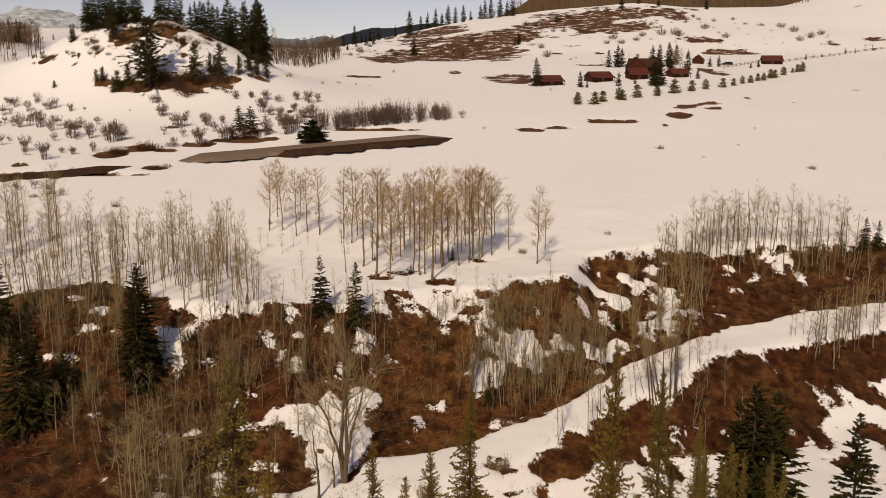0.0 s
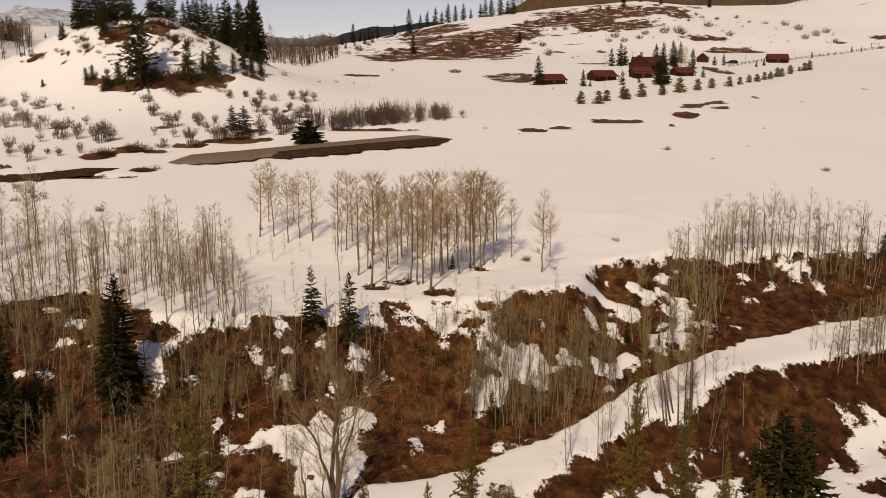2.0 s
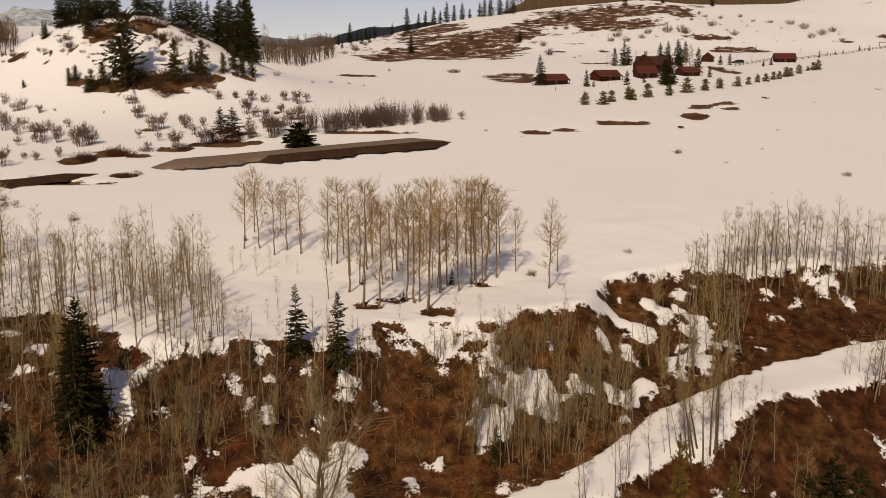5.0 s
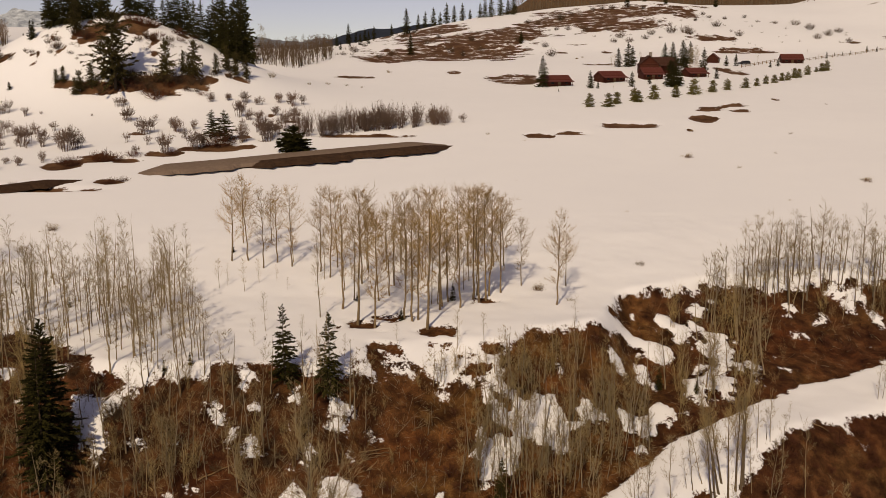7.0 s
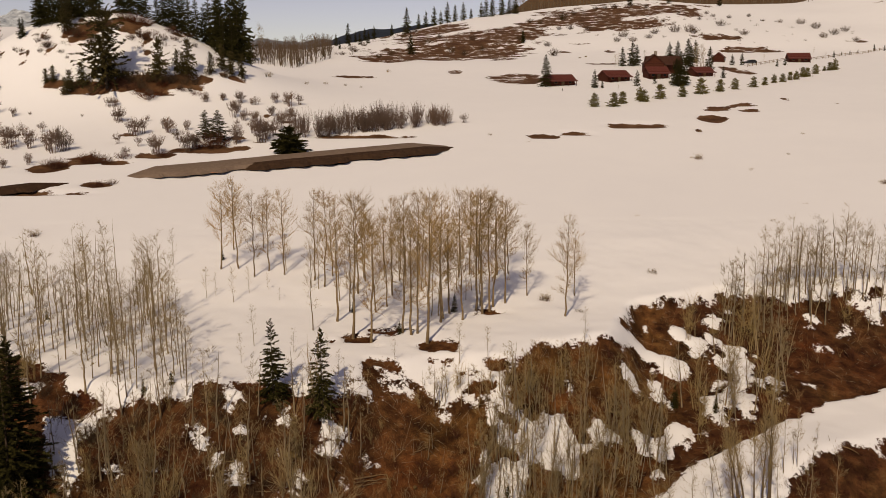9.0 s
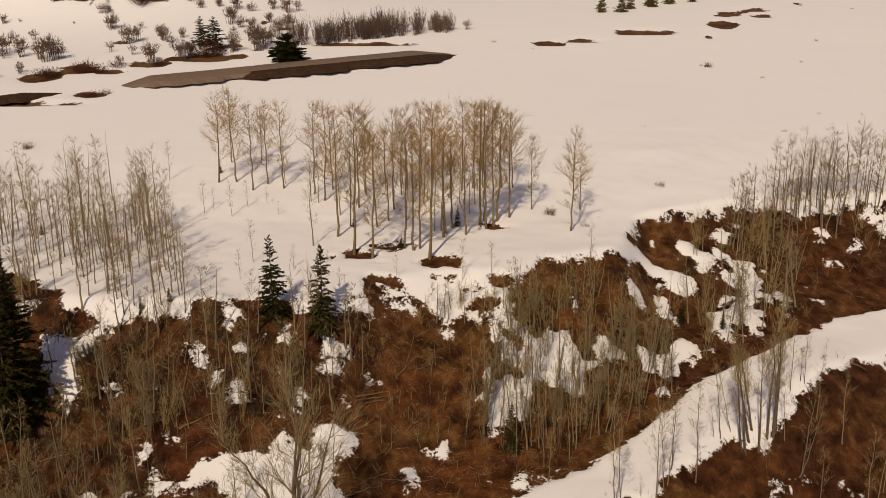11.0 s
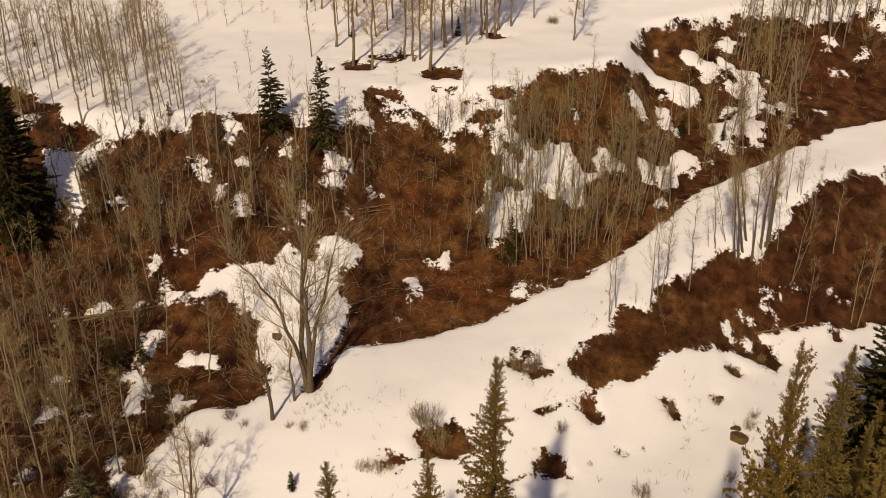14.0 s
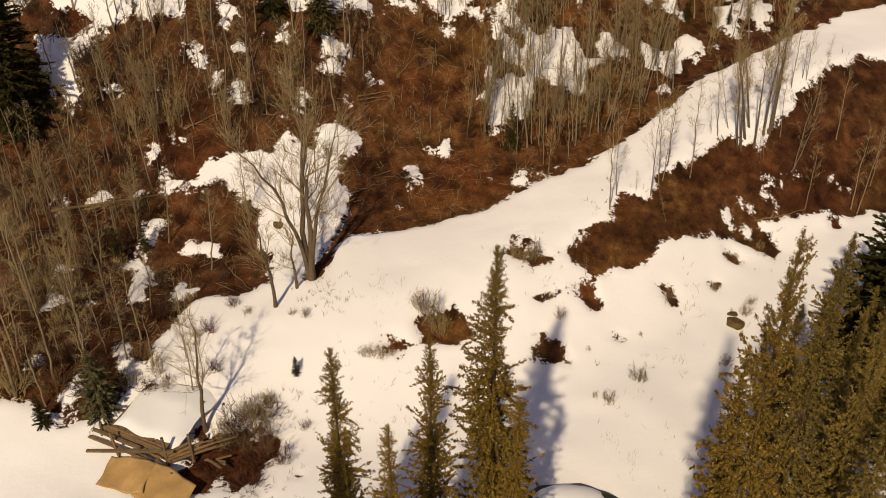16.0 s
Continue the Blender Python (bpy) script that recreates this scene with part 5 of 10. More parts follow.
STAND_13 = [
    (12.8, 78.7, 0.62), (18.7, 80.1, 0.59), (16.3, 79.0, 0.65), (11.1, 74.2, 0.44),
    (4.7, 75.2, 0.70), (14.0, 71.4, 0.48), (15.8, 79.9, 0.71), (8.8, 77.2, 0.68),
    (8.3, 77.4, 0.54), (15.6, 77.3, 0.41), (1.7, 70.9, 0.47), (12.7, 74.3, 0.52),
    (8.9, 68.9, 0.73), (16.2, 74.3, 0.57), (6.1, 69.3, 0.71), (16.8, 78.4, 0.69),
    (6.4, 78.4, 0.73), (4.3, 75.8, 0.55), (19.7, 75.7, 0.64), (15.3, 79.8, 0.72),
    (5.9, 73.6, 0.74), (7.2, 76.7, 0.69), (14.9, 78.0, 0.65), (18.5, 78.3, 0.61),
    (18.6, 74.2, 0.44), (7.5, 73.2, 0.71), (10.3, 73.7, 0.43), (4.6, 68.5, 0.59),
    (10.4, 68.3, 0.73), (8.0, 78.5, 0.55), (3.1, 70.1, 0.66), (6.0, 76.4, 0.64),
]
STAND_14 = [
    (5.5, 73.9, 0.62), (6.0, 74.1, 0.62), (4.0, 73.7, 0.61), (10.3, 69.1, 0.56),
    (6.9, 68.8, 0.51), (3.5, 71.6, 0.42), (7.8, 72.8, 0.59), (2.5, 72.9, 0.61),
    (16.4, 77.4, 0.61), (15.9, 76.4, 0.49), (14.0, 76.7, 0.56), (12.0, 74.6, 0.61),
    (9.9, 76.5, 0.70), (6.2, 70.7, 0.48), (11.6, 71.5, 0.66), (20.0, 80.0, 0.53),
    (14.7, 77.0, 0.65), (16.3, 75.9, 0.52), (16.9, 79.5, 0.74), (12.7, 78.0, 0.74),
    (19.2, 75.8, 0.52), (8.2, 70.0, 0.64), (15.3, 76.0, 0.62), (19.2, 77.4, 0.55),
    (7.5, 68.6, 0.53), (6.8, 74.2, 0.43), (6.5, 68.3, 0.72), (7.3, 72.5, 0.65),
    (12.3, 78.0, 0.56),
]
stand(STAND_ASPENS, [q for n, q in enumerate(STAND_11 + STAND_12 + STAND_13 + STAND_14) if n % 5 != 1], "sapling_stand", "thin grey saplings on the snowy slope", 0.80, 0.09)
stand(CLUMPS, (STAND_11 + STAND_12 + STAND_13 + STAND_14)[1::5], "sapling_clumps", "thin grey sapling clumps on the snowy slope", 0.80)
STAND_15 = [
    (-26.2, 60.7, 0.41), (-28.8, 53.3, 0.44), (-30.1, 61.6, 0.28), (-26.8, 64.4, 0.34),
    (-22.3, 68.1, 0.44), (-24.8, 54.1, 0.27), (-23.8, 61.3, 0.57), (-29.0, 62.9, 0.49),
    (-30.2, 53.9, 0.43), (-23.0, 61.5, 0.28), (-26.0, 65.9, 0.41), (-25.8, 52.3, 0.34),
    (-28.5, 51.6, 0.35), (-20.1, 69.5, 0.29), (-20.1, 65.6, 0.30), (-27.2, 63.4, 0.53),
    (-31.1, 57.3, 0.57), (-25.2, 67.6, 0.32), (-29.6, 53.6, 0.35), (-28.3, 63.5, 0.41),
    (-26.7, 58.4, 0.60), (-26.4, 52.1, 0.41), (-29.4, 59.7, 0.42), (-29.8, 52.7, 0.52),
    (-28.9, 52.4, 0.26), (-24.8, 59.8, 0.52), (-31.2, 61.4, 0.48), (-28.3, 54.1, 0.25),
    (-22.7, 64.2, 0.29), (-23.7, 59.0, 0.38), (-24.7, 58.1, 0.50), (-17.5, 67.6, 0.51),
]
STAND_16 = [
    (-26.1, 58.3, 0.29), (-26.8, 65.4, 0.56), (-29.3, 56.0, 0.41), (-26.2, 53.5, 0.34),
    (-23.7, 68.1, 0.43), (-27.7, 51.9, 0.26), (-16.6, 66.4, 0.31), (-33.1, 61.0, 0.48),
    (-29.3, 64.4, 0.59), (-25.7, 67.1, 0.42), (-24.5, 64.4, 0.30), (-25.4, 59.9, 0.45),
    (-25.1, 58.6, 0.29), (-18.8, 69.6, 0.45), (-26.4, 56.6, 0.41), (-27.2, 54.4, 0.58),
    (-27.3, 53.1, 0.48), (-23.4, 66.5, 0.36), (-27.5, 53.8, 0.35), (-27.1, 51.6, 0.56),
    (-23.9, 55.9, 0.27), (-17.9, 68.4, 0.45), (-29.8, 62.0, 0.26), (-25.9, 66.5, 0.36),
    (-32.1, 57.8, 0.52), (-30.0, 57.7, 0.58), (-33.2, 58.9, 0.46), (-22.9, 66.5, 0.29),
    (-30.5, 57.7, 0.52), (-28.2, 58.8, 0.46), (-29.7, 51.0, 0.39), (-30.5, 63.0, 0.54),
]
STAND_17 = [
    (-26.9, 55.6, 0.51), (-17.5, 66.9, 0.54), (-23.2, 67.0, 0.54), (-23.7, 60.5, 0.52),
    (-27.4, 61.5, 0.37), (-28.0, 57.9, 0.51),
]
stand(STAND_ASPENS, [q for n, q in enumerate(STAND_15 + STAND_16 + STAND_17) if n % 5 != 1], "sapling_stand", "thin grey saplings among brown brush", 1.00, 0.09)
stand(CLUMPS, (STAND_15 + STAND_16 + STAND_17)[1::5], "sapling_clumps", "thin grey sapling clumps among brown brush", 1.00)
STAND_18 = [
    (30.8, 88.9, 0.53), (32.0, 88.3, 0.76), (25.1, 84.0, 0.49), (26.5, 86.5, 0.68),
    (28.5, 90.1, 0.46), (27.7, 86.0, 0.62), (24.7, 85.6, 0.66), (23.5, 86.1, 0.63),
    (22.2, 84.6, 0.42), (25.4, 88.0, 0.54), (27.8, 82.5, 0.59), (28.7, 87.6, 0.78),
    (28.2, 84.9, 0.61), (22.4, 83.6, 0.79), (21.1, 84.3, 0.61), (34.3, 89.6, 0.59),
    (27.4, 83.8, 0.55), (29.0, 88.6, 0.57), (23.8, 81.6, 0.44), (31.0, 86.6, 0.46),
    (26.5, 85.1, 0.59), (23.7, 80.5, 0.65), (26.2, 82.2, 0.42), (33.0, 91.9, 0.76),
    (31.7, 84.3, 0.78), (34.7, 88.5, 0.73),
]
STAND_19 = [
    (32.6, 85.6, 0.61), (30.2, 84.8, 0.62),
]
stand(STAND_ASPENS, [q for n, q in enumerate(STAND_18 + STAND_19) if n % 5 in (0, 2, 4)], "sapling_stand", "thin grey saplings above the track", 1.00, 0.09)
stand(CLUMPS, (STAND_18 + STAND_19)[1::5], "sapling_clumps", "thin grey sapling clumps above the track", 1.00)
STAND_20 = [
    (41.9, 101.2, 0.58), (26.3, 95.6, 0.63), (28.9, 94.3, 0.51), (34.3, 97.4, 0.47),
    (31.5, 96.1, 0.45), (35.3, 95.6, 0.46), (45.5, 100.8, 0.51), (35.9, 94.6, 0.41),
    (41.3, 100.3, 0.66), (36.6, 96.2, 0.46), (34.6, 94.9, 0.47), (33.1, 95.3, 0.65),
    (31.0, 96.8, 0.59), (33.7, 94.9, 0.66), (34.3, 99.7, 0.53), (27.3, 96.5, 0.40),
    (32.3, 96.3, 0.64), (34.8, 98.1, 0.44), (38.7, 100.5, 0.41),
]
STAND_21 = [
    (33.7, 95.7, 0.59),
]
stand(STAND_ASPENS, [q for n, q in enumerate(STAND_20 + STAND_21) if n % 5 != 1], "sapling_stand", "thin grey saplings below the brink", 1.00, 0.09)
stand(CLUMPS, (STAND_20 + STAND_21)[1::5], "sapling_clumps", "thin grey sapling clumps below the brink", 1.00)
STAND_22 = [
    (8.6, 81.6, 0.24), (-2.1, 78.7, 0.20), (8.5, 80.1, 0.22), (0.5, 80.2, 0.33),
    (-0.1, 79.5, 0.35), (7.6, 81.6, 0.27), (11.9, 85.0, 0.28), (11.9, 82.2, 0.32),
    (3.2, 79.0, 0.37), (11.7, 84.1, 0.27), (5.3, 79.7, 0.22), (10.7, 82.4, 0.36),
    (13.6, 84.2, 0.32), (5.2, 80.3, 0.30), (-1.7, 80.0, 0.22), (14.0, 84.7, 0.39),
    (5.7, 80.8, 0.21), (11.4, 84.8, 0.28), (-0.8, 79.1, 0.40), (6.5, 81.5, 0.35),
    (11.8, 82.8, 0.32), (1.3, 80.2, 0.39), (9.6, 82.1, 0.30), (11.0, 83.4, 0.26),
    (5.6, 79.0, 0.38), (10.2, 81.4, 0.39), (8.2, 81.2, 0.31), (-0.3, 80.3, 0.20),
    (5.7, 80.3, 0.36), (2.4, 79.9, 0.34), (13.8, 83.6, 0.38), (7.8, 80.8, 0.34),
]
STAND_23 = [
    (11.0, 82.1, 0.27), (6.6, 81.1, 0.38), (13.0, 84.6, 0.36), (14.4, 84.4, 0.40),
    (8.2, 82.3, 0.23), (-0.3, 79.1, 0.31), (12.3, 83.7, 0.28), (3.7, 80.6, 0.25),
    (0.2, 79.2, 0.30), (11.3, 82.4, 0.30), (4.0, 79.6, 0.24), (8.9, 80.5, 0.23),
    (4.6, 80.8, 0.32), (1.7, 79.3, 0.29),
]
stand(STAND_ASPENS, [q for n, q in enumerate(STAND_22 + STAND_23) if n % 5 != 1], "sapling_stand", "low grey saplings at the slope edge", 1.20, 0.09)
stand(CLUMPS, (STAND_22 + STAND_23)[1::5], "sapling_clumps", "low grey sapling clumps at the slope edge", 1.20)
for x, y, h, out in (
    (12.1, 59.9, 8.7, -0.4), (12.8, 61.4, 7.4, -0.5), (14.3, 61.5, 2.2, -0.1), (15.4, 61.4, 8.1, -0.1),
    (16.2, 62.5, 6.7, -0.4), (16.6, 63.1, 6.3, 0.0), (17.1, 64.4, 7.2, -0.1), (16.4, 59.6, 2.8, -0.7),
    (18.9, 63.8, 8.4, -0.2), (21.3, 67.9, 3.8, -0.6), (21.8, 67.9, 7.1, -1.1), (22.9, 68.7, 6.7, -1.6),
    (27.4, 69.2, 5.8, -0.5), (29.1, 73.4, 6.5, 0.1), (30.5, 74.1, 5.5, 0.0), (28.1, 66.9, 8.1, 0.6),
    (28.4, 67.4, 6.6, 1.1), (29.0, 64.9, 6.3, -0.2), (32.7, 70.5, 7.2, -0.3), (33.3, 66.0, 7.6, 0.0),
    (33.7, 65.6, 7.9, 0.1), (33.4, 77.4, 2.4, 0.0), (30.8, 71.6, 5.8, 0.1), (35.6, 68.4, 5.4, -0.1),
    (25.7, 67.4, 2.8, -0.4), (27.9, 73.4, 5.1, -0.7), (30.7, 79.1, 3.9, -0.6), (25.3, 66.9, 3.1, -0.4),
    (7.8, 64.2, 4.9, 0.1), (9.7, 54.2, 2.0, 0.0), (44.7, 83.5, 4.8, 0.1), (46.6, 84.2, 5.6, -0.2),
    (47.8, 83.5, 6.2, 0.1), (51.9, 83.4, 6.1, 0.3), (53.6, 83.8, 5.8, 0.0), (45.3, 83.7, 4.2, 0.0),
):
    THIN_ASPENS.put(x, y, h / 10, lean=(0, out / h), wide=0.8, group="aspens beside the track")
for x, y, h, out in (
    (23.4, 67.5, 7.5, -1.0), (23.7, 67.4, 8.6, -1.2), (24.7, 69.1, 8.3, -1.6), (24.2, 68.2, 8.8, -1.8),
    (24.9, 67.8, 8.4, -0.4), (25.8, 68.8, 9.0, 0.1), (26.4, 69.1, 9.7, -0.1), (26.7, 69.6, 10.2, -0.2),
    (30.3, 74.4, 3.3, -0.2), (49.2, 83.4, 6.0, -0.2), (52.8, 83.1, 6.6, 0.0),
):
    BARE_TRUNKS.put(x, y, h / 9, lean=(0, out / h), wide=0.7, group="thicker bare trees beside the track")
STAND_25 = [
    (36.2, 95.0, 0.45), (55.7, 101.8, 0.55), (60.0, 102.7, 0.38), (36.5, 93.7, 0.39),
    (57.6, 102.6, 0.46), (60.2, 102.1, 0.44), (51.7, 101.0, 0.34),
]
STAND_26 = [
    (35.7, 92.6, 0.59), (55.0, 101.4, 0.32), (36.7, 94.4, 0.45), (58.8, 102.1, 0.40),
    (53.4, 102.2, 0.48), (47.9, 100.7, 0.40),
]
stand(STAND_ASPENS, [q for n, q in enumerate(STAND_25 + STAND_26) if n % 5 != 1], "sapling_stand", "grey saplings on the brown slope", 1.00, 0.09)
stand(CLUMPS, (STAND_25 + STAND_26)[1::5], "sapling_clumps", "grey sapling clumps on the brown slope", 1.00)
STAND_27 = [
    (58.7, 89.3, 0.62), (50.3, 82.3, 0.52), (61.9, 95.4, 0.58), (55.9, 90.2, 0.68),
    (49.1, 80.1, 0.86), (53.3, 84.7, 0.76), (57.6, 87.6, 0.53), (47.2, 81.9, 0.57),
    (52.1, 85.3, 0.64), (51.2, 85.2, 0.64), (50.3, 81.6, 0.61), (52.9, 86.7, 0.52),
    (54.2, 88.3, 0.56), (57.0, 91.9, 0.62), (54.4, 85.4, 0.60), (57.7, 91.1, 0.89),
    (52.9, 85.5, 0.73), (55.9, 84.5, 0.77), (51.7, 83.4, 0.55), (47.6, 81.3, 0.64),
    (46.0, 81.1, 0.56), (46.8, 80.5, 0.86),
]
stand(STAND_ASPENS, STAND_27, "aspen_stand", "slim aspens below the track", 1.00)
STAND_28 = [
    (-45.6, 72.5, 0.70), (-50.3, 70.9, 0.46), (-40.7, 72.0, 0.58), (-43.3, 74.6, 0.53),
    (-47.4, 74.5, 0.65), (-48.2, 69.5, 0.33), (-39.5, 65.8, 0.47), (-41.8, 64.6, 0.41),
    (-38.8, 60.0, 0.45), (-42.6, 69.9, 0.53), (-44.6, 74.3, 0.65), (-38.8, 73.9, 0.47),
    (-32.2, 59.7, 0.58), (-37.1, 71.8, 0.66), (-39.4, 61.1, 0.69), (-32.8, 61.0, 0.67),
    (-51.4, 73.4, 0.45), (-31.0, 63.2, 0.49), (-43.6, 63.6, 0.52), (-40.0, 72.5, 0.56),
    (-47.8, 75.9, 0.62), (-41.8, 75.7, 0.41), (-44.7, 71.8, 0.60), (-33.5, 65.0, 0.59),
    (-36.6, 61.4, 0.65), (-44.6, 63.8, 0.64), (-46.2, 67.4, 0.52), (-38.4, 69.0, 0.42),
    (-41.6, 62.1, 0.64), (-42.7, 72.4, 0.42), (-34.1, 58.4, 0.40), (-43.6, 75.9, 0.59),
]
STAND_29 = [
    (-44.1, 64.6, 0.45), (-45.7, 69.1, 0.35), (-38.8, 67.2, 0.38), (-30.8, 62.6, 0.55),
    (-39.0, 66.5, 0.47), (-35.5, 57.4, 0.53), (-34.6, 63.4, 0.54), (-44.2, 70.8, 0.32),
    (-36.8, 68.6, 0.66), (-44.5, 65.8, 0.57), (-45.0, 73.6, 0.64), (-50.0, 74.2, 0.68),
    (-46.1, 66.5, 0.67), (-47.8, 73.2, 0.37), (-40.2, 71.7, 0.33), (-40.2, 68.1, 0.49),
    (-38.2, 64.0, 0.58), (-46.2, 76.8, 0.49), (-45.6, 65.9, 0.41), (-40.1, 64.3, 0.41),
    (-40.5, 68.9, 0.63), (-37.9, 65.5, 0.50), (-34.2, 57.5, 0.46), (-43.2, 69.5, 0.42),
    (-40.2, 73.9, 0.41), (-37.8, 70.5, 0.45), (-40.6, 76.6, 0.56), (-44.8, 70.3, 0.63),
]
stand(STAND_ASPENS, [q for n, q in enumerate(STAND_28 + STAND_29) if n % 5 != 1], "sapling_stand", "thin grey saplings on the shaded slope", 1.00, 0.09)
stand(CLUMPS, (STAND_28 + STAND_29)[1::5], "sapling_clumps", "thin grey sapling clumps on the shaded slope", 1.00)
STAND_30 = [
    (-6.6, 72.5, 0.20), (-6.2, 74.7, 0.16), (-5.2, 68.6, 0.24), (-2.9, 72.3, 0.15),
    (-3.9, 71.8, 0.19), (-4.4, 68.1, 0.21), (-5.4, 75.9, 0.16), (-0.7, 69.1, 0.20),
    (-1.3, 72.8, 0.12), (-3.1, 70.7, 0.13), (-1.3, 74.6, 0.24), (-4.4, 71.2, 0.19),
    (-2.3, 69.1, 0.18), (-0.9, 75.6, 0.22), (-0.2, 72.0, 0.23), (-1.4, 70.4, 0.22),
]
stand(STAND_ASPENS, [q for n, q in enumerate(STAND_30) if n % 5 != 1], "sapling_stand", "low saplings on open brown earth", 1.20, 0.09)
stand(CLUMPS, (STAND_30)[1::5], "sapling_clumps", "low sapling clumps on open brown earth", 1.20)
STAND_31 = [
    (-20.1, 71.1, 0.36), (-13.0, 68.9, 0.47), (-19.0, 72.9, 0.69), (-9.4, 72.0, 0.42),
    (-18.5, 71.6, 0.44), (-27.8, 69.7, 0.67), (-14.1, 71.1, 0.33), (-8.0, 74.0, 0.67),
    (-27.7, 70.9, 0.63), (-9.6, 73.8, 0.32), (-14.6, 69.0, 0.36), (-25.2, 69.8, 0.46),
    (-24.7, 70.3, 0.50), (-29.5, 67.9, 0.43), (-21.1, 73.1, 0.48), (-31.8, 69.9, 0.42),
    (-11.9, 71.5, 0.62), (-32.2, 71.6, 0.48), (-24.6, 72.2, 0.45), (-26.3, 70.2, 0.36),
    (-30.4, 72.1, 0.40), (-16.2, 68.4, 0.66), (-11.7, 73.4, 0.52), (-27.3, 70.2, 0.45),
    (-29.8, 67.3, 0.52), (-15.7, 69.7, 0.54), (-23.2, 74.0, 0.50), (-26.9, 69.7, 0.64),
    (-12.7, 70.5, 0.41), (-26.7, 69.0, 0.59), (-16.0, 70.5, 0.45), (-21.9, 67.1, 0.45),
]
STAND_32 = [
    (-21.2, 68.5, 0.51), (-26.4, 71.4, 0.32), (-8.5, 74.5, 0.65), (-16.2, 71.2, 0.62),
    (-24.6, 67.0, 0.37), (-7.0, 73.4, 0.47), (-32.3, 73.3, 0.30), (-12.7, 69.7, 0.44),
    (-9.2, 70.0, 0.65), (-28.5, 68.8, 0.47), (-23.8, 73.5, 0.44), (-26.2, 73.9, 0.41),
    (-11.5, 68.5, 0.65), (-29.7, 70.1, 0.66), (-21.3, 67.7, 0.49), (-30.0, 66.4, 0.54),
    (-24.8, 73.3, 0.44), (-21.4, 71.8, 0.37), (-20.3, 67.6, 0.46), (-11.0, 74.7, 0.68),
    (-21.8, 69.2, 0.45), (-20.7, 72.2, 0.30), (-12.7, 74.6, 0.57), (-19.2, 69.7, 0.31),
    (-8.8, 73.2, 0.32), (-15.7, 74.1, 0.55), (-15.3, 70.3, 0.46), (-25.1, 67.7, 0.47),
    (-23.3, 68.6, 0.70), (-10.6, 69.2, 0.32), (-17.9, 69.0, 0.62), (-24.4, 68.9, 0.50),
]
STAND_33 = [
    (-11.0, 70.8, 0.33), (-17.3, 71.0, 0.59), (-23.5, 69.2, 0.64), (-27.3, 74.1, 0.58),
    (-23.8, 67.8, 0.55), (-13.1, 71.4, 0.53),
]
stand(STAND_ASPENS, [q for n, q in enumerate(STAND_31 + STAND_32 + STAND_33) if n % 5 != 1], "sapling_stand", "thin tan saplings among snow patches", 1.00, 0.09)
stand(CLUMPS, (STAND_31 + STAND_32 + STAND_33)[1::5], "sapling_clumps", "thin tan sapling clumps among snow patches", 1.00)
STAND_34 = [
    (-50.3, 76.3, 0.41), (-46.6, 76.4, 0.56), (-45.1, 80.4, 0.61), (-47.4, 77.5, 0.67),
    (-51.7, 79.8, 0.79), (-41.5, 76.9, 0.47), (-38.1, 74.4, 0.55), (-49.6, 78.4, 0.41),
    (-48.2, 77.2, 0.41), (-52.4, 77.3, 0.71), (-50.3, 80.8, 0.59), (-49.7, 80.4, 0.58),
    (-51.1, 77.6, 0.61), (-48.7, 78.6, 0.80), (-47.5, 78.9, 0.78), (-51.8, 81.3, 0.77),
    (-39.7, 74.0, 0.51), (-50.4, 81.8, 0.79), (-53.5, 80.7, 0.57), (-42.5, 77.5, 0.54),
    (-42.8, 78.7, 0.53), (-49.7, 76.8, 0.47), (-39.7, 78.4, 0.69), (-39.4, 79.0, 0.49),
    (-45.0, 74.5, 0.72), (-42.8, 76.3, 0.62), (-36.2, 77.9, 0.63), (-47.3, 74.6, 0.52),
    (-38.4, 76.8, 0.58), (-40.0, 79.6, 0.76), (-42.2, 74.3, 0.65), (-38.6, 75.6, 0.77),
]
STAND_35 = [
    (-42.7, 79.3, 0.45), (-35.7, 75.7, 0.62), (-52.8, 75.7, 0.55), (-43.1, 80.4, 0.78),
    (-36.5, 76.4, 0.53), (-53.1, 78.4, 0.55), (-45.0, 77.9, 0.67), (-50.5, 79.1, 0.44),
]
stand(STAND_ASPENS, [q for n, q in enumerate(STAND_34 + STAND_35) if n % 5 != 1], "sapling_stand", "tall thin saplings at the top of the slope", 1.00, 0.09)
stand(CLUMPS, (STAND_34 + STAND_35)[1::5], "sapling_clumps", "tall thin sapling clumps at the top of the slope", 1.00)
for x, y, s in (
    (-9.9, 54.3, 1.26),
):
    COTTONWOODS.put(x, y, s, spin=0.0, group="cottonwoods at the foot of the slope")
for x, y, s in (
    (-12.1, 51.6, 0.99), (-10.8, 53.3, 0.74), (-15.4, 42.2, 1.02),
):
    LEANERS.put(x, y, s, spin=0.2, group="cottonwoods at the foot of the slope")
for x, y, s in (
    (-28.9, 51.8, 0.97), (-27.8, 45.6, 0.91), (-22.6, 47.3, 0.62), (-27.6, 56.8, 0.52),
    (-23.4, 59.3, 0.59), (-23.1, 63.3, 0.68), (-15.2, 60.3, 0.50), (-19.5, 46.5, 0.50),
    (-30.0, 59.3, 0.63), (-31.8, 55.4, 0.77), (-23.4, 45.6, 0.56), (-6.6, 76.8, 0.41),
    (-13.2, 72.3, 0.40), (-19.7, 72.8, 0.44),
):
    THIN_ASPENS.put(x, y, s, group="bare trees in the brush", wide=1.3)
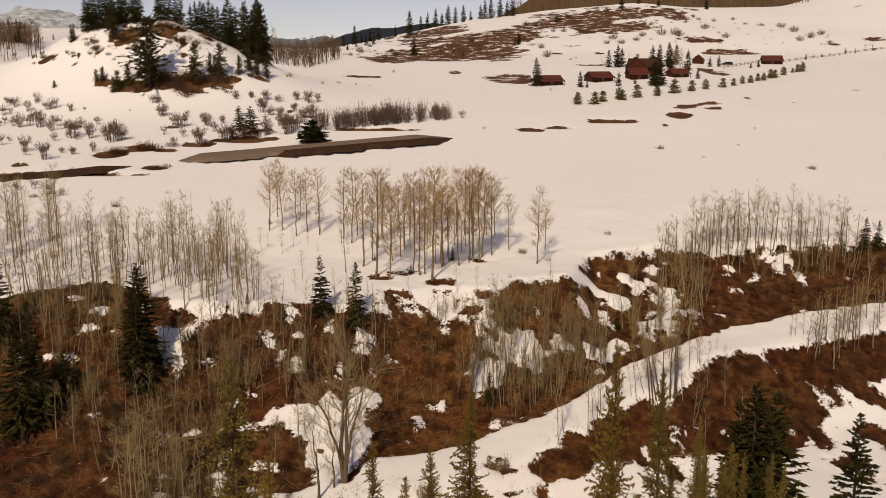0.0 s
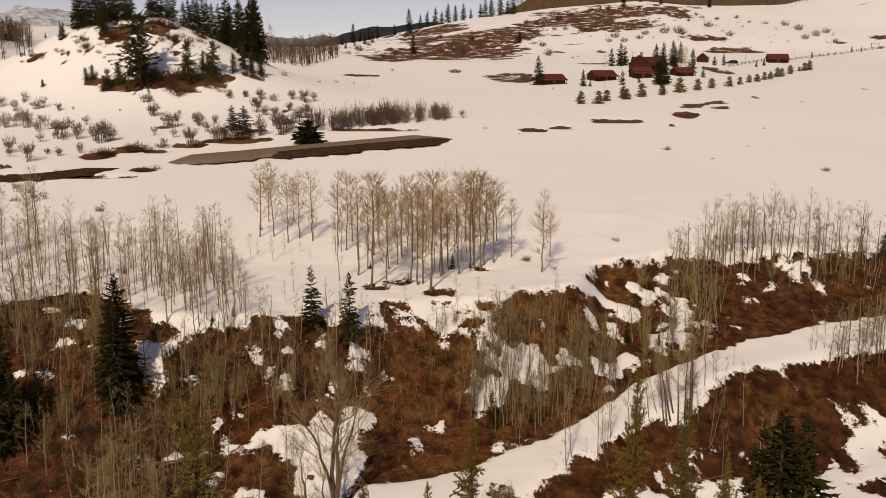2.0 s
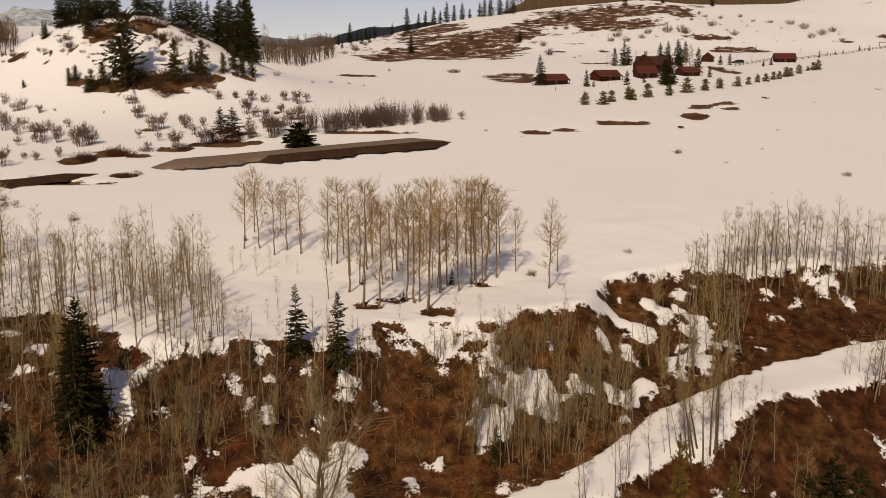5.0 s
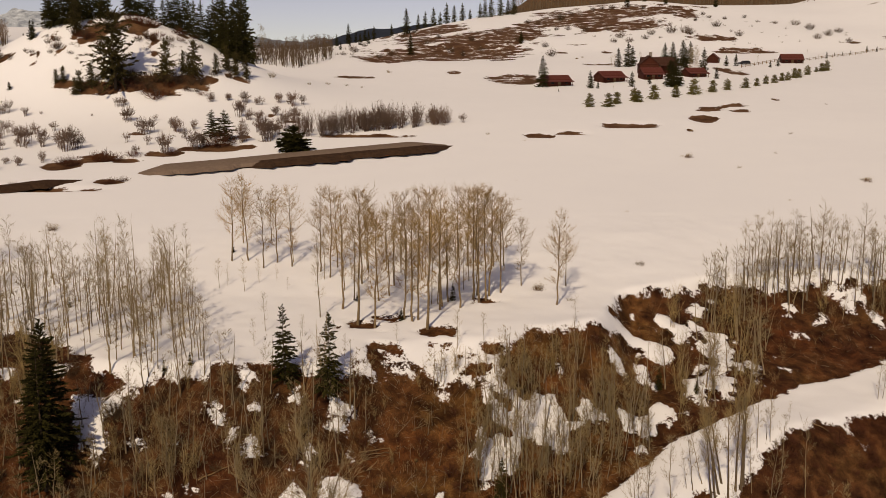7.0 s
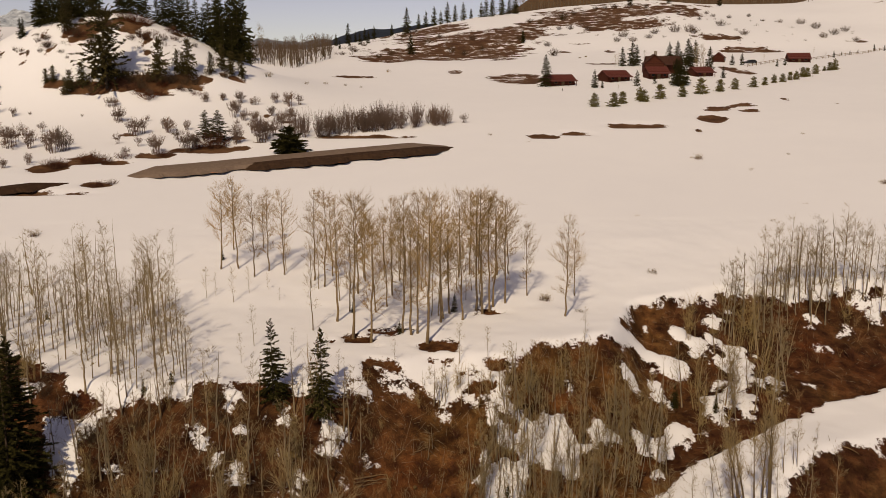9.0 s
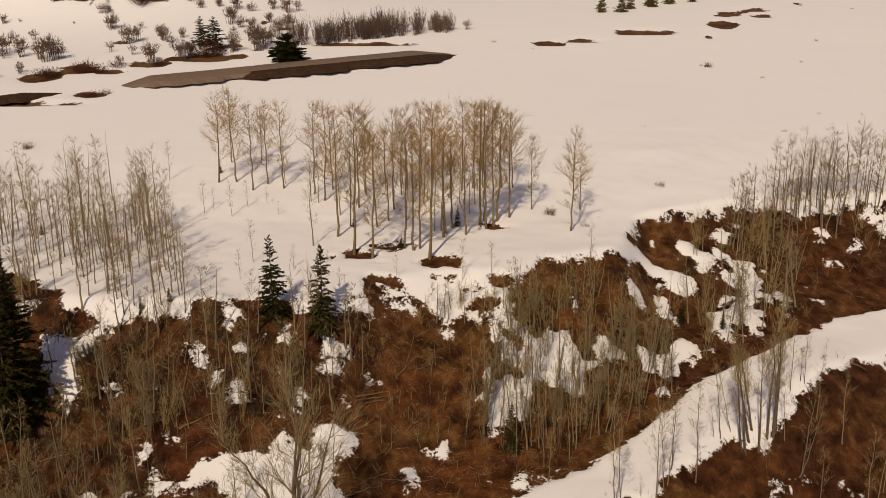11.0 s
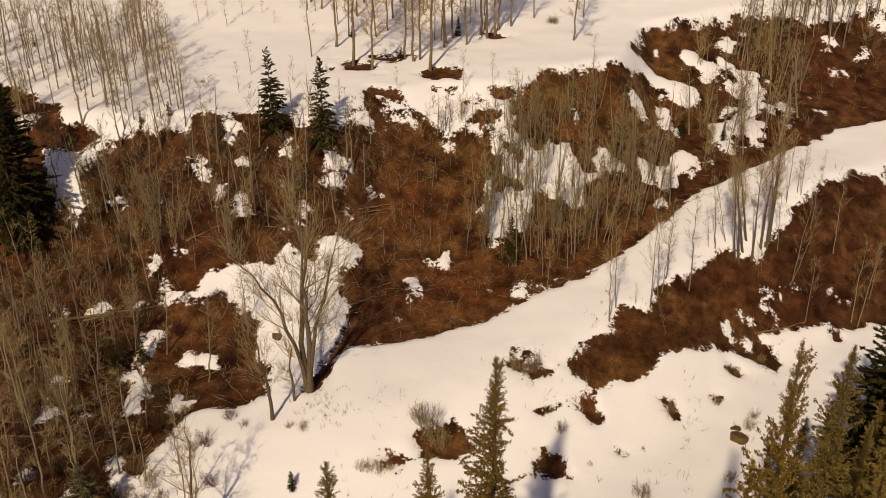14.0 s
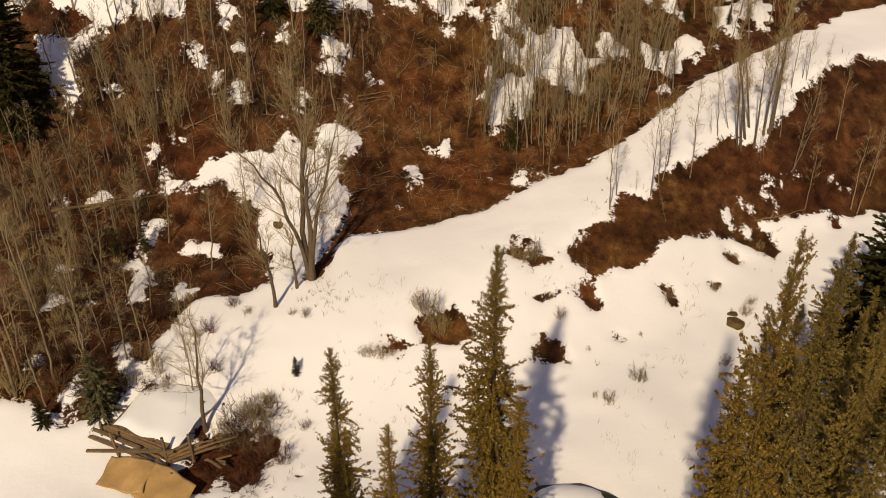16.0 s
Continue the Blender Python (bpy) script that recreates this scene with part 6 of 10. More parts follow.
for x, y, s in (
    (-27.9, 44.4, 1.11), (-25.6, 45.3, 1.00), (-24.2, 47.1, 0.94), (-29.1, 51.6, 1.00),
    (-23.5, 51.4, 0.73), (-30.3, 49.4, 0.94), (-22.7, 44.6, 0.77), (-20.9, 49.0, 0.68),
    (-18.7, 51.2, 0.42), (-27.5, 54.0, 0.55), (-25.8, 43.7, 0.69), (-21.4, 47.1, 0.63),
):
    THIN_ASPENS.put(x, y, s, group="bare trees in the brush", wide=1.2)
for x, y, h, out in (
    (-15.4, 61.2, 6.1, 0.7), (-15.0, 62.6, 3.3, 0.6), (-8.7, 65.5, 4.8, 0.3), (-10.4, 63.7, 5.7, 0.5),
    (-17.5, 56.2, 7.3, 1.3), (-21.1, 58.8, 6.4, 1.5), (-10.9, 53.5, 2.8, -0.2), (-30.1, 60.2, 7.3, 2.0),
    (-30.9, 57.7, 7.3, 2.3), (-25.7, 56.7, 6.8, 1.9), (-23.4, 58.8, 5.0, 1.2), (-26.3, 51.6, 7.6, 1.4),
    (-22.1, 49.0, 6.1, 0.9), (-20.7, 51.3, 6.2, 0.9), (-32.7, 64.9, 5.9, 1.3), (-28.1, 63.9, 5.5, 1.4),
    (-17.5, 47.2, 4.8, 0.4), (-16.6, 44.7, 6.6, 0.5), (-31.0, 51.8, 7.6, 2.3), (-28.4, 47.2, 7.4, 1.6),
    (-25.6, 46.7, 4.3, 0.9), (-22.4, 69.8, 5.3, 1.1), (-19.6, 72.2, 4.7, 0.7), (-25.3, 66.8, 4.9, 1.2),
    (-18.5, 68.2, 4.6, 0.5), (-12.5, 70.7, 4.9, 0.3),
):
    THIN_ASPENS.put(x, y, h / 10, lean=(0, 0.4 * out / h), wide=1.1, group="bare trees in the brush")
for x, y, s in (
    (-45.7, 63.0, 0.86), (-43.5, 64.2, 0.64), (-42.1, 66.7, 0.45),
):
    SPRUCES.put(x, y, s, group="spruces on the slope", wide=1.5)
for x, y, s in (
    (-14.5, 74.9, 0.64), (-10.3, 74.7, 0.66), (26.4, 84.6, 0.17), (1.3, 96.4, 0.20),
    (-27.3, 113.2, 0.13), (5.2, 68.0, 0.35), (-9.6, 96.0, 0.13), (-4.3, 89.3, 0.14),
    (22.7, 85.8, 0.22), (-41.6, 94.2, 0.13), (-25.7, 75.3, 0.13), (-23.4, 75.8, 0.14),
):
    SPRUCES.put(x, y, s, group="spruces on the slope", wide=0.95)
for x, y, s in (
    (-34.0, 68.5, 0.68),
):
    BIG_SPRUCES.put(x, y, s, group="spruces on the slope", wide=1.4)
for x, y, s in (
    (-51.9, 73.4, 0.61), (-45.4, 65.9, 0.62), (-44.5, 63.3, 0.38), (-33.8, 66.8, 0.64),
):
    BIG_SPRUCES.put(x, y, s, group="spruces on the slope")
for x, y, s in (
    (63.4, 106.2, 0.42), (65.4, 106.3, 0.39), (-42.9, 65.8, 0.43), (-41.0, 67.6, 0.27),
    (-48.4, 71.8, 0.29),
):
    SPRUCES.put(x, y, s, group="spruces on the slope")
for x, y, s in (
    (-22.7, 58.0, 0.22),
):
    SPRUCES.put(x, y, s, group="spruces on the slope")
for x, y, s in (
    (-22.0, 43.1, 0.47),
):
    GREY_SPRUCES.put(x, y, s, group="spruces on the slope", wide=1.3)
for x, y, s in (
    (-24.3, 56.8, 0.29), (-10.1, 46.1, 0.15), (-25.4, 42.1, 0.26),
):
    SPRUCES.put(x, y, s, group="spruces on the slope")
for x, y, s in (
    (-1.0, 31.9, 0.86), (-5.1, 29.8, 0.92), (-2.6, 26.5, 0.87), (-5.6, 31.5, 0.61),
):
    FIRS.put(x, y, s, group="tall firs below the slope", wide=0.72)
for x, y, s in (
    (2.0, 33.5, 1.04), (3.1, 31.5, 0.68),
):
    FIRS.put(x, y, s, group="tall firs below the slope", wide=0.85)
for x, y, s in (
    (-8.6, 9.5, 1.35), (11.7, 28.2, 0.98), (11.2, 24.9, 1.38),
):
    FIRS.put(x, y, s, group="tall firs below the slope", wide=0.62)
for x, y, s in (
    (15.5, 30.0, 1.18), (18.3, 28.0, 0.93), (18.6, 31.0, 0.98), (20.6, 36.5, 0.72),
    (22.2, 37.0, 0.68), (22.0, 31.0, 0.84), (25.5, 35.0, 0.74), (25.0, 31.0, 0.80),
):
    DARK_FIRS.put(x, y, s, group="shaded firs below the slope", wide=0.68)
for x, y, s in (
    (-10.8, 12.0, 1.54), (24.0, 40.0, 0.68), (22.5, 44.0, 0.55), (19.0, 40.0, 0.60), (24.5, 43.0, 0.54),
):
    DARK_FIRS.put(x, y, s, group="shaded firs below the slope", wide=1.05)
for x, y, s in (
    (26.8, 47.6, 0.72), (28.6, 43.8, 0.70),
    (33.0, 37.0, 0.87),
    (26.6, 46.6, 0.50), (29.0, 40.0, 0.40),
    (27.0, 40.0, 0.60), (31.0, 47.0, 0.36),
):
    BIG_SPRUCES.put(x, y, s, group="tall firs below the slope", wide=1.1)
for x, y, s in (
    (27.6, 45.4, 0.84), (29.8, 46.2, 0.78),
):
    BIG_SPRUCES.put(x, y, s, group="tall firs below the slope", wide=1.5)
for x, y, s in (
    (-48.1, 191.6, 0.44), (-44.8, 188.5, 0.48),
):
    FAR_SPRUCES.put(x, y, s, group="spruces in the valley", wide=1.75)
for x, y, s in (
    (-29.0, 177.8, 0.88),
):
    ROUND_SPRUCES.put(x, y, s, group="spruces in the valley", wide=1.25)
for x, y, s in (
    (-97.9, 238.7, 0.72), (-95.6, 238.2, 0.75), (-93.4, 238.4, 0.76), (-102.3, 235.6, 0.36),
    (-90.6, 239.4, 0.70), (-87.2, 240.2, 0.68), (-85.3, 240.8, 0.60), (-80.0, 247.0, 0.61),
    (-77.5, 249.5, 0.62), (-72.5, 246.1, 0.54), (-70.0, 247.6, 0.72), (-67.9, 249.4, 0.80),
    (-65.5, 249.9, 0.73), (-63.9, 251.0, 0.79), (-62.4, 253.4, 0.76), (-155.5, 670.8, 2.73),
    (-58.4, 251.1, 1.08), (-56.5, 253.9, 1.00), (-54.7, 254.6, 1.32), (-80.8, 391.1, 2.03),
    (-100.0, 238.8, 0.71), (-98.7, 238.6, 0.74), (-92.4, 238.4, 0.70), (-89.5, 239.2, 0.65),
    (-86.2, 240.3, 0.63), (-81.2, 244.0, 0.61), (-80.6, 245.2, 0.59), (-75.7, 248.1, 0.61),
    (-53.8, 246.6, 0.75), (-75.0, 375.5, 0.78), (-55.9, 246.3, 0.77), (-96.9, 238.5, 0.66),
):
    FAR_SPRUCES.put(x, y, s, group="spruces on the knoll", wide=0.95)
for x, y, s in (
    (-94.5, 238.3, 0.71), (-91.7, 238.5, 0.69), (-88.9, 239.5, 0.66), (-79.0, 248.5, 0.60),
    (-71.1, 246.3, 0.63), (-69.1, 248.5, 0.68), (-66.7, 249.3, 0.74), (-61.2, 253.6, 0.91),
    (-57.1, 248.3, 1.14), (-54.7, 249.4, 1.18), (-53.4, 251.8, 1.26),
):
    FAR_SPRUCES.put(x, y, s, group="spruces on the knoll", wide=0.95)
for x, y, s in (
    (-91.1, 234.4, 0.79), (-91.3, 220.0, 0.32), (-89.6, 220.1, 0.37),
    (-84.9, 217.4, 0.48), (-82.5, 218.8, 0.55), (-85.4, 215.9, 0.42), (-102.1, 218.9, 0.21),
):
    PINES.put(x, y, s, group="pines on the knoll", wide=0.95)
for x, y, s in (
    (-66.1, 223.3, 0.76), (-60.3, 227.6, 0.68), (-63.1, 227.9, 0.41), (-56.1, 232.0, 0.38),
    (-54.2, 235.7, 0.48), (-51.9, 235.3, 0.44), (-49.3, 235.8, 0.44),
    (-82.6, 234.3, 0.20), (-61.7, 227.4, 0.42), (-45.0, 244.8, 0.08),
):
    PINES.put(x, y, s * 1.35, group="pines on the knoll", wide=0.8)
for x, y, s in (
    (-77.0, 219.0, 1.75),
):
    PINES.put(x, y, s, group="pines on the knoll", wide=1.2)
for x, y, s in (
    (-79.2, 427.7, 1.40),
):
    LEANERS.put(x, y, s, group="dead trees on the knoll")
for x, y, s in (
    (-52.9, 482.5, 0.46), (-50.3, 410.7, 0.31), (-58.9, 452.0, 0.32), (-54.3, 366.7, 0.23),
    (-49.0, 505.1, 0.78), (-45.8, 512.9, 0.44), (-42.8, 535.8, 0.53), (-39.0, 554.8, 0.57),
):
    FAR_SPRUCES.put(x, y, s, group="spruces along the ridge")
for x, y, s in (
    (30.6, 282.5, 0.69), (66.0, 352.1, 0.52), (69.5, 352.0, 0.68), (71.7, 354.8, 0.57),
    (87.0, 368.9, 0.59), (88.8, 363.5, 0.64), (90.7, 355.3, 0.73), (96.5, 367.2, 0.65),
    (93.7, 336.6, 0.60), (108.4, 359.3, 0.32), (112.1, 359.6, 0.36), (88.7, 302.3, 0.30),
    (44.5, 278.9, 0.41), (46.6, 278.0, 0.19), (57.5, 282.3, 0.36), (64.0, 287.7, 0.23),
    (34.0, 270.1, 0.09), (127.8, 358.3, 0.25), (123.1, 353.2, 0.20), (89.2, 345.2, 0.62),
):
    FAR_SPRUCES.put(x, y, s, group="spruces round the cabins", wide=1.15)
for x, y, s in (
    (69.9, 280.9, 0.74), (69.4, 284.0, 0.59), (71.8, 283.8, 0.57), (69.1, 279.5, 0.49),
):
    FAR_SPRUCES.put(x, y, s, group="spruces round the cabins", wide=1.35)
for x, y, s in (
    (89.7, 341.1, 0.84), (89.5, 338.3, 0.90), (91.7, 341.5, 0.87), (91.5, 338.7, 0.82),
    (64.6, 352.1, 0.52), (62.9, 349.5, 0.48),
):
    THIN_ASPENS.put(x, y, s, group="bare trees round the cabins", wide=1.3)
for x, y, s in (
    (37.6, 234.6, 0.36), (42.4, 234.6, 0.37), (45.5, 240.0, 0.33), (51.3, 247.0, 0.36),
    (51.7, 243.9, 0.33), (57.2, 250.0, 0.40), (64.1, 254.2, 0.35), (70.7, 260.6, 0.45),
    (77.4, 265.8, 0.36), (83.2, 271.3, 0.34), (90.1, 276.3, 0.33), (95.0, 281.3, 0.26),
    (99.8, 287.5, 0.28), (103.3, 290.1, 0.28), (107.8, 296.7, 0.28), (110.6, 299.0, 0.29),
    (116.3, 309.0, 0.35), (118.8, 311.5, 0.31), (125.6, 322.5, 0.34), (132.5, 332.6, 0.20),
    (135.0, 334.4, 0.31), (137.6, 336.3, 0.39),
):
    YOUNG_PINES.put(x, y, s, group="planted row of young pines", wide=1.15)
for x, y, s in (
    (73.9, 351.9, 0.62), (90.8, 341.3, 0.79), (92.3, 338.9, 0.75), (125.8, 376.3, 0.33),
    (161.4, 418.8, 0.31), (154.2, 387.1, 0.28), (50.1, 271.7, 0.20),
):
    THIN_ASPENS.put(x, y, s, group="bare trees round the cabins")
for x, y, s in (
    (38.3, 457.8, 0.38), (160.2, 394.0, 0.23), (168.8, 407.3, 0.14), (173.9, 411.2, 0.16),
    (181.1, 420.1, 0.14), (191.6, 427.9, 0.23), (196.0, 427.7, 0.20),
):
    FAR_SPRUCES.put(x, y, s, group="spruces round the cabins")
for x, y, s in (
    (-20.7, 567.9, 1.07), (-13.9, 430.4, 0.68), (-29.3, 565.7, 0.51), (-40.4, 476.0, 0.45),
    (-36.6, 480.7, 0.46), (-14.3, 594.5, 0.68), (-10.6, 638.2, 0.81), (-5.1, 636.7, 0.92),
    (-0.8, 624.4, 0.66), (3.4, 622.0, 0.97), (8.6, 641.5, 0.81), (13.8, 632.4, 0.85),
    (19.1, 640.5, 0.51), (25.2, 626.1, 0.71), (27.3, 604.0, 0.89), (31.3, 603.4, 0.99),
    (37.3, 605.6, 1.02), (42.3, 613.9, 0.73), (45.2, 602.8, 0.92), (-45.0, 468.1, 0.31),
    (-48.1, 453.9, 0.32), (67.1, 543.5, 0.32), (37.9, 453.1, 0.43), (114.7, 595.2, 0.63),
    (129.4, 614.8, 0.52), (137.8, 592.9, 0.55), (168.1, 591.1, 0.65),
):
    FAR_SPRUCES.put(x, y, s, group="spruces along the ridge")
STAND_36 = [
    (114.7, 675.4, 1.00), (132.3, 709.7, 0.89), (221.0, 698.1, 0.85), (109.8, 697.3, 1.03),
    (178.4, 708.9, 0.83), (88.3, 719.2, 0.90), (180.0, 662.6, 0.81), (222.7, 700.4, 0.90),
    (69.9, 701.5, 0.89), (211.7, 659.7, 1.24), (79.2, 666.7, 0.86), (182.2, 702.7, 0.81),
    (165.2, 714.5, 0.95), (203.1, 697.1, 0.90), (238.7, 704.1, 0.98), (94.1, 649.3, 1.18),
    (170.8, 681.6, 0.96), (52.0, 654.5, 0.78), (239.0, 714.9, 0.96), (182.2, 687.4, 1.24),
    (257.5, 650.6, 1.22), (180.5, 668.7, 1.14), (58.1, 704.9, 1.19), (68.1, 661.4, 1.24),
    (250.0, 689.4, 1.23), (67.6, 673.0, 1.18), (60.5, 666.4, 0.82), (175.0, 719.0, 1.00),
    (225.6, 645.2, 0.96), (254.8, 717.1, 0.87), (84.2, 661.5, 1.22), (75.4, 660.9, 0.91),
]
STAND_37 = [
    (145.0, 702.6, 1.01), (218.4, 678.2, 1.16), (124.8, 688.2, 0.94), (137.5, 654.4, 1.18),
    (124.0, 715.2, 1.08), (72.5, 711.5, 1.17), (176.4, 661.4, 1.17), (110.9, 712.6, 1.19),
    (65.9, 667.3, 1.24), (219.9, 658.7, 0.96), (240.6, 641.2, 0.82), (200.3, 671.0, 1.07),
    (138.0, 680.0, 1.08), (205.8, 649.1, 1.04), (257.0, 716.7, 0.79), (161.2, 656.1, 1.25),
    (106.2, 712.4, 0.95), (245.1, 646.7, 1.01), (176.7, 673.1, 0.90), (224.7, 647.5, 1.17),
    (237.7, 705.9, 1.07), (136.9, 677.7, 0.87), (106.0, 681.9, 0.78), (50.1, 693.5, 1.23),
    (200.0, 646.7, 0.81), (63.1, 687.4, 1.13), (147.1, 644.0, 1.22), (215.4, 654.0, 1.18),
    (245.8, 663.9, 1.03), (51.3, 668.0, 0.85), (248.8, 698.5, 0.88), (207.2, 649.9, 0.78),
]
STAND_38 = [
    (137.6, 706.0, 1.21), (113.7, 662.7, 0.97), (132.9, 695.5, 0.99), (101.7, 662.2, 1.03),
    (66.0, 654.0, 0.84), (91.8, 643.3, 1.01), (183.2, 663.5, 1.22), (114.2, 679.8, 1.07),
    (185.2, 714.7, 0.77), (67.5, 645.5, 0.80), (128.8, 683.7, 1.13), (232.0, 687.4, 1.02),
    (144.9, 657.1, 0.86), (125.5, 649.5, 1.06), (102.3, 717.2, 0.92), (210.7, 661.0, 0.86),
    (142.8, 682.9, 1.23), (86.1, 642.1, 0.79), (231.6, 645.5, 1.22), (88.6, 712.9, 0.92),
    (242.5, 676.5, 0.93), (52.2, 671.9, 0.98), (247.6, 681.4, 1.17), (145.2, 690.1, 1.05),
    (76.0, 687.1, 1.11), (138.3, 654.6, 0.83), (139.0, 716.4, 0.98), (100.8, 678.8, 1.12),
    (230.4, 649.9, 0.98), (61.0, 664.8, 0.98), (89.1, 650.4, 1.15), (95.4, 700.6, 0.82),
]
STAND_39 = [
    (85.0, 655.4, 1.16), (68.9, 657.1, 1.06), (143.9, 710.6, 0.90), (59.9, 696.5, 0.95),
    (161.6, 655.2, 1.22), (215.3, 659.8, 0.93), (76.3, 717.9, 0.82), (135.8, 656.7, 0.99),
    (178.6, 660.5, 1.04), (191.8, 658.6, 1.24), (131.4, 685.3, 1.23), (115.3, 640.2, 0.87),
    (70.9, 647.0, 1.20), (186.3, 653.7, 0.94), (129.0, 649.2, 0.88), (53.9, 714.1, 0.98),
    (161.6, 706.6, 1.03), (150.0, 697.7, 1.01), (119.8, 700.9, 0.80), (173.0, 652.9, 1.01),
    (88.1, 681.9, 0.92), (195.5, 665.6, 0.80), (177.9, 672.7, 1.11), (185.1, 641.3, 1.04),
    (54.0, 712.7, 1.04), (172.7, 668.9, 0.78), (114.8, 663.7, 0.84), (256.9, 660.6, 1.00),
    (100.2, 707.5, 0.80), (256.3, 653.2, 0.88), (143.8, 665.0, 0.79), (217.9, 644.3, 0.89),
]
STAND_40 = [
    (52.8, 644.0, 0.94), (169.0, 640.2, 0.97), (123.9, 718.1, 1.24), (176.0, 696.9, 0.77),
    (164.7, 711.9, 1.18), (201.0, 701.2, 1.22), (175.7, 653.9, 1.09), (101.3, 711.2, 0.85),
    (232.7, 692.3, 1.08), (95.3, 677.4, 1.01), (259.7, 695.9, 1.12), (260.1, 674.6, 1.06),
    (167.4, 674.5, 0.91), (124.7, 646.9, 1.22), (103.2, 707.6, 0.92), (119.3, 643.2, 1.00),
    (94.5, 669.6, 1.13), (248.9, 644.8, 1.11), (239.2, 708.1, 1.16), (214.6, 679.7, 0.77),
    (92.3, 703.9, 0.95), (150.7, 695.6, 0.95), (106.0, 663.0, 1.21), (146.8, 699.7, 1.09),
    (123.6, 672.2, 1.00), (159.9, 687.5, 0.86), (143.6, 699.6, 0.89), (141.7, 701.6, 1.08),
    (173.0, 647.7, 1.09), (208.0, 649.3, 0.84), (239.7, 676.8, 1.15), (63.5, 711.6, 1.05),
]
STAND_41 = [
    (97.9, 695.3, 1.01), (99.2, 719.3, 0.77), (119.2, 707.6, 1.19), (88.1, 716.5, 0.80),
    (125.0, 703.5, 0.82), (123.6, 672.3, 1.00), (129.8, 660.3, 0.98), (145.5, 691.8, 0.81),
    (57.9, 701.8, 1.07), (200.1, 691.5, 0.78), (79.5, 713.5, 1.01), (124.9, 700.2, 0.86),
    (255.2, 695.8, 0.87), (210.0, 680.8, 0.89), (79.4, 653.0, 1.01), (141.1, 713.3, 0.92),
    (172.5, 708.3, 1.13), (188.8, 710.5, 1.08), (226.0, 693.9, 0.85), (178.9, 699.5, 1.10),
    (140.7, 642.1, 1.04), (222.5, 710.8, 1.05), (153.7, 657.6, 0.85), (222.6, 642.2, 0.97),
    (111.0, 672.2, 1.25), (64.1, 698.8, 1.11), (62.0, 656.0, 0.89), (86.7, 670.9, 1.15),
    (258.2, 685.2, 0.97), (175.8, 664.7, 1.03), (114.5, 679.7, 0.97), (167.7, 685.4, 1.05),
]
STAND_42 = [
    (137.0, 668.3, 0.95), (161.3, 644.0, 1.07), (187.5, 657.1, 1.20), (191.7, 707.4, 0.96),
    (252.5, 660.3, 1.02), (163.3, 664.2, 0.99), (251.5, 641.5, 1.12), (83.0, 683.1, 1.10),
    (159.5, 706.3, 1.15), (55.2, 659.1, 1.12), (199.5, 680.9, 0.77), (88.3, 665.5, 1.01),
    (204.2, 660.1, 1.07), (186.3, 669.8, 1.18), (98.3, 701.9, 0.87), (211.7, 676.0, 0.91),
    (226.7, 670.1, 1.14), (155.1, 645.2, 0.90), (96.9, 650.7, 0.76), (173.8, 680.0, 1.09),
    (126.9, 642.4, 1.18), (208.6, 707.1, 0.97), (104.6, 714.6, 0.79), (166.2, 649.4, 0.90),
    (248.2, 710.6, 1.00), (67.0, 681.0, 1.20), (231.7, 645.0, 0.88), (153.5, 644.4, 0.94),
    (170.0, 661.1, 1.13), (251.5, 661.3, 1.01), (201.8, 653.1, 1.01), (171.0, 706.8, 1.04),
]
STAND_43 = [
    (237.3, 697.3, 0.82), (210.8, 679.5, 1.03), (152.8, 686.4, 0.96), (139.9, 709.0, 0.85),
    (127.8, 669.5, 0.75), (69.4, 677.3, 1.24), (169.4, 659.7, 0.77), (110.0, 715.9, 0.90),
    (229.0, 688.5, 0.80), (242.9, 675.6, 0.77), (238.1, 689.4, 0.80), (135.6, 674.1, 0.86),
    (181.8, 708.3, 1.08), (91.2, 718.2, 1.06), (83.2, 707.9, 1.22), (225.9, 718.7, 1.02),
]
stand(FAR_ASPENS, STAND_36 + STAND_37 + STAND_38 + STAND_39 + STAND_40 + STAND_41 + STAND_42 + STAND_43, "aspen_stand", "brown leafless aspens along the ridge", 1.20)
STAND_44 = [
    (-79.6, 422.3, 0.54), (-79.4, 437.4, 0.63), (-71.4, 386.2, 0.47), (-59.0, 403.9, 0.58),
    (-51.1, 435.4, 0.58), (-57.6, 446.1, 0.60), (-63.7, 472.5, 0.61), (-65.7, 388.8, 0.60),
    (-75.9, 427.4, 0.43), (-57.6, 418.5, 0.57), (-52.3, 437.4, 0.60), (-49.2, 425.3, 0.69),
    (-71.0, 435.8, 0.48), (-64.7, 382.2, 0.48), (-55.5, 368.4, 0.56), (-82.7, 448.2, 0.63),
    (-57.7, 413.1, 0.43), (-54.3, 358.1, 0.55), (-60.7, 399.9, 0.55), (-58.8, 358.9, 0.45),
    (-48.2, 396.8, 0.55), (-82.7, 435.4, 0.58), (-65.5, 388.7, 0.42), (-80.7, 417.9, 0.51),
    (-63.6, 389.9, 0.58), (-73.9, 377.6, 0.69), (-52.9, 412.7, 0.64), (-72.0, 376.8, 0.57),
    (-60.7, 424.0, 0.50), (-72.9, 408.8, 0.55), (-62.4, 411.0, 0.63), (-75.8, 422.2, 0.49),
]
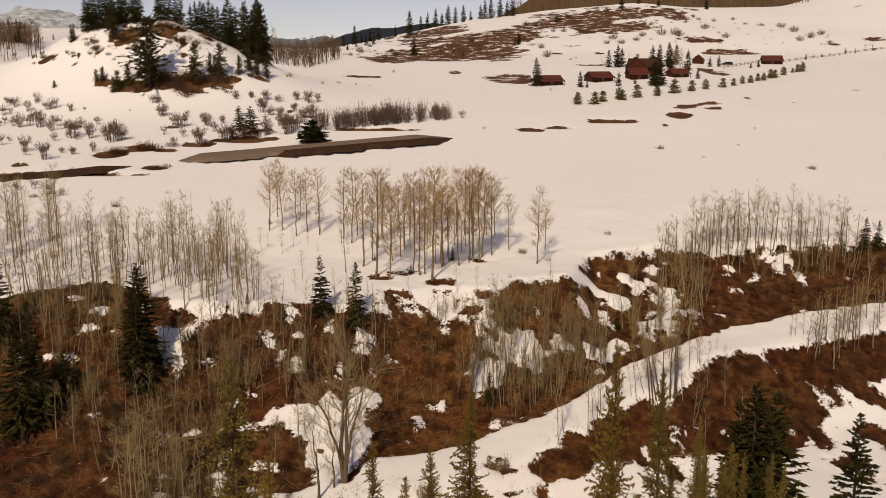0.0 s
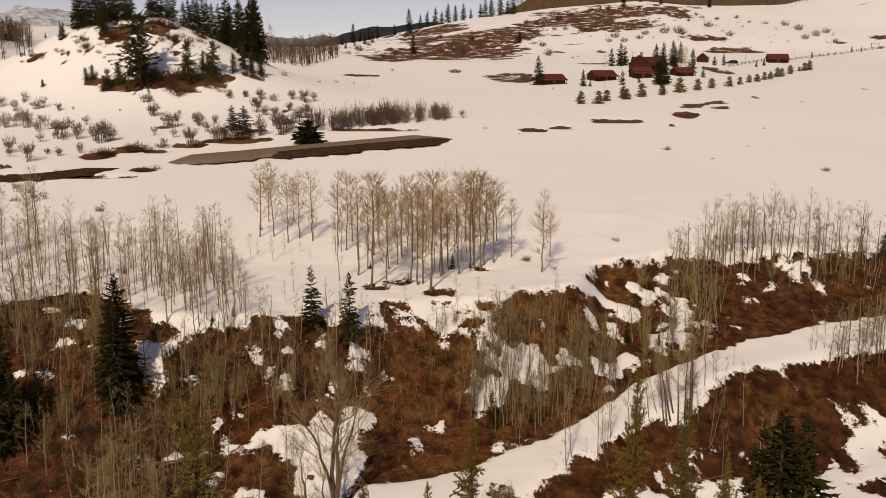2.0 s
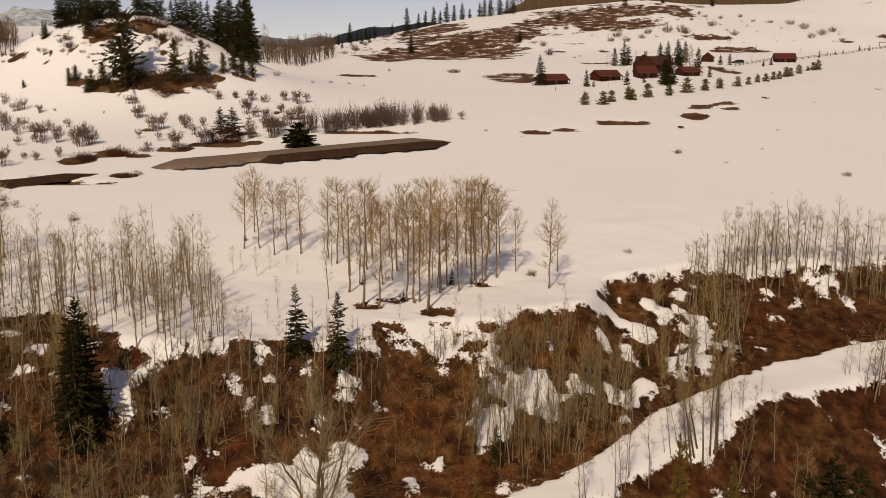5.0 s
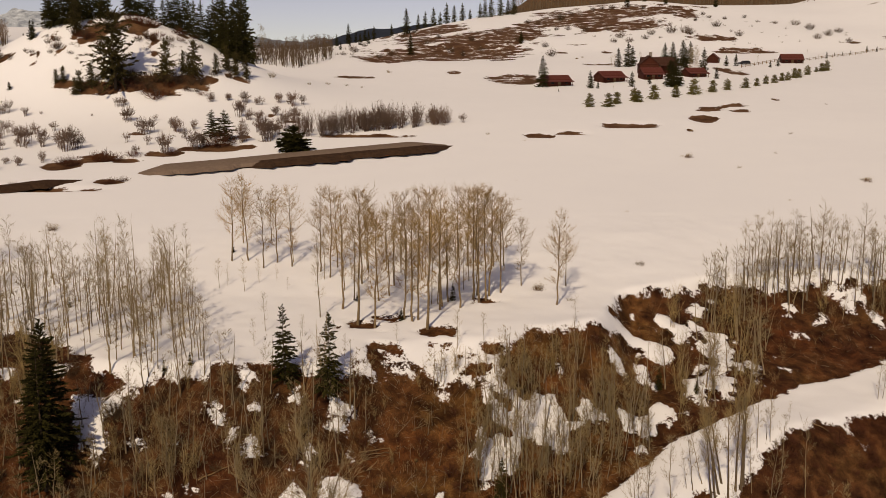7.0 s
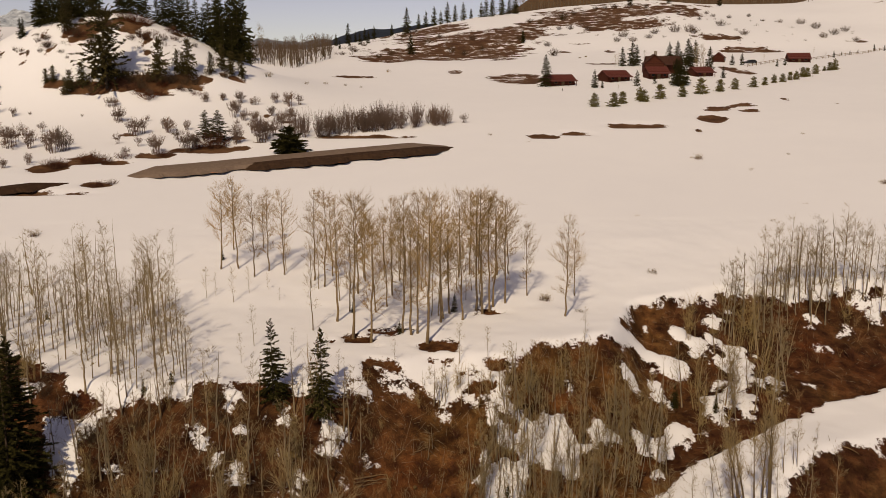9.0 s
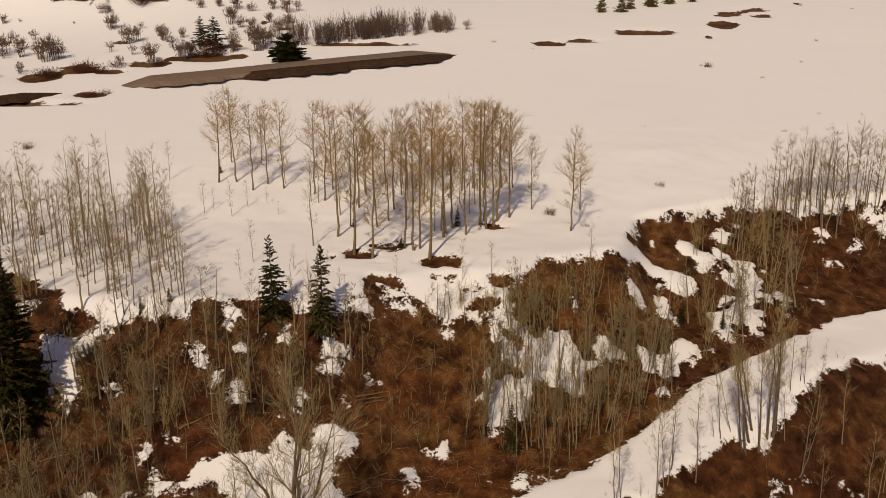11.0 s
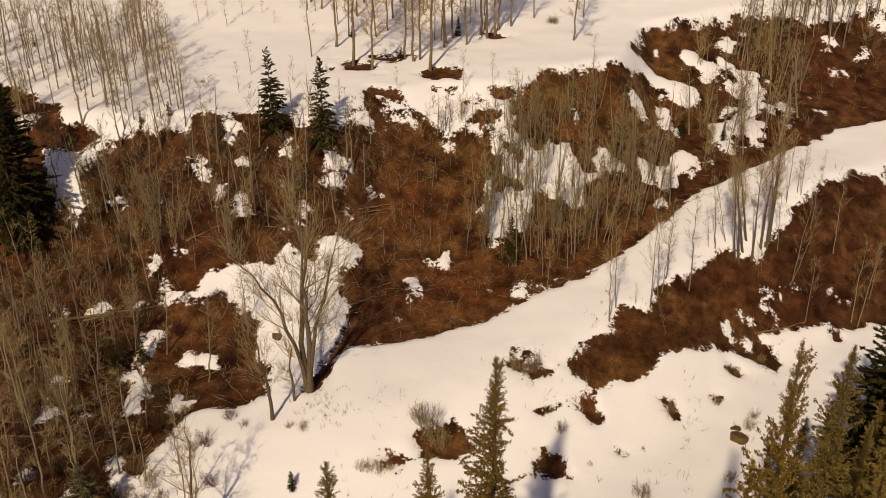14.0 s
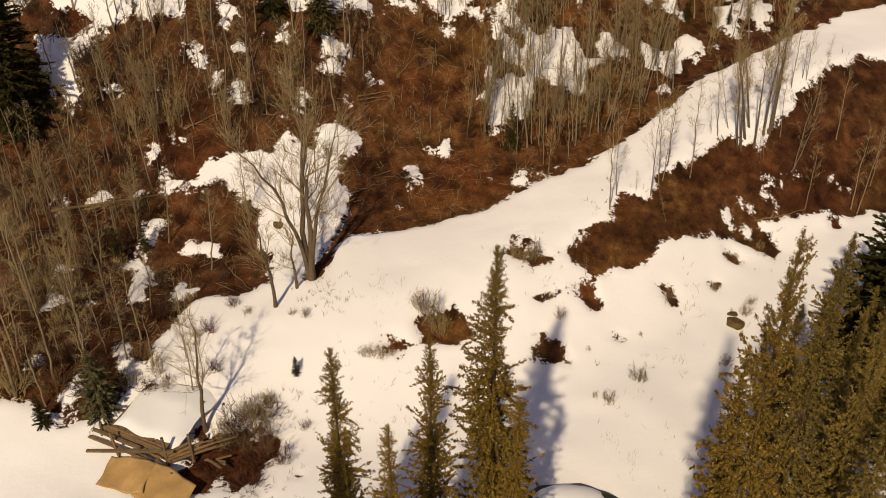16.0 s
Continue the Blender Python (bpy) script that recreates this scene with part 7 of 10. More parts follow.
STAND_45 = [
    (-72.6, 390.4, 0.58), (-54.8, 441.8, 0.50), (-52.4, 373.9, 0.66), (-68.9, 438.1, 0.44),
    (-57.6, 453.4, 0.59), (-75.0, 440.2, 0.47), (-61.0, 374.2, 0.57), (-69.8, 449.9, 0.51),
    (-58.8, 465.1, 0.61), (-52.7, 399.8, 0.51), (-68.6, 384.6, 0.61), (-79.2, 436.0, 0.65),
    (-65.2, 449.1, 0.69), (-66.0, 389.9, 0.55), (-79.7, 433.2, 0.46), (-64.0, 397.9, 0.54),
    (-61.3, 388.8, 0.64), (-57.3, 364.6, 0.71), (-52.3, 424.4, 0.70), (-56.3, 373.5, 0.65),
    (-50.9, 386.4, 0.62), (-66.8, 400.6, 0.52), (-72.3, 421.3, 0.53), (-54.0, 414.8, 0.46),
    (-51.6, 381.5, 0.68), (-59.2, 417.3, 0.67), (-75.8, 385.9, 0.69), (-49.7, 396.1, 0.66),
    (-52.6, 402.0, 0.68), (-61.0, 365.7, 0.45), (-70.0, 409.6, 0.70), (-55.4, 354.3, 0.44),
]
STAND_46 = [
    (-69.9, 415.8, 0.56), (-53.3, 359.8, 0.46), (-55.2, 374.5, 0.63), (-61.1, 371.5, 0.68),
    (-53.4, 377.5, 0.47), (-57.2, 385.6, 0.48), (-63.4, 462.3, 0.64), (-64.4, 375.6, 0.53),
    (-63.8, 413.5, 0.43), (-65.4, 415.5, 0.63), (-49.6, 380.5, 0.42), (-67.7, 371.8, 0.51),
    (-67.9, 395.3, 0.68), (-57.0, 393.6, 0.61), (-56.2, 448.2, 0.55), (-75.4, 412.5, 0.63),
    (-68.6, 419.6, 0.66), (-56.8, 386.2, 0.59), (-50.5, 412.3, 0.63), (-69.3, 448.6, 0.53),
    (-69.9, 418.0, 0.53), (-56.9, 406.8, 0.49), (-58.9, 443.5, 0.68), (-46.3, 396.2, 0.54),
    (-48.3, 387.9, 0.43), (-56.4, 368.2, 0.64), (-57.6, 438.6, 0.68), (-57.2, 426.7, 0.65),
    (-72.8, 453.2, 0.59), (-49.5, 376.1, 0.65), (-49.5, 415.4, 0.50), (-72.1, 429.3, 0.53),
]
STAND_47 = [
    (-59.7, 394.8, 0.52), (-67.0, 489.4, 0.50), (-51.9, 374.5, 0.47), (-56.2, 378.0, 0.66),
    (-70.7, 375.4, 0.58), (-57.0, 442.6, 0.54), (-46.8, 394.8, 0.55), (-67.3, 409.9, 0.44),
    (-61.0, 363.3, 0.67), (-70.3, 385.7, 0.68), (-77.9, 435.4, 0.58), (-67.4, 386.3, 0.64),
    (-61.4, 367.6, 0.71), (-69.6, 385.9, 0.45), (-63.2, 377.7, 0.61), (-51.9, 395.9, 0.48),
    (-58.9, 417.2, 0.63), (-58.9, 416.0, 0.50), (-64.5, 488.2, 0.60), (-69.3, 423.1, 0.52),
    (-58.9, 372.0, 0.57), (-67.5, 396.5, 0.50), (-60.4, 441.9, 0.66), (-53.6, 450.4, 0.61),
    (-77.8, 412.2, 0.66), (-72.6, 456.2, 0.61), (-53.8, 410.6, 0.55), (-73.0, 393.3, 0.70),
    (-55.7, 454.2, 0.70), (-59.3, 444.4, 0.57), (-74.0, 381.5, 0.59), (-69.3, 399.7, 0.68),
]
STAND_48 = [
    (-73.7, 417.0, 0.51), (-57.3, 447.9, 0.70), (-74.7, 429.8, 0.49), (-63.4, 473.5, 0.44),
    (-49.0, 388.9, 0.49), (-65.6, 371.2, 0.47), (-66.9, 371.4, 0.67), (-51.6, 442.0, 0.61),
    (-73.5, 401.8, 0.48), (-46.9, 404.3, 0.69), (-60.9, 439.3, 0.49), (-63.4, 414.0, 0.69),
    (-76.0, 438.1, 0.51), (-51.9, 382.6, 0.59), (-71.4, 392.4, 0.58), (-55.8, 428.5, 0.51),
    (-54.9, 413.7, 0.50), (-67.6, 394.6, 0.46), (-62.2, 371.5, 0.67), (-62.5, 450.4, 0.60),
    (-65.5, 444.6, 0.47), (-50.5, 385.3, 0.46), (-69.9, 432.1, 0.71), (-62.4, 439.6, 0.50),
    (-49.0, 395.9, 0.58), (-68.4, 453.0, 0.42), (-68.5, 448.7, 0.68), (-67.0, 428.3, 0.69),
    (-53.7, 372.7, 0.64), (-52.5, 372.5, 0.52), (-66.6, 438.5, 0.66), (-68.8, 424.0, 0.61),
]
STAND_49 = [
    (-55.8, 450.1, 0.59), (-67.7, 413.7, 0.49), (-66.3, 371.6, 0.63), (-66.1, 441.7, 0.42),
    (-49.9, 426.2, 0.61), (-60.0, 369.8, 0.54), (-55.9, 423.4, 0.70), (-60.4, 409.8, 0.47),
    (-77.7, 424.6, 0.64), (-58.1, 384.8, 0.47), (-48.1, 398.6, 0.51), (-62.3, 375.3, 0.59),
    (-61.7, 388.6, 0.57), (-53.0, 447.8, 0.64), (-69.9, 382.2, 0.51), (-61.6, 383.9, 0.53),
    (-47.8, 391.6, 0.60), (-68.0, 433.7, 0.42), (-69.3, 427.1, 0.54), (-62.7, 443.7, 0.48),
    (-70.1, 373.8, 0.71), (-76.8, 425.3, 0.57), (-54.4, 447.3, 0.50), (-55.4, 454.9, 0.68),
    (-72.8, 403.2, 0.64), (-68.3, 443.3, 0.60), (-52.7, 385.7, 0.47), (-83.7, 442.9, 0.62),
    (-64.9, 369.4, 0.43), (-73.2, 440.4, 0.45), (-76.6, 432.2, 0.46), (-62.5, 420.2, 0.44),
]
STAND_50 = [
    (-57.7, 417.0, 0.53), (-54.2, 434.0, 0.65), (-49.4, 428.1, 0.58), (-53.6, 368.8, 0.50),
    (-58.0, 417.4, 0.42), (-67.1, 421.7, 0.58), (-76.1, 389.9, 0.70), (-64.0, 447.2, 0.58),
    (-48.9, 418.5, 0.50), (-70.3, 422.0, 0.43), (-51.6, 384.0, 0.70), (-59.7, 377.3, 0.57),
    (-68.1, 429.3, 0.58), (-73.5, 431.9, 0.61), (-79.1, 439.1, 0.55), (-58.5, 427.8, 0.49),
    (-72.8, 410.9, 0.70), (-62.0, 379.1, 0.60), (-75.5, 395.5, 0.65), (-48.1, 394.2, 0.57),
    (-53.7, 367.1, 0.66), (-59.9, 360.1, 0.60), (-54.3, 378.1, 0.56), (-71.9, 394.6, 0.59),
    (-53.7, 372.7, 0.52), (-84.2, 444.0, 0.69), (-54.2, 360.2, 0.53), (-57.2, 377.4, 0.52),
    (-66.1, 438.4, 0.53), (-76.7, 401.1, 0.56), (-69.7, 375.3, 0.68), (-59.8, 366.6, 0.51),
]
STAND_51 = [
    (-70.2, 429.3, 0.53), (-52.0, 448.7, 0.44), (-57.5, 374.0, 0.42), (-56.2, 356.9, 0.56),
    (-78.8, 436.2, 0.65), (-66.1, 404.6, 0.49), (-49.2, 397.6, 0.63), (-69.4, 398.7, 0.42),
    (-61.0, 408.6, 0.49), (-71.2, 388.8, 0.62), (-49.8, 423.4, 0.42), (-66.1, 431.6, 0.59),
    (-55.4, 355.3, 0.71), (-58.4, 430.0, 0.51), (-60.3, 384.6, 0.55), (-67.0, 431.0, 0.52),
    (-51.4, 423.9, 0.42), (-58.6, 397.6, 0.44), (-58.0, 373.2, 0.49), (-65.8, 388.7, 0.59),
    (-53.7, 438.1, 0.54), (-62.3, 372.7, 0.58), (-52.2, 437.6, 0.43), (-72.1, 386.8, 0.62),
    (-65.1, 412.8, 0.50), (-76.6, 412.1, 0.44), (-58.8, 373.8, 0.58), (-52.6, 433.3, 0.63),
    (-52.7, 423.9, 0.70), (-57.4, 367.7, 0.43), (-57.0, 382.3, 0.69), (-58.9, 429.5, 0.55),
]
STAND_52 = [
    (-68.9, 480.0, 0.51), (-50.6, 441.6, 0.63), (-79.7, 422.8, 0.47), (-70.0, 413.5, 0.44),
    (-69.4, 482.1, 0.62), (-70.6, 396.0, 0.62), (-62.0, 432.9, 0.53), (-63.7, 487.2, 0.66),
    (-57.1, 371.4, 0.46), (-49.4, 390.9, 0.56), (-75.0, 428.0, 0.56), (-65.6, 409.0, 0.61),
    (-59.1, 456.1, 0.57), (-63.7, 365.3, 0.71), (-73.7, 492.5, 0.54), (-74.4, 396.2, 0.50),
    (-66.7, 377.0, 0.67), (-65.1, 435.6, 0.45), (-53.1, 390.3, 0.53), (-49.0, 401.6, 0.59),
    (-57.4, 373.9, 0.69), (-73.7, 404.7, 0.62), (-56.3, 433.7, 0.68), (-62.1, 403.0, 0.52),
    (-81.1, 421.3, 0.60), (-59.6, 395.5, 0.60), (-69.5, 373.3, 0.55), (-52.0, 450.4, 0.43),
    (-73.2, 419.1, 0.60), (-56.9, 386.9, 0.71), (-76.5, 405.4, 0.52), (-73.7, 405.3, 0.52),
]
STAND_53 = [
    (-51.2, 421.5, 0.66), (-52.1, 373.9, 0.47), (-54.3, 375.5, 0.48), (-62.2, 368.9, 0.69),
    (-74.3, 409.9, 0.51), (-70.6, 405.3, 0.53), (-63.4, 374.2, 0.45), (-68.6, 382.5, 0.56),
    (-70.7, 447.9, 0.52), (-57.0, 363.6, 0.67), (-54.3, 399.5, 0.61), (-53.8, 359.3, 0.65),
]
stand(FAR_ASPENS, STAND_44 + STAND_45 + STAND_46 + STAND_47 + STAND_48 + STAND_49 + STAND_50 + STAND_51 + STAND_52 + STAND_53, "aspen_stand", "brown leafless aspens in the valley gap", 1.20)
for x, y, s in (
    (-136.6, 267.4, 0.67), (-137.5, 272.2, 0.74), (-137.6, 275.9, 0.71), (-122.1, 243.0, 0.63),
    (-117.1, 239.8, 0.59), (-114.1, 235.3, 0.69), (-112.7, 234.7, 0.69), (-112.1, 236.0, 0.49),
    (-111.3, 236.1, 0.40), (-140.9, 275.1, 0.63), (-153.1, 318.1, 0.64), (-153.7, 325.3, 0.57),
    (-154.5, 332.1, 0.46), (-156.8, 314.4, 0.63), (-154.7, 315.0, 0.62),
):
    FAR_ASPENS.put(x, y, s, group="bare trees beside the knoll", wide=1.1)
for x, y, s in (
    (-156.1, 310.1, 0.56), (-156.4, 313.8, 0.48), (-155.0, 314.1, 0.60), (-153.8, 314.4, 0.56),
    (-153.4, 316.7, 0.63), (-152.5, 317.7, 0.62), (-152.6, 321.3, 0.54), (-102.9, 235.4, 0.37),
    (-152.0, 345.4, 0.18), (-155.9, 306.0, 0.53), (-156.5, 304.0, 0.59),
):
    FAR_SPRUCES.put(x, y, s, group="spruces beside the knoll")
STAND_54 = [
    (-147.5, 312.7, 0.60), (-152.2, 303.4, 0.72), (-152.0, 325.1, 0.72), (-154.4, 293.5, 0.43),
    (-154.7, 289.8, 0.69), (-157.2, 303.6, 0.68), (-146.4, 307.7, 0.69), (-155.5, 302.7, 0.52),
    (-146.9, 307.2, 0.55), (-146.3, 318.6, 0.53), (-151.1, 316.7, 0.71), (-149.1, 307.3, 0.61),
    (-150.9, 297.8, 0.71), (-151.0, 289.7, 0.65), (-152.3, 308.7, 0.55), (-148.6, 288.5, 0.46),
    (-151.7, 288.4, 0.69), (-156.4, 294.8, 0.71), (-147.5, 318.9, 0.58), (-148.6, 297.1, 0.74),
    (-149.5, 302.1, 0.69), (-149.8, 318.1, 0.43), (-149.0, 323.7, 0.64), (-154.2, 317.7, 0.43),
    (-147.9, 295.8, 0.61), (-150.8, 320.7, 0.60), (-151.4, 320.3, 0.55), (-151.0, 326.3, 0.47),
    (-153.4, 306.0, 0.65), (-150.5, 298.1, 0.48), (-146.8, 307.1, 0.51), (-147.6, 296.2, 0.44),
]
STAND_55 = [
    (-155.9, 297.2, 0.56), (-157.4, 314.3, 0.52), (-155.6, 291.8, 0.52), (-150.9, 299.6, 0.42),
    (-149.1, 311.3, 0.44), (-147.6, 295.5, 0.73), (-151.5, 326.5, 0.69), (-149.2, 301.7, 0.64),
    (-150.0, 315.9, 0.47), (-153.2, 325.8, 0.52), (-150.9, 321.1, 0.57), (-146.4, 316.4, 0.62),
    (-151.7, 317.3, 0.63), (-152.2, 325.1, 0.54), (-154.1, 311.8, 0.73), (-153.2, 327.4, 0.57),
    (-156.5, 316.6, 0.69), (-154.6, 307.6, 0.52), (-152.4, 290.4, 0.74), (-156.4, 314.0, 0.70),
    (-150.0, 317.3, 0.64), (-150.1, 288.2, 0.75), (-154.1, 295.4, 0.53), (-158.6, 302.8, 0.54),
    (-153.5, 286.5, 0.48), (-147.7, 297.0, 0.68), (-158.5, 306.2, 0.63), (-154.6, 289.0, 0.45),
    (-151.2, 309.1, 0.59), (-151.4, 316.1, 0.54), (-156.8, 309.1, 0.48), (-153.5, 297.2, 0.42),
]
STAND_56 = [
    (-147.0, 313.2, 0.74), (-153.3, 328.2, 0.65), (-146.5, 311.3, 0.68), (-148.1, 318.9, 0.53),
    (-150.4, 298.3, 0.62), (-154.0, 321.5, 0.53), (-148.4, 312.4, 0.56), (-154.2, 311.5, 0.65),
    (-151.9, 320.1, 0.52), (-149.5, 296.1, 0.42), (-145.4, 313.4, 0.69), (-151.6, 311.9, 0.70),
    (-159.4, 299.4, 0.63), (-155.7, 302.4, 0.44), (-147.1, 308.8, 0.60), (-151.7, 284.1, 0.66),
    (-155.8, 307.5, 0.53), (-156.6, 305.4, 0.73), (-149.9, 314.7, 0.53), (-152.9, 290.1, 0.53),
    (-153.0, 321.4, 0.56), (-150.3, 303.8, 0.52), (-149.7, 291.6, 0.64), (-150.8, 306.1, 0.50),
    (-151.9, 331.7, 0.58), (-160.6, 303.4, 0.67), (-152.3, 310.0, 0.69), (-156.1, 292.8, 0.74),
    (-149.5, 316.4, 0.67), (-149.6, 323.4, 0.45), (-149.2, 316.5, 0.71), (-152.6, 315.9, 0.42),
]
STAND_57 = [
    (-151.4, 308.8, 0.53), (-151.3, 314.5, 0.69), (-160.7, 304.4, 0.54), (-149.4, 284.7, 0.63),
    (-150.2, 326.6, 0.70), (-146.0, 317.0, 0.67), (-149.6, 283.5, 0.45), (-155.6, 307.2, 0.46),
    (-147.7, 320.6, 0.71), (-153.2, 302.6, 0.69), (-146.7, 318.2, 0.71), (-147.4, 313.3, 0.72),
    (-154.1, 325.1, 0.48), (-155.0, 304.9, 0.74),
]
stand(FAR_ASPENS, STAND_54 + STAND_55 + STAND_56 + STAND_57, "aspen_stand", "brown leafless aspens beside the knoll", 1.00)
for x, y, s in (
    (-111.5, 212.5, 1.19), (-109.2, 211.3, 1.51), (-104.8, 208.2, 1.49), (-104.4, 213.3, 1.34),
    (-98.6, 209.0, 1.64), (-93.6, 207.0, 1.23), (-110.3, 206.4, 1.49), (-101.4, 195.0, 1.88),
    (-99.6, 196.2, 1.57), (-96.6, 194.6, 2.18), (-92.5, 191.5, 1.83), (-92.5, 195.6, 1.55),
    (-84.0, 182.4, 2.33), (-86.3, 193.9, 1.38), (-80.0, 182.4, 1.74), (-83.3, 196.5, 1.23),
    (-73.9, 178.1, 2.26), (-72.6, 179.6, 2.27), (-88.7, 167.8, 1.94), (-81.3, 159.6, 2.11),
    (-87.2, 179.5, 1.16), (-80.6, 166.5, 0.81), (-77.7, 165.1, 1.07), (-74.8, 169.4, 1.09),
    (-97.3, 179.6, 0.74), (-97.4, 175.1, 1.45), (-107.1, 196.9, 0.96), (-73.2, 211.9, 1.29),
    (-69.6, 203.8, 1.86), (-63.1, 194.3, 1.93), (-57.3, 197.3, 1.64), (-53.9, 177.6, 2.06),
):
    SHRUBS.put(x, y, s, group="bare willows in the valley")
for x, y, s in (
    (-64.6, 187.0, 1.16), (-59.4, 176.0, 1.10), (-53.7, 190.2, 1.30), (-59.5, 184.3, 1.14),
    (-49.3, 181.8, 1.95), (-54.7, 220.3, 0.98), (-50.9, 221.1, 0.98), (-47.5, 221.7, 1.47),
    (-46.5, 214.3, 1.58), (-43.4, 208.4, 1.39), (-41.1, 208.7, 1.23), (-36.5, 190.5, 2.00),
    (-40.8, 187.5, 1.98), (-38.4, 213.8, 1.26), (-39.5, 226.1, 1.32), (-35.9, 223.9, 1.96),
    (-32.9, 206.6, 1.83), (-34.7, 199.9, 1.63), (-44.1, 221.1, 0.81), (-53.7, 198.9, 1.20),
    (-66.7, 216.5, 1.30), (-74.5, 211.8, 1.29), (-112.9, 214.3, 1.02), (-103.7, 196.6, 1.27),
    (-99.8, 199.9, 1.59), (-100.1, 208.4, 1.31), (-86.6, 186.8, 1.79), (-84.1, 185.3, 1.77),
    (-82.7, 188.2, 1.49), (-75.8, 180.9, 2.00), (-74.9, 183.9, 2.02), (-72.1, 181.0, 1.42),
):
    SHRUBS.put(x, y, s, group="bare willows in the valley")
for x, y, s in (
    (-64.4, 195.6, 1.64), (-62.1, 195.7, 1.64), (-55.1, 178.9, 1.66), (-50.6, 183.2, 1.40),
    (-48.4, 183.2, 1.68), (-70.6, 204.8, 1.40), (-38.0, 193.5, 1.45), (-36.0, 193.5, 1.73),
    (-58.9, 199.9, 1.21), (-56.3, 195.9, 1.48), (-47.9, 216.2, 1.28), (-39.4, 196.5, 1.47),
    (-34.9, 206.4, 1.52), (-38.6, 213.7, 1.10), (-46.4, 210.5, 1.87), (-44.0, 208.3, 0.93),
    (-35.9, 187.6, 2.54), (-34.6, 193.5, 1.59), (-40.8, 205.8, 1.52), (-40.7, 187.6, 1.41),
    (-39.5, 224.8, 1.31), (-36.8, 226.3, 1.32), (-33.9, 226.5, 1.32), (-43.3, 221.5, 1.14),
    (-51.1, 221.0, 0.98), (-54.3, 218.8, 0.97), (-46.8, 221.0, 1.46), (-48.3, 183.2, 1.40),
    (4.9, 208.2, 1.21), (-33.9, 209.8, 1.54), (-34.1, 201.5, 1.79), (-38.3, 196.5, 1.76),
):
    SHRUBS.put(x, y, s, group="bare willows in the valley")
for x, y, s in (
    (-35.4, 190.5, 2.00),
):
    SHRUBS.put(x, y, s, group="bare willows in the valley")
STAND_58 = [
    (-9.1, 201.0, 1.79), (-8.7, 201.8, 1.97), (-9.3, 204.3, 2.56), (-8.3, 205.6, 1.98),
    (-19.4, 200.3, 2.22), (-18.6, 198.0, 2.28), (-29.0, 196.6, 2.20), (-28.2, 192.7, 2.37),
    (-5.6, 203.2, 2.03), (-4.9, 207.7, 2.22), (-26.0, 196.2, 1.85), (-25.4, 193.8, 2.07),
    (-10.2, 205.3, 1.92), (-11.0, 201.0, 2.06), (-16.0, 198.4, 1.84), (-16.5, 197.9, 1.87),
    (-14.9, 202.6, 2.21), (-16.4, 198.4, 2.52), (-13.6, 199.3, 1.90), (-14.8, 203.4, 1.88),
    (-20.4, 201.2, 2.50), (-19.2, 196.1, 2.56), (-15.9, 199.4, 2.13), (-15.7, 198.7, 2.18),
    (-23.4, 195.7, 2.11), (-24.1, 198.4, 2.17), (-12.7, 202.3, 2.48), (-12.0, 205.0, 2.07),
    (-16.4, 197.7, 2.18), (-17.7, 201.6, 1.87), (-6.1, 202.0, 2.13), (-6.0, 205.3, 1.93),
]
STAND_59 = [
    (-6.0, 207.6, 2.52), (-5.5, 204.0, 1.77), (-23.5, 199.8, 1.81), (-22.4, 196.4, 1.81),
    (-21.8, 199.8, 1.99), (-22.8, 197.9, 1.86), (-17.1, 199.6, 2.22), (-17.4, 200.5, 2.18),
    (-29.9, 194.4, 2.24), (-28.3, 196.7, 2.29), (-24.9, 194.1, 1.95), (-25.4, 193.8, 2.55),
    (-23.2, 193.7, 2.36), (-23.6, 194.5, 2.14), (-14.8, 198.1, 1.84), (-13.8, 198.4, 2.31),
    (-13.7, 204.7, 2.01), (-12.9, 204.2, 2.56), (-10.5, 204.0, 2.51), (-11.4, 200.1, 2.21),
    (-13.1, 204.9, 2.43), (-14.2, 204.6, 2.51), (-16.3, 197.5, 2.27), (-17.5, 200.2, 1.97),
    (-11.6, 202.3, 2.18), (-12.6, 202.6, 2.38), (-11.6, 200.1, 2.00), (-12.1, 199.6, 2.37),
    (-29.4, 191.8, 2.29), (-30.7, 195.9, 2.35), (-21.2, 196.0, 1.97), (-20.1, 199.3, 1.84),
]
STAND_60 = [
    (-14.8, 200.2, 2.28), (-16.3, 199.6, 2.26), (-21.9, 195.8, 2.55), (-20.4, 198.1, 1.94),
]
stand(TALL_WILLOWS, STAND_58 + STAND_59 + STAND_60, "willow_thicket", "grey-brown bare willow thicket above the road", 0.75)
STAND_61 = [
    (-1.9, 208.5, 1.95), (-1.8, 209.0, 1.78), (1.1, 207.5, 1.59), (-1.4, 206.9, 1.94),
    (-2.5, 208.1, 1.83), (0.3, 204.7, 1.83), (-3.1, 207.2, 1.62), (-0.7, 206.1, 1.67),
    (-1.9, 206.5, 1.63), (-1.8, 207.4, 1.98), (0.1, 209.3, 1.79), (-0.5, 207.2, 1.74),
    (-1.2, 204.8, 1.84), (1.4, 207.8, 1.81), (0.7, 207.3, 2.05), (-1.6, 205.5, 2.04),
]
stand(TALL_WILLOWS, STAND_61, "willow_thicket", "bare willow clump above the road end", 0.75)
for x, y, s in (
    (-76.1, 134.2, 0.92), (-73.4, 135.1, 1.01), (-69.3, 132.2, 0.99), (-89.7, 170.0, 1.11),
    (-66.5, 130.2, 0.80), (-139.9, 281.8, 1.20), (-110.7, 233.7, 1.00),
):
    SHRUBS.put(x, y, s, group="bare willows in the valley")
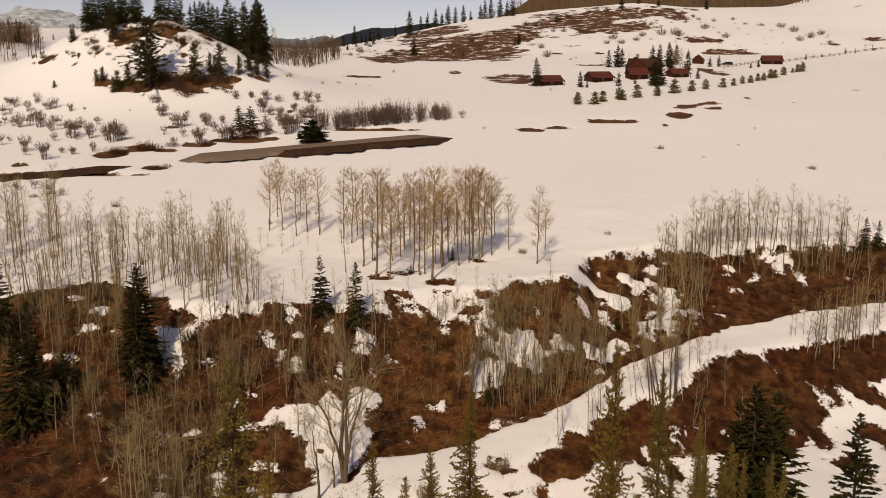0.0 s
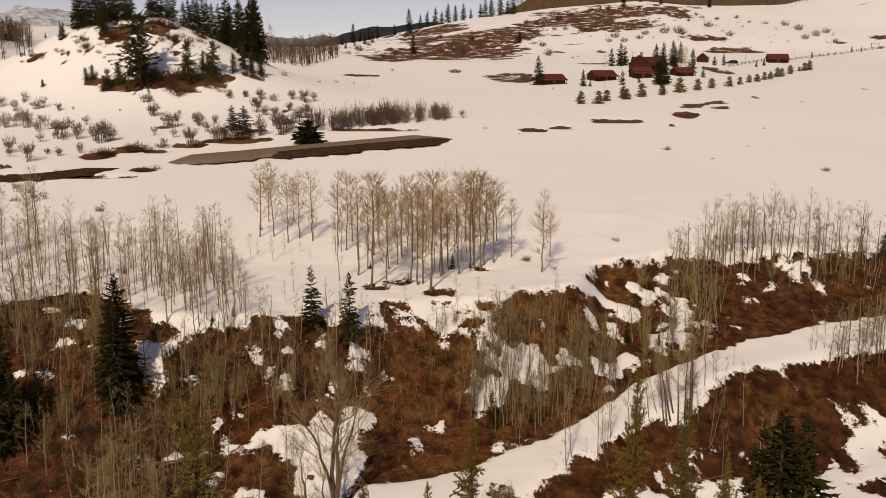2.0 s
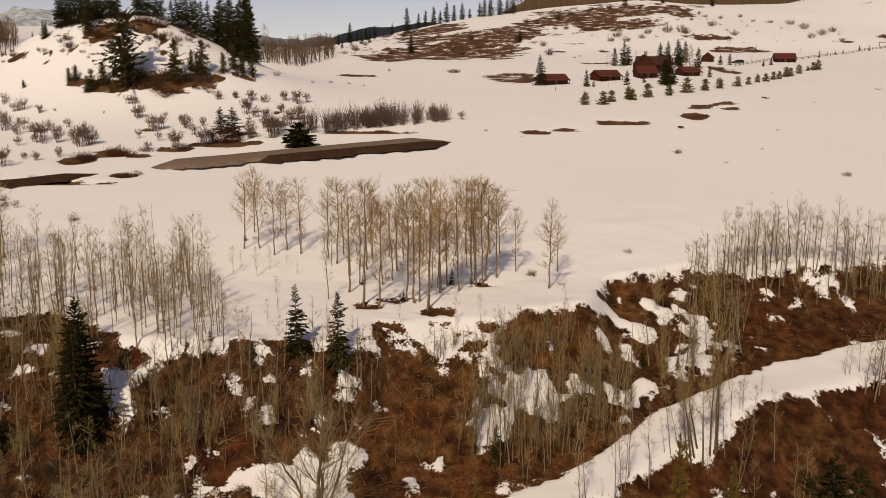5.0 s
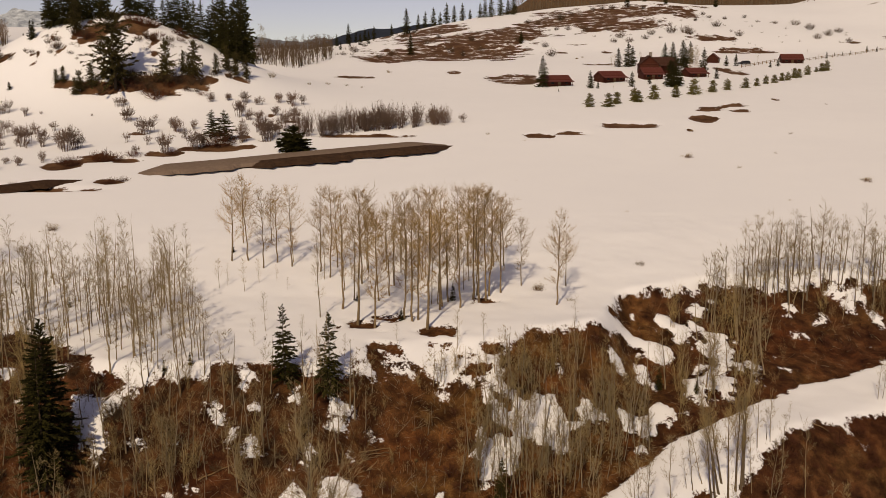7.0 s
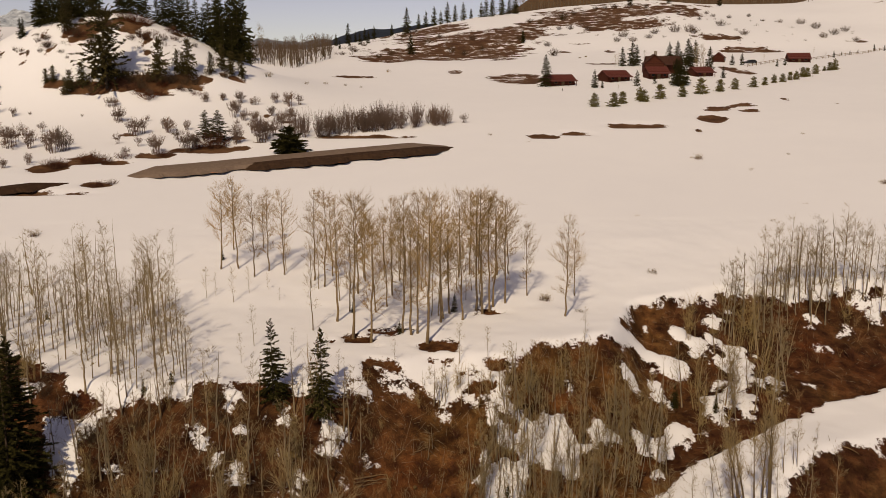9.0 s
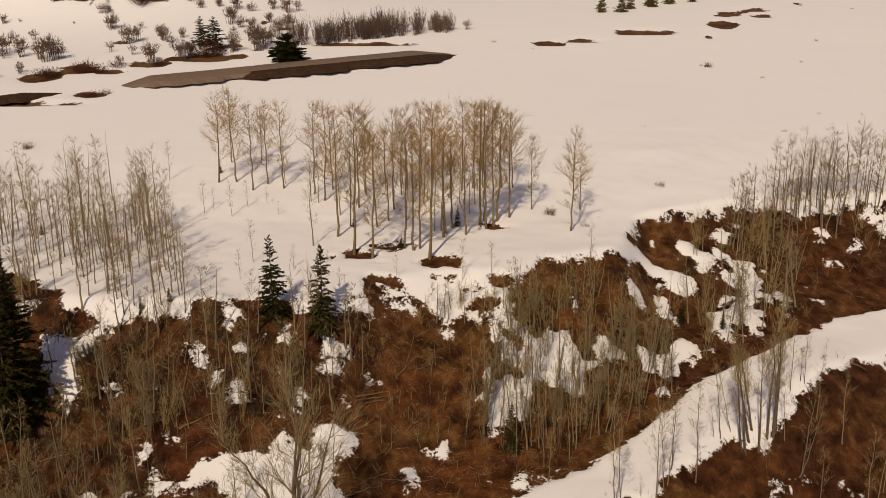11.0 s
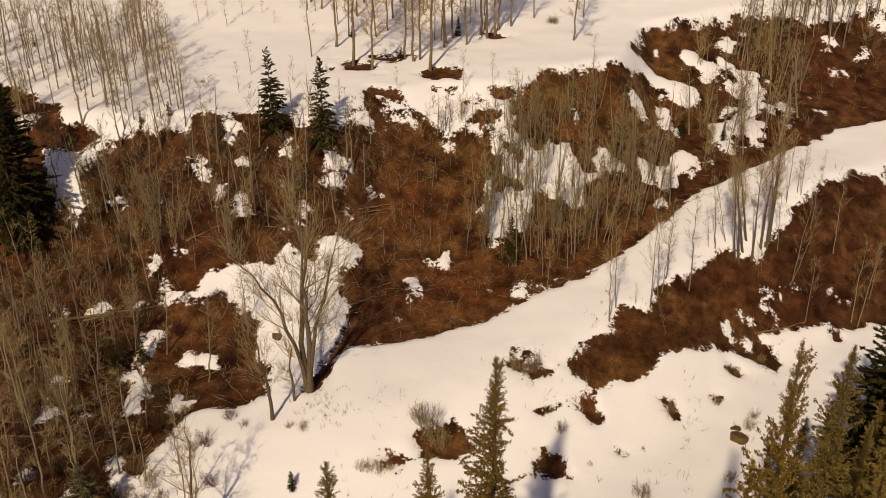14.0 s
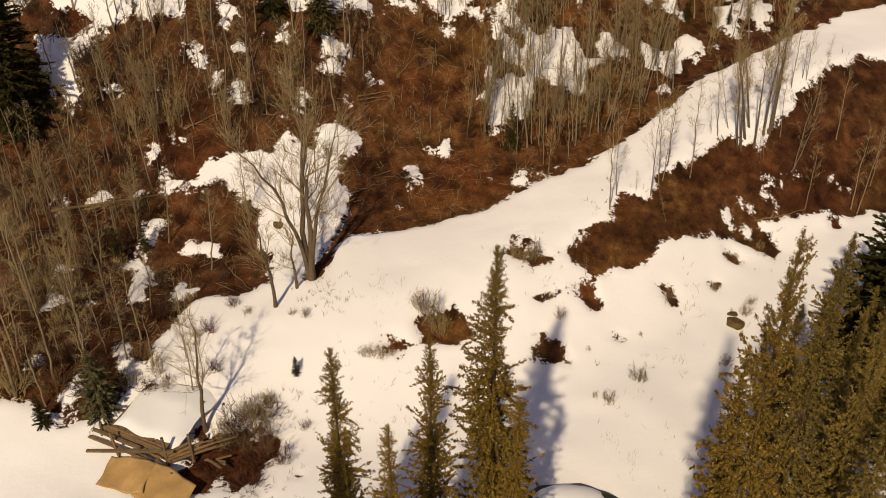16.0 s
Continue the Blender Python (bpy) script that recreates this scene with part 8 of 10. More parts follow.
for x, y, s in (
    (-63.6, 170.8, 1.56), (-64.8, 170.7, 1.28), (-62.0, 170.9, 1.28), (-69.0, 166.3, 1.18),
    (-68.3, 167.5, 1.09), (-70.8, 168.0, 1.10), (-59.4, 174.6, 1.11), (-44.6, 184.2, 2.09),
    (-46.5, 184.2, 1.33), (-53.2, 177.2, 0.93), (-67.0, 216.7, 1.54), (-69.0, 218.0, 1.33),
    (-65.2, 218.8, 1.11), (-77.2, 241.1, 1.46), (-75.6, 240.8, 1.70), (-78.9, 240.6, 1.46),
    (-73.9, 241.6, 1.45), (-88.6, 232.3, 1.19), (-86.5, 232.5, 1.19), (-89.9, 233.1, 0.96),
    (-95.4, 232.4, 0.96), (-94.4, 230.0, 1.19), (-73.0, 235.2, 1.18), (-71.4, 237.9, 1.19),
    (-68.5, 243.8, 1.22), (-66.8, 239.8, 0.96), (-65.7, 249.4, 0.99), (-83.6, 230.0, 1.18),
    (-75.1, 220.1, 1.35), (-72.0, 219.5, 1.57), (-65.3, 222.2, 1.12), (-60.7, 221.9, 0.89),
):
    RED_BUSHES.put(x, y, s * 1.2, group="low bushes on thawed ground")
for x, y, s in (
    (-57.0, 221.6, 0.89), (-59.6, 227.2, 1.14), (-71.9, 149.5, 0.67), (-57.3, 152.8, 0.75),
    (-56.0, 153.4, 0.75), (-54.9, 154.5, 0.67), (-62.9, 508.8, 0.93),
):
    RED_BUSHES.put(x, y, s * 1.2, group="low bushes on thawed ground")
for x, y, s in (
    (-110.2, 232.8, 0.56), (-98.8, 229.0, 0.41), (-95.4, 232.2, 0.68), (-90.3, 227.8, 0.54),
    (-98.3, 234.4, 0.42), (-101.7, 230.2, 0.34), (-88.4, 226.4, 0.40), (-112.2, 231.6, 0.42),
    (-106.1, 229.8, 0.41), (-86.5, 227.6, 0.33),
):
    DARK_SHRUBS.put(x, y, s, group="dark bushes on the hills")
for x, y, s in (
    (47.3, 172.4, 0.72), (71.9, 150.5, 0.68), (24.9, 107.7, 0.56), (-54.7, 122.8, 0.64),
    (46.2, 128.5, 0.36), (43.1, 120.8, 0.35), (53.9, 162.4, 0.35), (11.4, 99.9, 0.58),
    (9.8, 193.9, 0.39), (27.8, 131.4, 0.29), (64.7, 175.0, 0.37), (74.8, 195.6, 0.41),
    (-68.8, 131.0, 0.77), (-71.1, 129.4, 0.69),
):
    RED_BUSHES.put(x, y, s, group="low bushes on the meadow")
for x, y, s in (
    (67.9, 544.7, 1.90), (60.4, 500.7, 1.05), (65.6, 496.7, 1.22), (74.0, 493.0, 1.21),
    (85.0, 491.1, 1.04), (87.2, 466.2, 1.49), (89.5, 453.3, 1.29), (48.2, 442.5, 1.25),
    (47.8, 411.2, 1.61), (82.1, 453.6, 1.13), (98.4, 460.7, 1.15), (104.0, 473.7, 1.35),
    (114.5, 476.1, 1.88), (121.2, 474.6, 1.88), (122.4, 469.8, 1.52), (142.1, 495.3, 1.61),
    (145.1, 465.8, 1.36), (136.5, 515.5, 0.92), (149.3, 536.1, 0.96), (157.3, 533.4, 0.96),
    (171.3, 542.9, 0.98), (171.5, 520.2, 0.76), (178.6, 513.2, 0.94), (187.4, 507.3, 1.49),
    (187.8, 487.3, 1.63), (180.9, 458.9, 1.37), (188.9, 466.5, 1.57), (197.9, 476.1, 1.43),
    (193.0, 451.1, 1.02), (37.7, 459.2, 1.61), (77.0, 567.8, 1.19), (92.1, 584.2, 1.22),
):
    DARK_SHRUBS.put(x, y, s, group="dark bushes on the hills")
for x, y, s in (
    (98.0, 586.1, 1.02), (103.1, 582.6, 1.43), (113.0, 585.8, 1.23), (120.5, 575.6, 1.22),
    (116.4, 511.4, 0.91), (130.2, 536.3, 0.95), (149.2, 549.4, 0.98), (53.2, 528.2, 1.29),
    (48.8, 537.5, 1.12), (-20.5, 517.2, 1.37), (-7.0, 466.5, 1.24), (14.8, 468.1, 1.24),
    (-22.5, 423.8, 1.14), (-26.8, 407.4, 0.88), (4.3, 436.0, 1.40), (9.6, 423.9, 1.14),
    (18.1, 438.3, 1.17), (-1.3, 493.2, 1.05), (-15.4, 566.5, 1.19), (-39.7, 438.8, 1.18),
    (-43.7, 422.9, 0.91), (-41.8, 446.8, 1.20), (-37.4, 463.6, 0.99),
):
    DARK_SHRUBS.put(x, y, s, group="dark bushes on the hills")
STAND_62 = [
    (-42.1, 444.4, 0.43), (47.8, 485.2, 0.44), (-26.3, 567.4, 0.74), (50.2, 515.3, 0.35),
    (-13.1, 422.8, 0.44), (-2.9, 487.1, 0.60), (51.4, 506.3, 0.75), (-16.7, 469.9, 0.50),
    (-18.1, 494.4, 0.67), (8.7, 506.0, 0.50), (18.7, 502.7, 0.63), (-17.9, 411.4, 0.52),
    (75.0, 518.3, 0.55), (-41.9, 461.1, 0.61), (-27.9, 468.5, 0.51), (-9.1, 464.5, 0.55),
    (92.5, 546.0, 0.54), (56.3, 501.5, 0.72), (31.1, 456.6, 0.66), (25.6, 450.0, 0.69),
    (31.7, 496.0, 0.49), (19.3, 468.3, 0.70), (54.8, 516.3, 0.66), (-24.4, 512.3, 0.35),
    (-26.3, 529.5, 0.68), (18.2, 449.4, 0.45), (1.6, 449.0, 0.62), (-46.7, 426.4, 0.73),
    (72.9, 547.9, 0.46), (-53.4, 424.5, 0.43), (-24.6, 444.3, 0.63), (2.3, 538.6, 0.51),
]
STAND_63 = [
    (5.5, 467.6, 0.58), (-13.9, 529.3, 0.75), (-2.0, 424.1, 0.44), (-40.0, 425.4, 0.75),
    (-13.9, 446.0, 0.69), (-39.1, 479.2, 0.61), (67.5, 540.3, 0.74), (21.8, 494.5, 0.56),
    (42.4, 467.4, 0.68), (3.4, 428.7, 0.44), (-4.4, 448.2, 0.74), (21.6, 444.1, 0.51),
    (42.4, 450.5, 0.48), (59.4, 528.5, 0.50), (-36.7, 519.4, 0.70), (15.5, 505.5, 0.73),
    (-32.3, 406.6, 0.38), (57.2, 530.2, 0.65), (-21.3, 507.8, 0.54), (7.2, 473.2, 0.71),
    (-20.7, 428.7, 0.39), (33.1, 516.5, 0.52), (-46.0, 454.0, 0.63), (53.6, 527.9, 0.49),
    (39.9, 443.2, 0.38), (29.1, 506.7, 0.41), (-11.9, 447.8, 0.59), (-12.5, 467.0, 0.70),
]
stand(HILL_SCRUB, STAND_62 + STAND_63, "hill_scrub", "dark scrub scattered over the snowy hill", 1.00)
STAND_64 = [
    (144.9, 477.1, 0.56), (122.6, 460.6, 0.42), (99.9, 488.6, 0.59), (80.8, 486.9, 0.40),
    (170.3, 453.1, 0.58), (119.0, 464.8, 0.48), (201.1, 474.7, 0.52), (87.6, 518.4, 0.47),
    (105.9, 462.5, 0.69), (88.1, 473.5, 0.59), (108.4, 498.2, 0.73), (141.7, 519.0, 0.41),
    (98.1, 519.1, 0.42), (144.5, 511.0, 0.43), (150.0, 482.1, 0.41), (126.0, 468.2, 0.61),
    (159.7, 476.3, 0.46), (161.6, 451.8, 0.45), (197.9, 467.5, 0.56), (76.6, 496.1, 0.61),
    (148.0, 501.2, 0.64), (87.5, 459.3, 0.39), (146.7, 445.2, 0.37), (138.3, 451.4, 0.75),
    (75.4, 471.2, 0.59), (176.2, 488.9, 0.73), (165.6, 520.9, 0.53), (117.1, 455.9, 0.65),
    (84.0, 473.9, 0.50), (113.6, 494.2, 0.49), (83.4, 471.0, 0.37), (144.7, 447.9, 0.44),
]
STAND_65 = [
    (93.9, 474.7, 0.47), (145.6, 480.9, 0.60), (93.8, 489.8, 0.37), (137.1, 445.8, 0.40),
    (89.8, 489.5, 0.44), (146.3, 521.9, 0.68), (110.8, 492.9, 0.62), (193.4, 505.1, 0.75),
    (128.4, 514.4, 0.68), (120.9, 506.1, 0.71), (149.0, 471.5, 0.38), (164.1, 463.9, 0.42),
    (81.9, 514.6, 0.67), (97.1, 462.7, 0.48), (89.5, 504.6, 0.72), (73.4, 482.9, 0.60),
    (117.4, 513.7, 0.35), (161.4, 498.3, 0.75), (168.9, 467.7, 0.38), (177.3, 515.8, 0.56),
]
stand(HILL_SCRUB, STAND_64 + STAND_65, "hill_scrub", "dark scrub scattered above the cabins", 1.00)
STAND_66 = [
    (-82.0, 234.8, 0.38), (-64.3, 237.6, 0.34), (-77.4, 235.8, 0.57), (-73.4, 233.6, 0.38),
    (-68.6, 238.0, 0.28), (-85.6, 229.5, 0.54), (-73.7, 240.1, 0.33), (-78.7, 238.0, 0.37),
    (-88.4, 237.2, 0.63), (-75.5, 237.1, 0.36), (-88.6, 234.2, 0.64), (-80.0, 236.2, 0.55),
    (-90.8, 230.4, 0.52), (-70.4, 236.6, 0.62), (-82.1, 231.6, 0.51), (-84.6, 237.5, 0.56),
    (-77.9, 230.7, 0.33), (-73.2, 231.5, 0.56), (-89.1, 229.6, 0.49), (-91.1, 234.3, 0.62),
    (-65.6, 239.6, 0.56), (-77.7, 240.6, 0.51), (-74.1, 235.3, 0.42), (-78.1, 227.1, 0.42),
    (-80.3, 229.2, 0.55), (-71.6, 231.1, 0.56), (-72.3, 237.1, 0.59), (-86.8, 238.4, 0.42),
    (-83.4, 236.3, 0.35), (-67.8, 235.6, 0.59),
]
stand(HILL_SCRUB, STAND_66, "hill_scrub", "dark scrub scattered over the knoll", 1.00)
for x, y, s in (
    (-54.8, 123.2, 1.15), (24.9, 107.9, 0.84), (47.4, 173.0, 1.22), (72.0, 151.0, 1.02),
    (46.3, 128.9, 0.58), (43.2, 121.1, 0.56), (54.0, 162.9, 0.70), (54.5, 138.4, 0.52),
    (11.4, 100.1, 0.94), (14.7, 96.1, 0.61), (9.8, 194.6, 0.78), (-57.9, 117.5, 0.56),
    (27.9, 131.8, 0.48), (12.8, 152.2, 0.43), (75.1, 196.4, 0.69), (64.9, 175.6, 0.63),
    (-36.5, 256.7, 1.00), (-33.0, 271.2, 1.05), (-28.0, 275.7, 0.89), (-18.5, 329.4, 1.24),
    (-23.4, 274.0, 0.70), (-44.8, 246.9, 1.62), (60.0, 402.4, 1.00), (54.9, 200.4, 0.55),
    (17.2, 188.1, 0.51), (72.7, 151.9, 0.69), (71.6, 151.9, 0.69), (46.3, 173.6, 0.61),
    (33.0, 135.2, 0.40), (30.8, 133.9, 0.29), (63.3, 132.0, 0.41),
):
    SAPLINGS.put(x, y, s, group="small bushes on the meadow", wide=1.9)
for x, y, s in (
    (15.9, 54.0, 0.60), (21.8, 59.1, 0.52), (19.5, 55.7, 0.34), (24.2, 60.0, 0.60),
    (5.5, 54.8, 0.41), (7.2, 48.3, 0.44), (-3.9, 47.8, 0.41), (-8.3, 59.7, 0.40),
    (12.7, 50.6, 0.23), (18.1, 53.5, 0.24),
):
    RED_BUSHES.put(x, y, s, group="low bushes on the lower snow", wide=0.7)
for x, y, s in (
    (15.9, 54.1, 1.13), (19.6, 55.6, 0.87), (5.3, 54.9, 1.52), (6.1, 55.2, 1.77),
    (4.7, 55.4, 1.22), (7.6, 50.9, 1.12), (9.4, 49.0, 0.53), (12.4, 46.3, 1.61),
    (13.3, 50.7, 0.54), (-1.3, 49.9, 2.58), (-1.9, 50.7, 1.95), (-0.6, 49.1, 1.92),
    (-4.6, 47.2, 1.26), (-5.2, 47.3, 1.14), (-3.9, 47.4, 0.95), (-10.8, 50.7, 0.79),
    (-9.8, 50.4, 0.98), (10.2, 44.4, 1.26), (12.1, 50.3, 0.34), (16.7, 51.0, 0.34),
    (7.1, 52.3, 0.60), (21.9, 59.0, 0.76), (24.3, 60.5, 0.93), (21.9, 54.1, 1.09),
    (18.5, 47.8, 1.21), (21.2, 52.9, 1.28), (-5.8, 47.3, 0.95), (5.1, 49.1, 0.39),
    (9.4, 44.9, 0.76), (5.7, 49.4, 0.45),
):
    SAPLINGS.put(x, y, s, group="small bushes on the lower snow")
for x, y, s in (
    (-13.5, 41.0, 0.94), (-11.9, 39.9, 0.93), (-12.1, 37.8, 0.91), (-11.5, 43.6, 0.91),
    (-12.4, 43.9, 0.70), (-14.3, 39.1, 0.67),
):
    RED_BUSHES.put(x, y, s, group="dark bushes beside the shed")
for x, y, s in (
    (-26.1, 47.1, 1.16), (-23.7, 44.9, 1.01), (-28.1, 48.7, 1.31), (-28.4, 46.2, 1.28),
    (-22.7, 47.1, 1.03), (-25.7, 49.7, 1.19), (-22.9, 50.8, 1.06), (-20.3, 51.2, 1.06),
    (-30.8, 51.7, 1.37), (-25.8, 44.9, 0.85),
):
    RED_BUSHES.put(x, y, s, group="dark bushes above the shed")
for x, y, s in (
    (-22.7, 47.1, 2.00), (-20.8, 45.0, 1.62), (-25.3, 44.5, 1.98), (-27.4, 46.6, 2.04),
    (-27.9, 44.4, 2.68), (-25.3, 47.1, 1.69), (-13.4, 42.0, 2.47), (-12.4, 42.4, 2.47),
    (-11.5, 40.8, 2.12), (-10.4, 40.0, 1.80), (-14.0, 41.2, 2.15), (-12.6, 40.8, 2.13),
    (-15.5, 46.4, 1.28), (-11.6, 44.0, 1.25), (-29.1, 51.6, 2.16), (-29.9, 49.4, 2.48),
    (-26.5, 49.8, 1.74), (-20.5, 47.1, 1.65), (-16.4, 49.5, 1.33),
    (-19.2, 46.2, 1.60), (-18.3, 45.0, 1.30), (-19.5, 44.7, 1.50), (-12.3, 43.0, 1.40), (-11.5, 42.1, 1.20),
    (-9.1, 42.4, 0.90), (-17.1, 49.0, 1.00), (-18.5, 52.2, 1.10), (-15.1, 52.0, 1.10), (-14.0, 51.1, 0.80),
):
    SHED_BUSHES.put(x, y, s, group="bushes beside the shed", wide=1.3)


for x, y, s in (
    (-97.3, 231.8, 0.50), (-94.3, 229.7, 0.55), (-95.6, 228.7, 0.40), (-91.1, 233.4, 0.60),
    (-88.1, 232.3, 0.70), (-86.4, 235.5, 0.50), (-83.9, 231.1, 0.60), (-81.9, 236.3, 0.70),
    (-75.4, 233.6, 0.60), (-74.0, 235.5, 0.60), (-72.4, 235.4, 0.50), (-68.6, 237.5, 0.60),
    (-68.7, 246.2, 0.60), (-66.6, 244.1, 0.55), (-68.9, 235.4, 0.50), (-62.0, 241.6, 0.45),
    (-102.5, 230.9, 0.40), (-100.7, 230.0, 0.40), (-113.8, 235.5, 0.50), (-109.3, 232.0, 0.50),
    (-106.3, 230.5, 0.45), (-72.5, 221.3, 0.90), (-70.3, 221.4, 1.00), (-68.4, 223.0, 1.00),
    (-65.7, 222.7, 1.00), (-63.5, 224.2, 0.90), (-60.6, 224.9, 0.80), (-58.6, 225.9, 0.70),
    (-74.2, 222.4, 0.90), (-56.5, 231.0, 0.60), (-53.0, 232.7, 0.60), (-76.9, 220.0, 0.70),
    (-69.1, 219.6, 0.80), (-67.3, 218.0, 0.70), (-61.1, 222.2, 0.50), (-58.6, 222.3, 0.50),
    (-80.3, 217.4, 0.50), (-85.8, 216.0, 0.50),
):
    DARK_SHRUBS.put(x, y, s * 1.5, group="scrub on the knoll", wide=0.75)
VALLEY_BUSHES = [
    (-111.1, 213.4, 0.95), (-104.4, 212.6, 0.85), (-99.3, 208.6, 1.04), (-93.8, 207.3, 0.76),
    (-90.4, 207.7, 0.57), (-106.7, 199.0, 1.14), (-101.6, 195.2, 1.14), (-96.0, 194.7, 1.33),
    (-91.8, 189.8, 1.14), (-85.4, 182.8, 0.95), (-82.8, 181.0, 1.04), (-80.0, 182.1, 1.23),
    (-75.4, 179.8, 1.42), (-73.0, 181.1, 1.33), (-87.2, 164.1, 1.04), (-80.9, 167.8, 0.66),
    (-77.6, 165.4, 0.85), (-74.3, 167.8, 0.95), (-72.9, 212.9, 0.95), (-69.7, 204.8, 1.23),
    (-63.1, 193.3, 1.23), (-57.2, 196.5, 1.14), (-54.0, 199.6, 0.76), (-54.7, 180.6, 1.14),
]
VALLEY_BUSHES_FAR = [
    (-49.2, 181.9, 1.23), (-48.2, 184.2, 1.14), (-41.0, 186.1, 1.14), (-36.9, 189.1, 1.23),
    (-35.4, 196.6, 1.04), (-54.9, 218.6, 0.95), (-50.9, 221.3, 0.95), (-47.1, 216.5, 0.95),
    (-44.4, 222.4, 0.85), (-38.9, 215.9, 0.95), (-37.2, 225.1, 0.95), (-108.8, 207.2, 0.95),
    (-101.6, 201.9, 1.04), (-82.9, 163.0, 1.23), (-78.7, 206.8, 0.47), (-64.1, 204.9, 0.95),
    (-56.9, 184.6, 1.14), (-44.1, 203.3, 0.95), (-40.7, 204.3, 0.95),
]
stand(SHRUBS, VALLEY_BUSHES + VALLEY_BUSHES_FAR, "valley_shrubs", "round leafless willow bushes scattered over valley snow", 0.9)
SLOPE_RNG = np.random.RandomState(17)
SX, SY = SLOPE_RNG.uniform(-50, 50, 900), SLOPE_RNG.uniform(46, 102, 900)
keep = (inside(HILLSIDE, SX, SY) > 0.8) & (snow_cover(SX, SY) < 0.4) & (value_noise(SX, SY, 6.0, 71) > SLOPE_RNG.uniform(-0.8, 0.9, 900))
stand(SLOPE_BUSHES, [(x, y, SLOPE_RNG.uniform(0.45, 1.15)) for x, y in zip(SX[keep][:90], SY[keep][:90])], "slope_bushes", "low twiggy leafless bushes on the brown slope", 0.9)
# dark bushes on the west slope, partly added to stand in for its shade
SX, SY = SLOPE_RNG.uniform(-56, -12, 900), SLOPE_RNG.uniform(46, 80, 900)
keep = (inside(HILLSIDE, SX, SY) > 0.8) & (snow_cover(SX, SY) < 0.35)
stand(SHADE_BUSHES, [(x, y, SLOPE_RNG.uniform(0.4, 1.2)) for x, y in zip(SX[keep][:120], SY[keep][:120])], "slope_bushes", "dark leafless bushes among slope saplings, partly standing in for shade", 0.9)
SX, SY = SLOPE_RNG.uniform(8, 68, 1200), SLOPE_RNG.uniform(54, 90, 1200)
keep = (inside(LOWER_BANK, SX, SY) > 0.6) & (snow_cover(SX, SY) < 0.35)
stand(RED_BUSHES, [(x, y, SLOPE_RNG.uniform(0.3, 0.9)) for x, y in zip(SX[keep][:130], SY[keep][:130])], "bank_bushes", "dense red-brown brush on the bank below the track", 0.7)


for x, y, s in (
    (-29.6, 72.1, 1.30), (-29.1, 72.2, 1.00),
):
    SHADE_BUSHES.put(x, y, s, label="dark leafless bush in the hollow beside a spruce", group="dark bushes in the hollow")
# ---- road, cabins, fence ----
GRAVEL = mottled("pale_gravel_road", (0.14, 0.10, 0.076), (0.25, 0.185, 0.145), 1.5, 0.95, 0.3)
BANK = mottled("dark_cut_bank", (0.024, 0.013, 0.008), (0.085, 0.048, 0.029), 1.2, 0.95, 0.6)
LOG_RED = mottled("red_brown_log", (0.045, 0.015, 0.010), (0.10, 0.032, 0.019), 2.0, 0.8, 0.3)
ROOF_BROWN = mottled("brown_shingle_roof", (0.04, 0.018, 0.013), (0.085, 0.04, 0.028), 1.0, 0.8, 0.2)
ROOF_RED = mottled("red_metal_roof", (0.085, 0.026, 0.02), (0.14, 0.042, 0.032), 1.0, 0.5, 0.05)
DARK_GLASS = mottled("dark_window_glass", (0.015, 0.016, 0.02), (0.03, 0.03, 0.035), 1.0, 0.15, 0)
OLD_WOOD = mottled("weathered_wood", (0.10, 0.065, 0.035), (0.30, 0.20, 0.11), 4.0, 0.9, 0.5, 0.4)
TAN_BOARD = mottled("tan_canvas", (0.30, 0.18, 0.075), (0.50, 0.33, 0.15), 1.2, 0.75, 0.12)
PALE_WOOD = mottled("bleached_sticks", (0.16, 0.115, 0.07), (0.38, 0.29, 0.185), 3.0, 0.9, 0, 0.3)
CLEAN_SNOW = mottled("clean_snow", (0.81, 0.84, 0.885), (0.855, 0.882, 0.92), 1.0, 0.9, 0)
ROCK = mottled("lichened_rock", (0.05, 0.032, 0.016), (0.21, 0.14, 0.06), 3.0, 0.9, 0.6, 0.2)
TARP = mottled("dark_green_tarp", (0.018, 0.024, 0.018), (0.05, 0.058, 0.04), 2.0, 0.5, 0.1)
STONE = mottled("chimney_stone", (0.2, 0.17, 0.15), (0.36, 0.32, 0.28), 4.0, 0.9, 0.4)
DARK_PAINT = mottled("dark_car_paint", (0.02, 0.022, 0.026), (0.035, 0.037, 0.042), 1.0, 0.35, 0)
RUBBER = mottled("tyre_rubber", (0.012, 0.012, 0.012), (0.03, 0.03, 0.03), 8.0, 0.9, 0.2)


def box(bm, x0, x1, y0, y1, z0, z1, bevel=0.0):
    v = [bm.verts.new((x, y, z)) for z in (z0, z1) for x, y in ((x0, y0), (x1, y0), (x1, y1), (x0, y1))]
    fs = [bm.faces.new([v[i] for i in q]) for q in ((3, 2, 1, 0), (4, 5, 6, 7), (0, 1, 5, 4), (1, 2, 6, 5), (2, 3, 7, 6), (3, 0, 4, 7))]
    if bevel:
        bmesh.ops.bevel(bm, geom=list({e for f in fs for e in f.edges}), offset=bevel, segments=1, affect="EDGES")


def box_part(name, dims, mat, parent, bevel=0.02, label="", m=None):
    bm = bmesh.new()
    box(bm, *dims, bevel)
    ob = part(name, bm_mesh(name, bm, mat), parent, label)
    if m is not None:
        ob.matrix_basis = m
    return ob


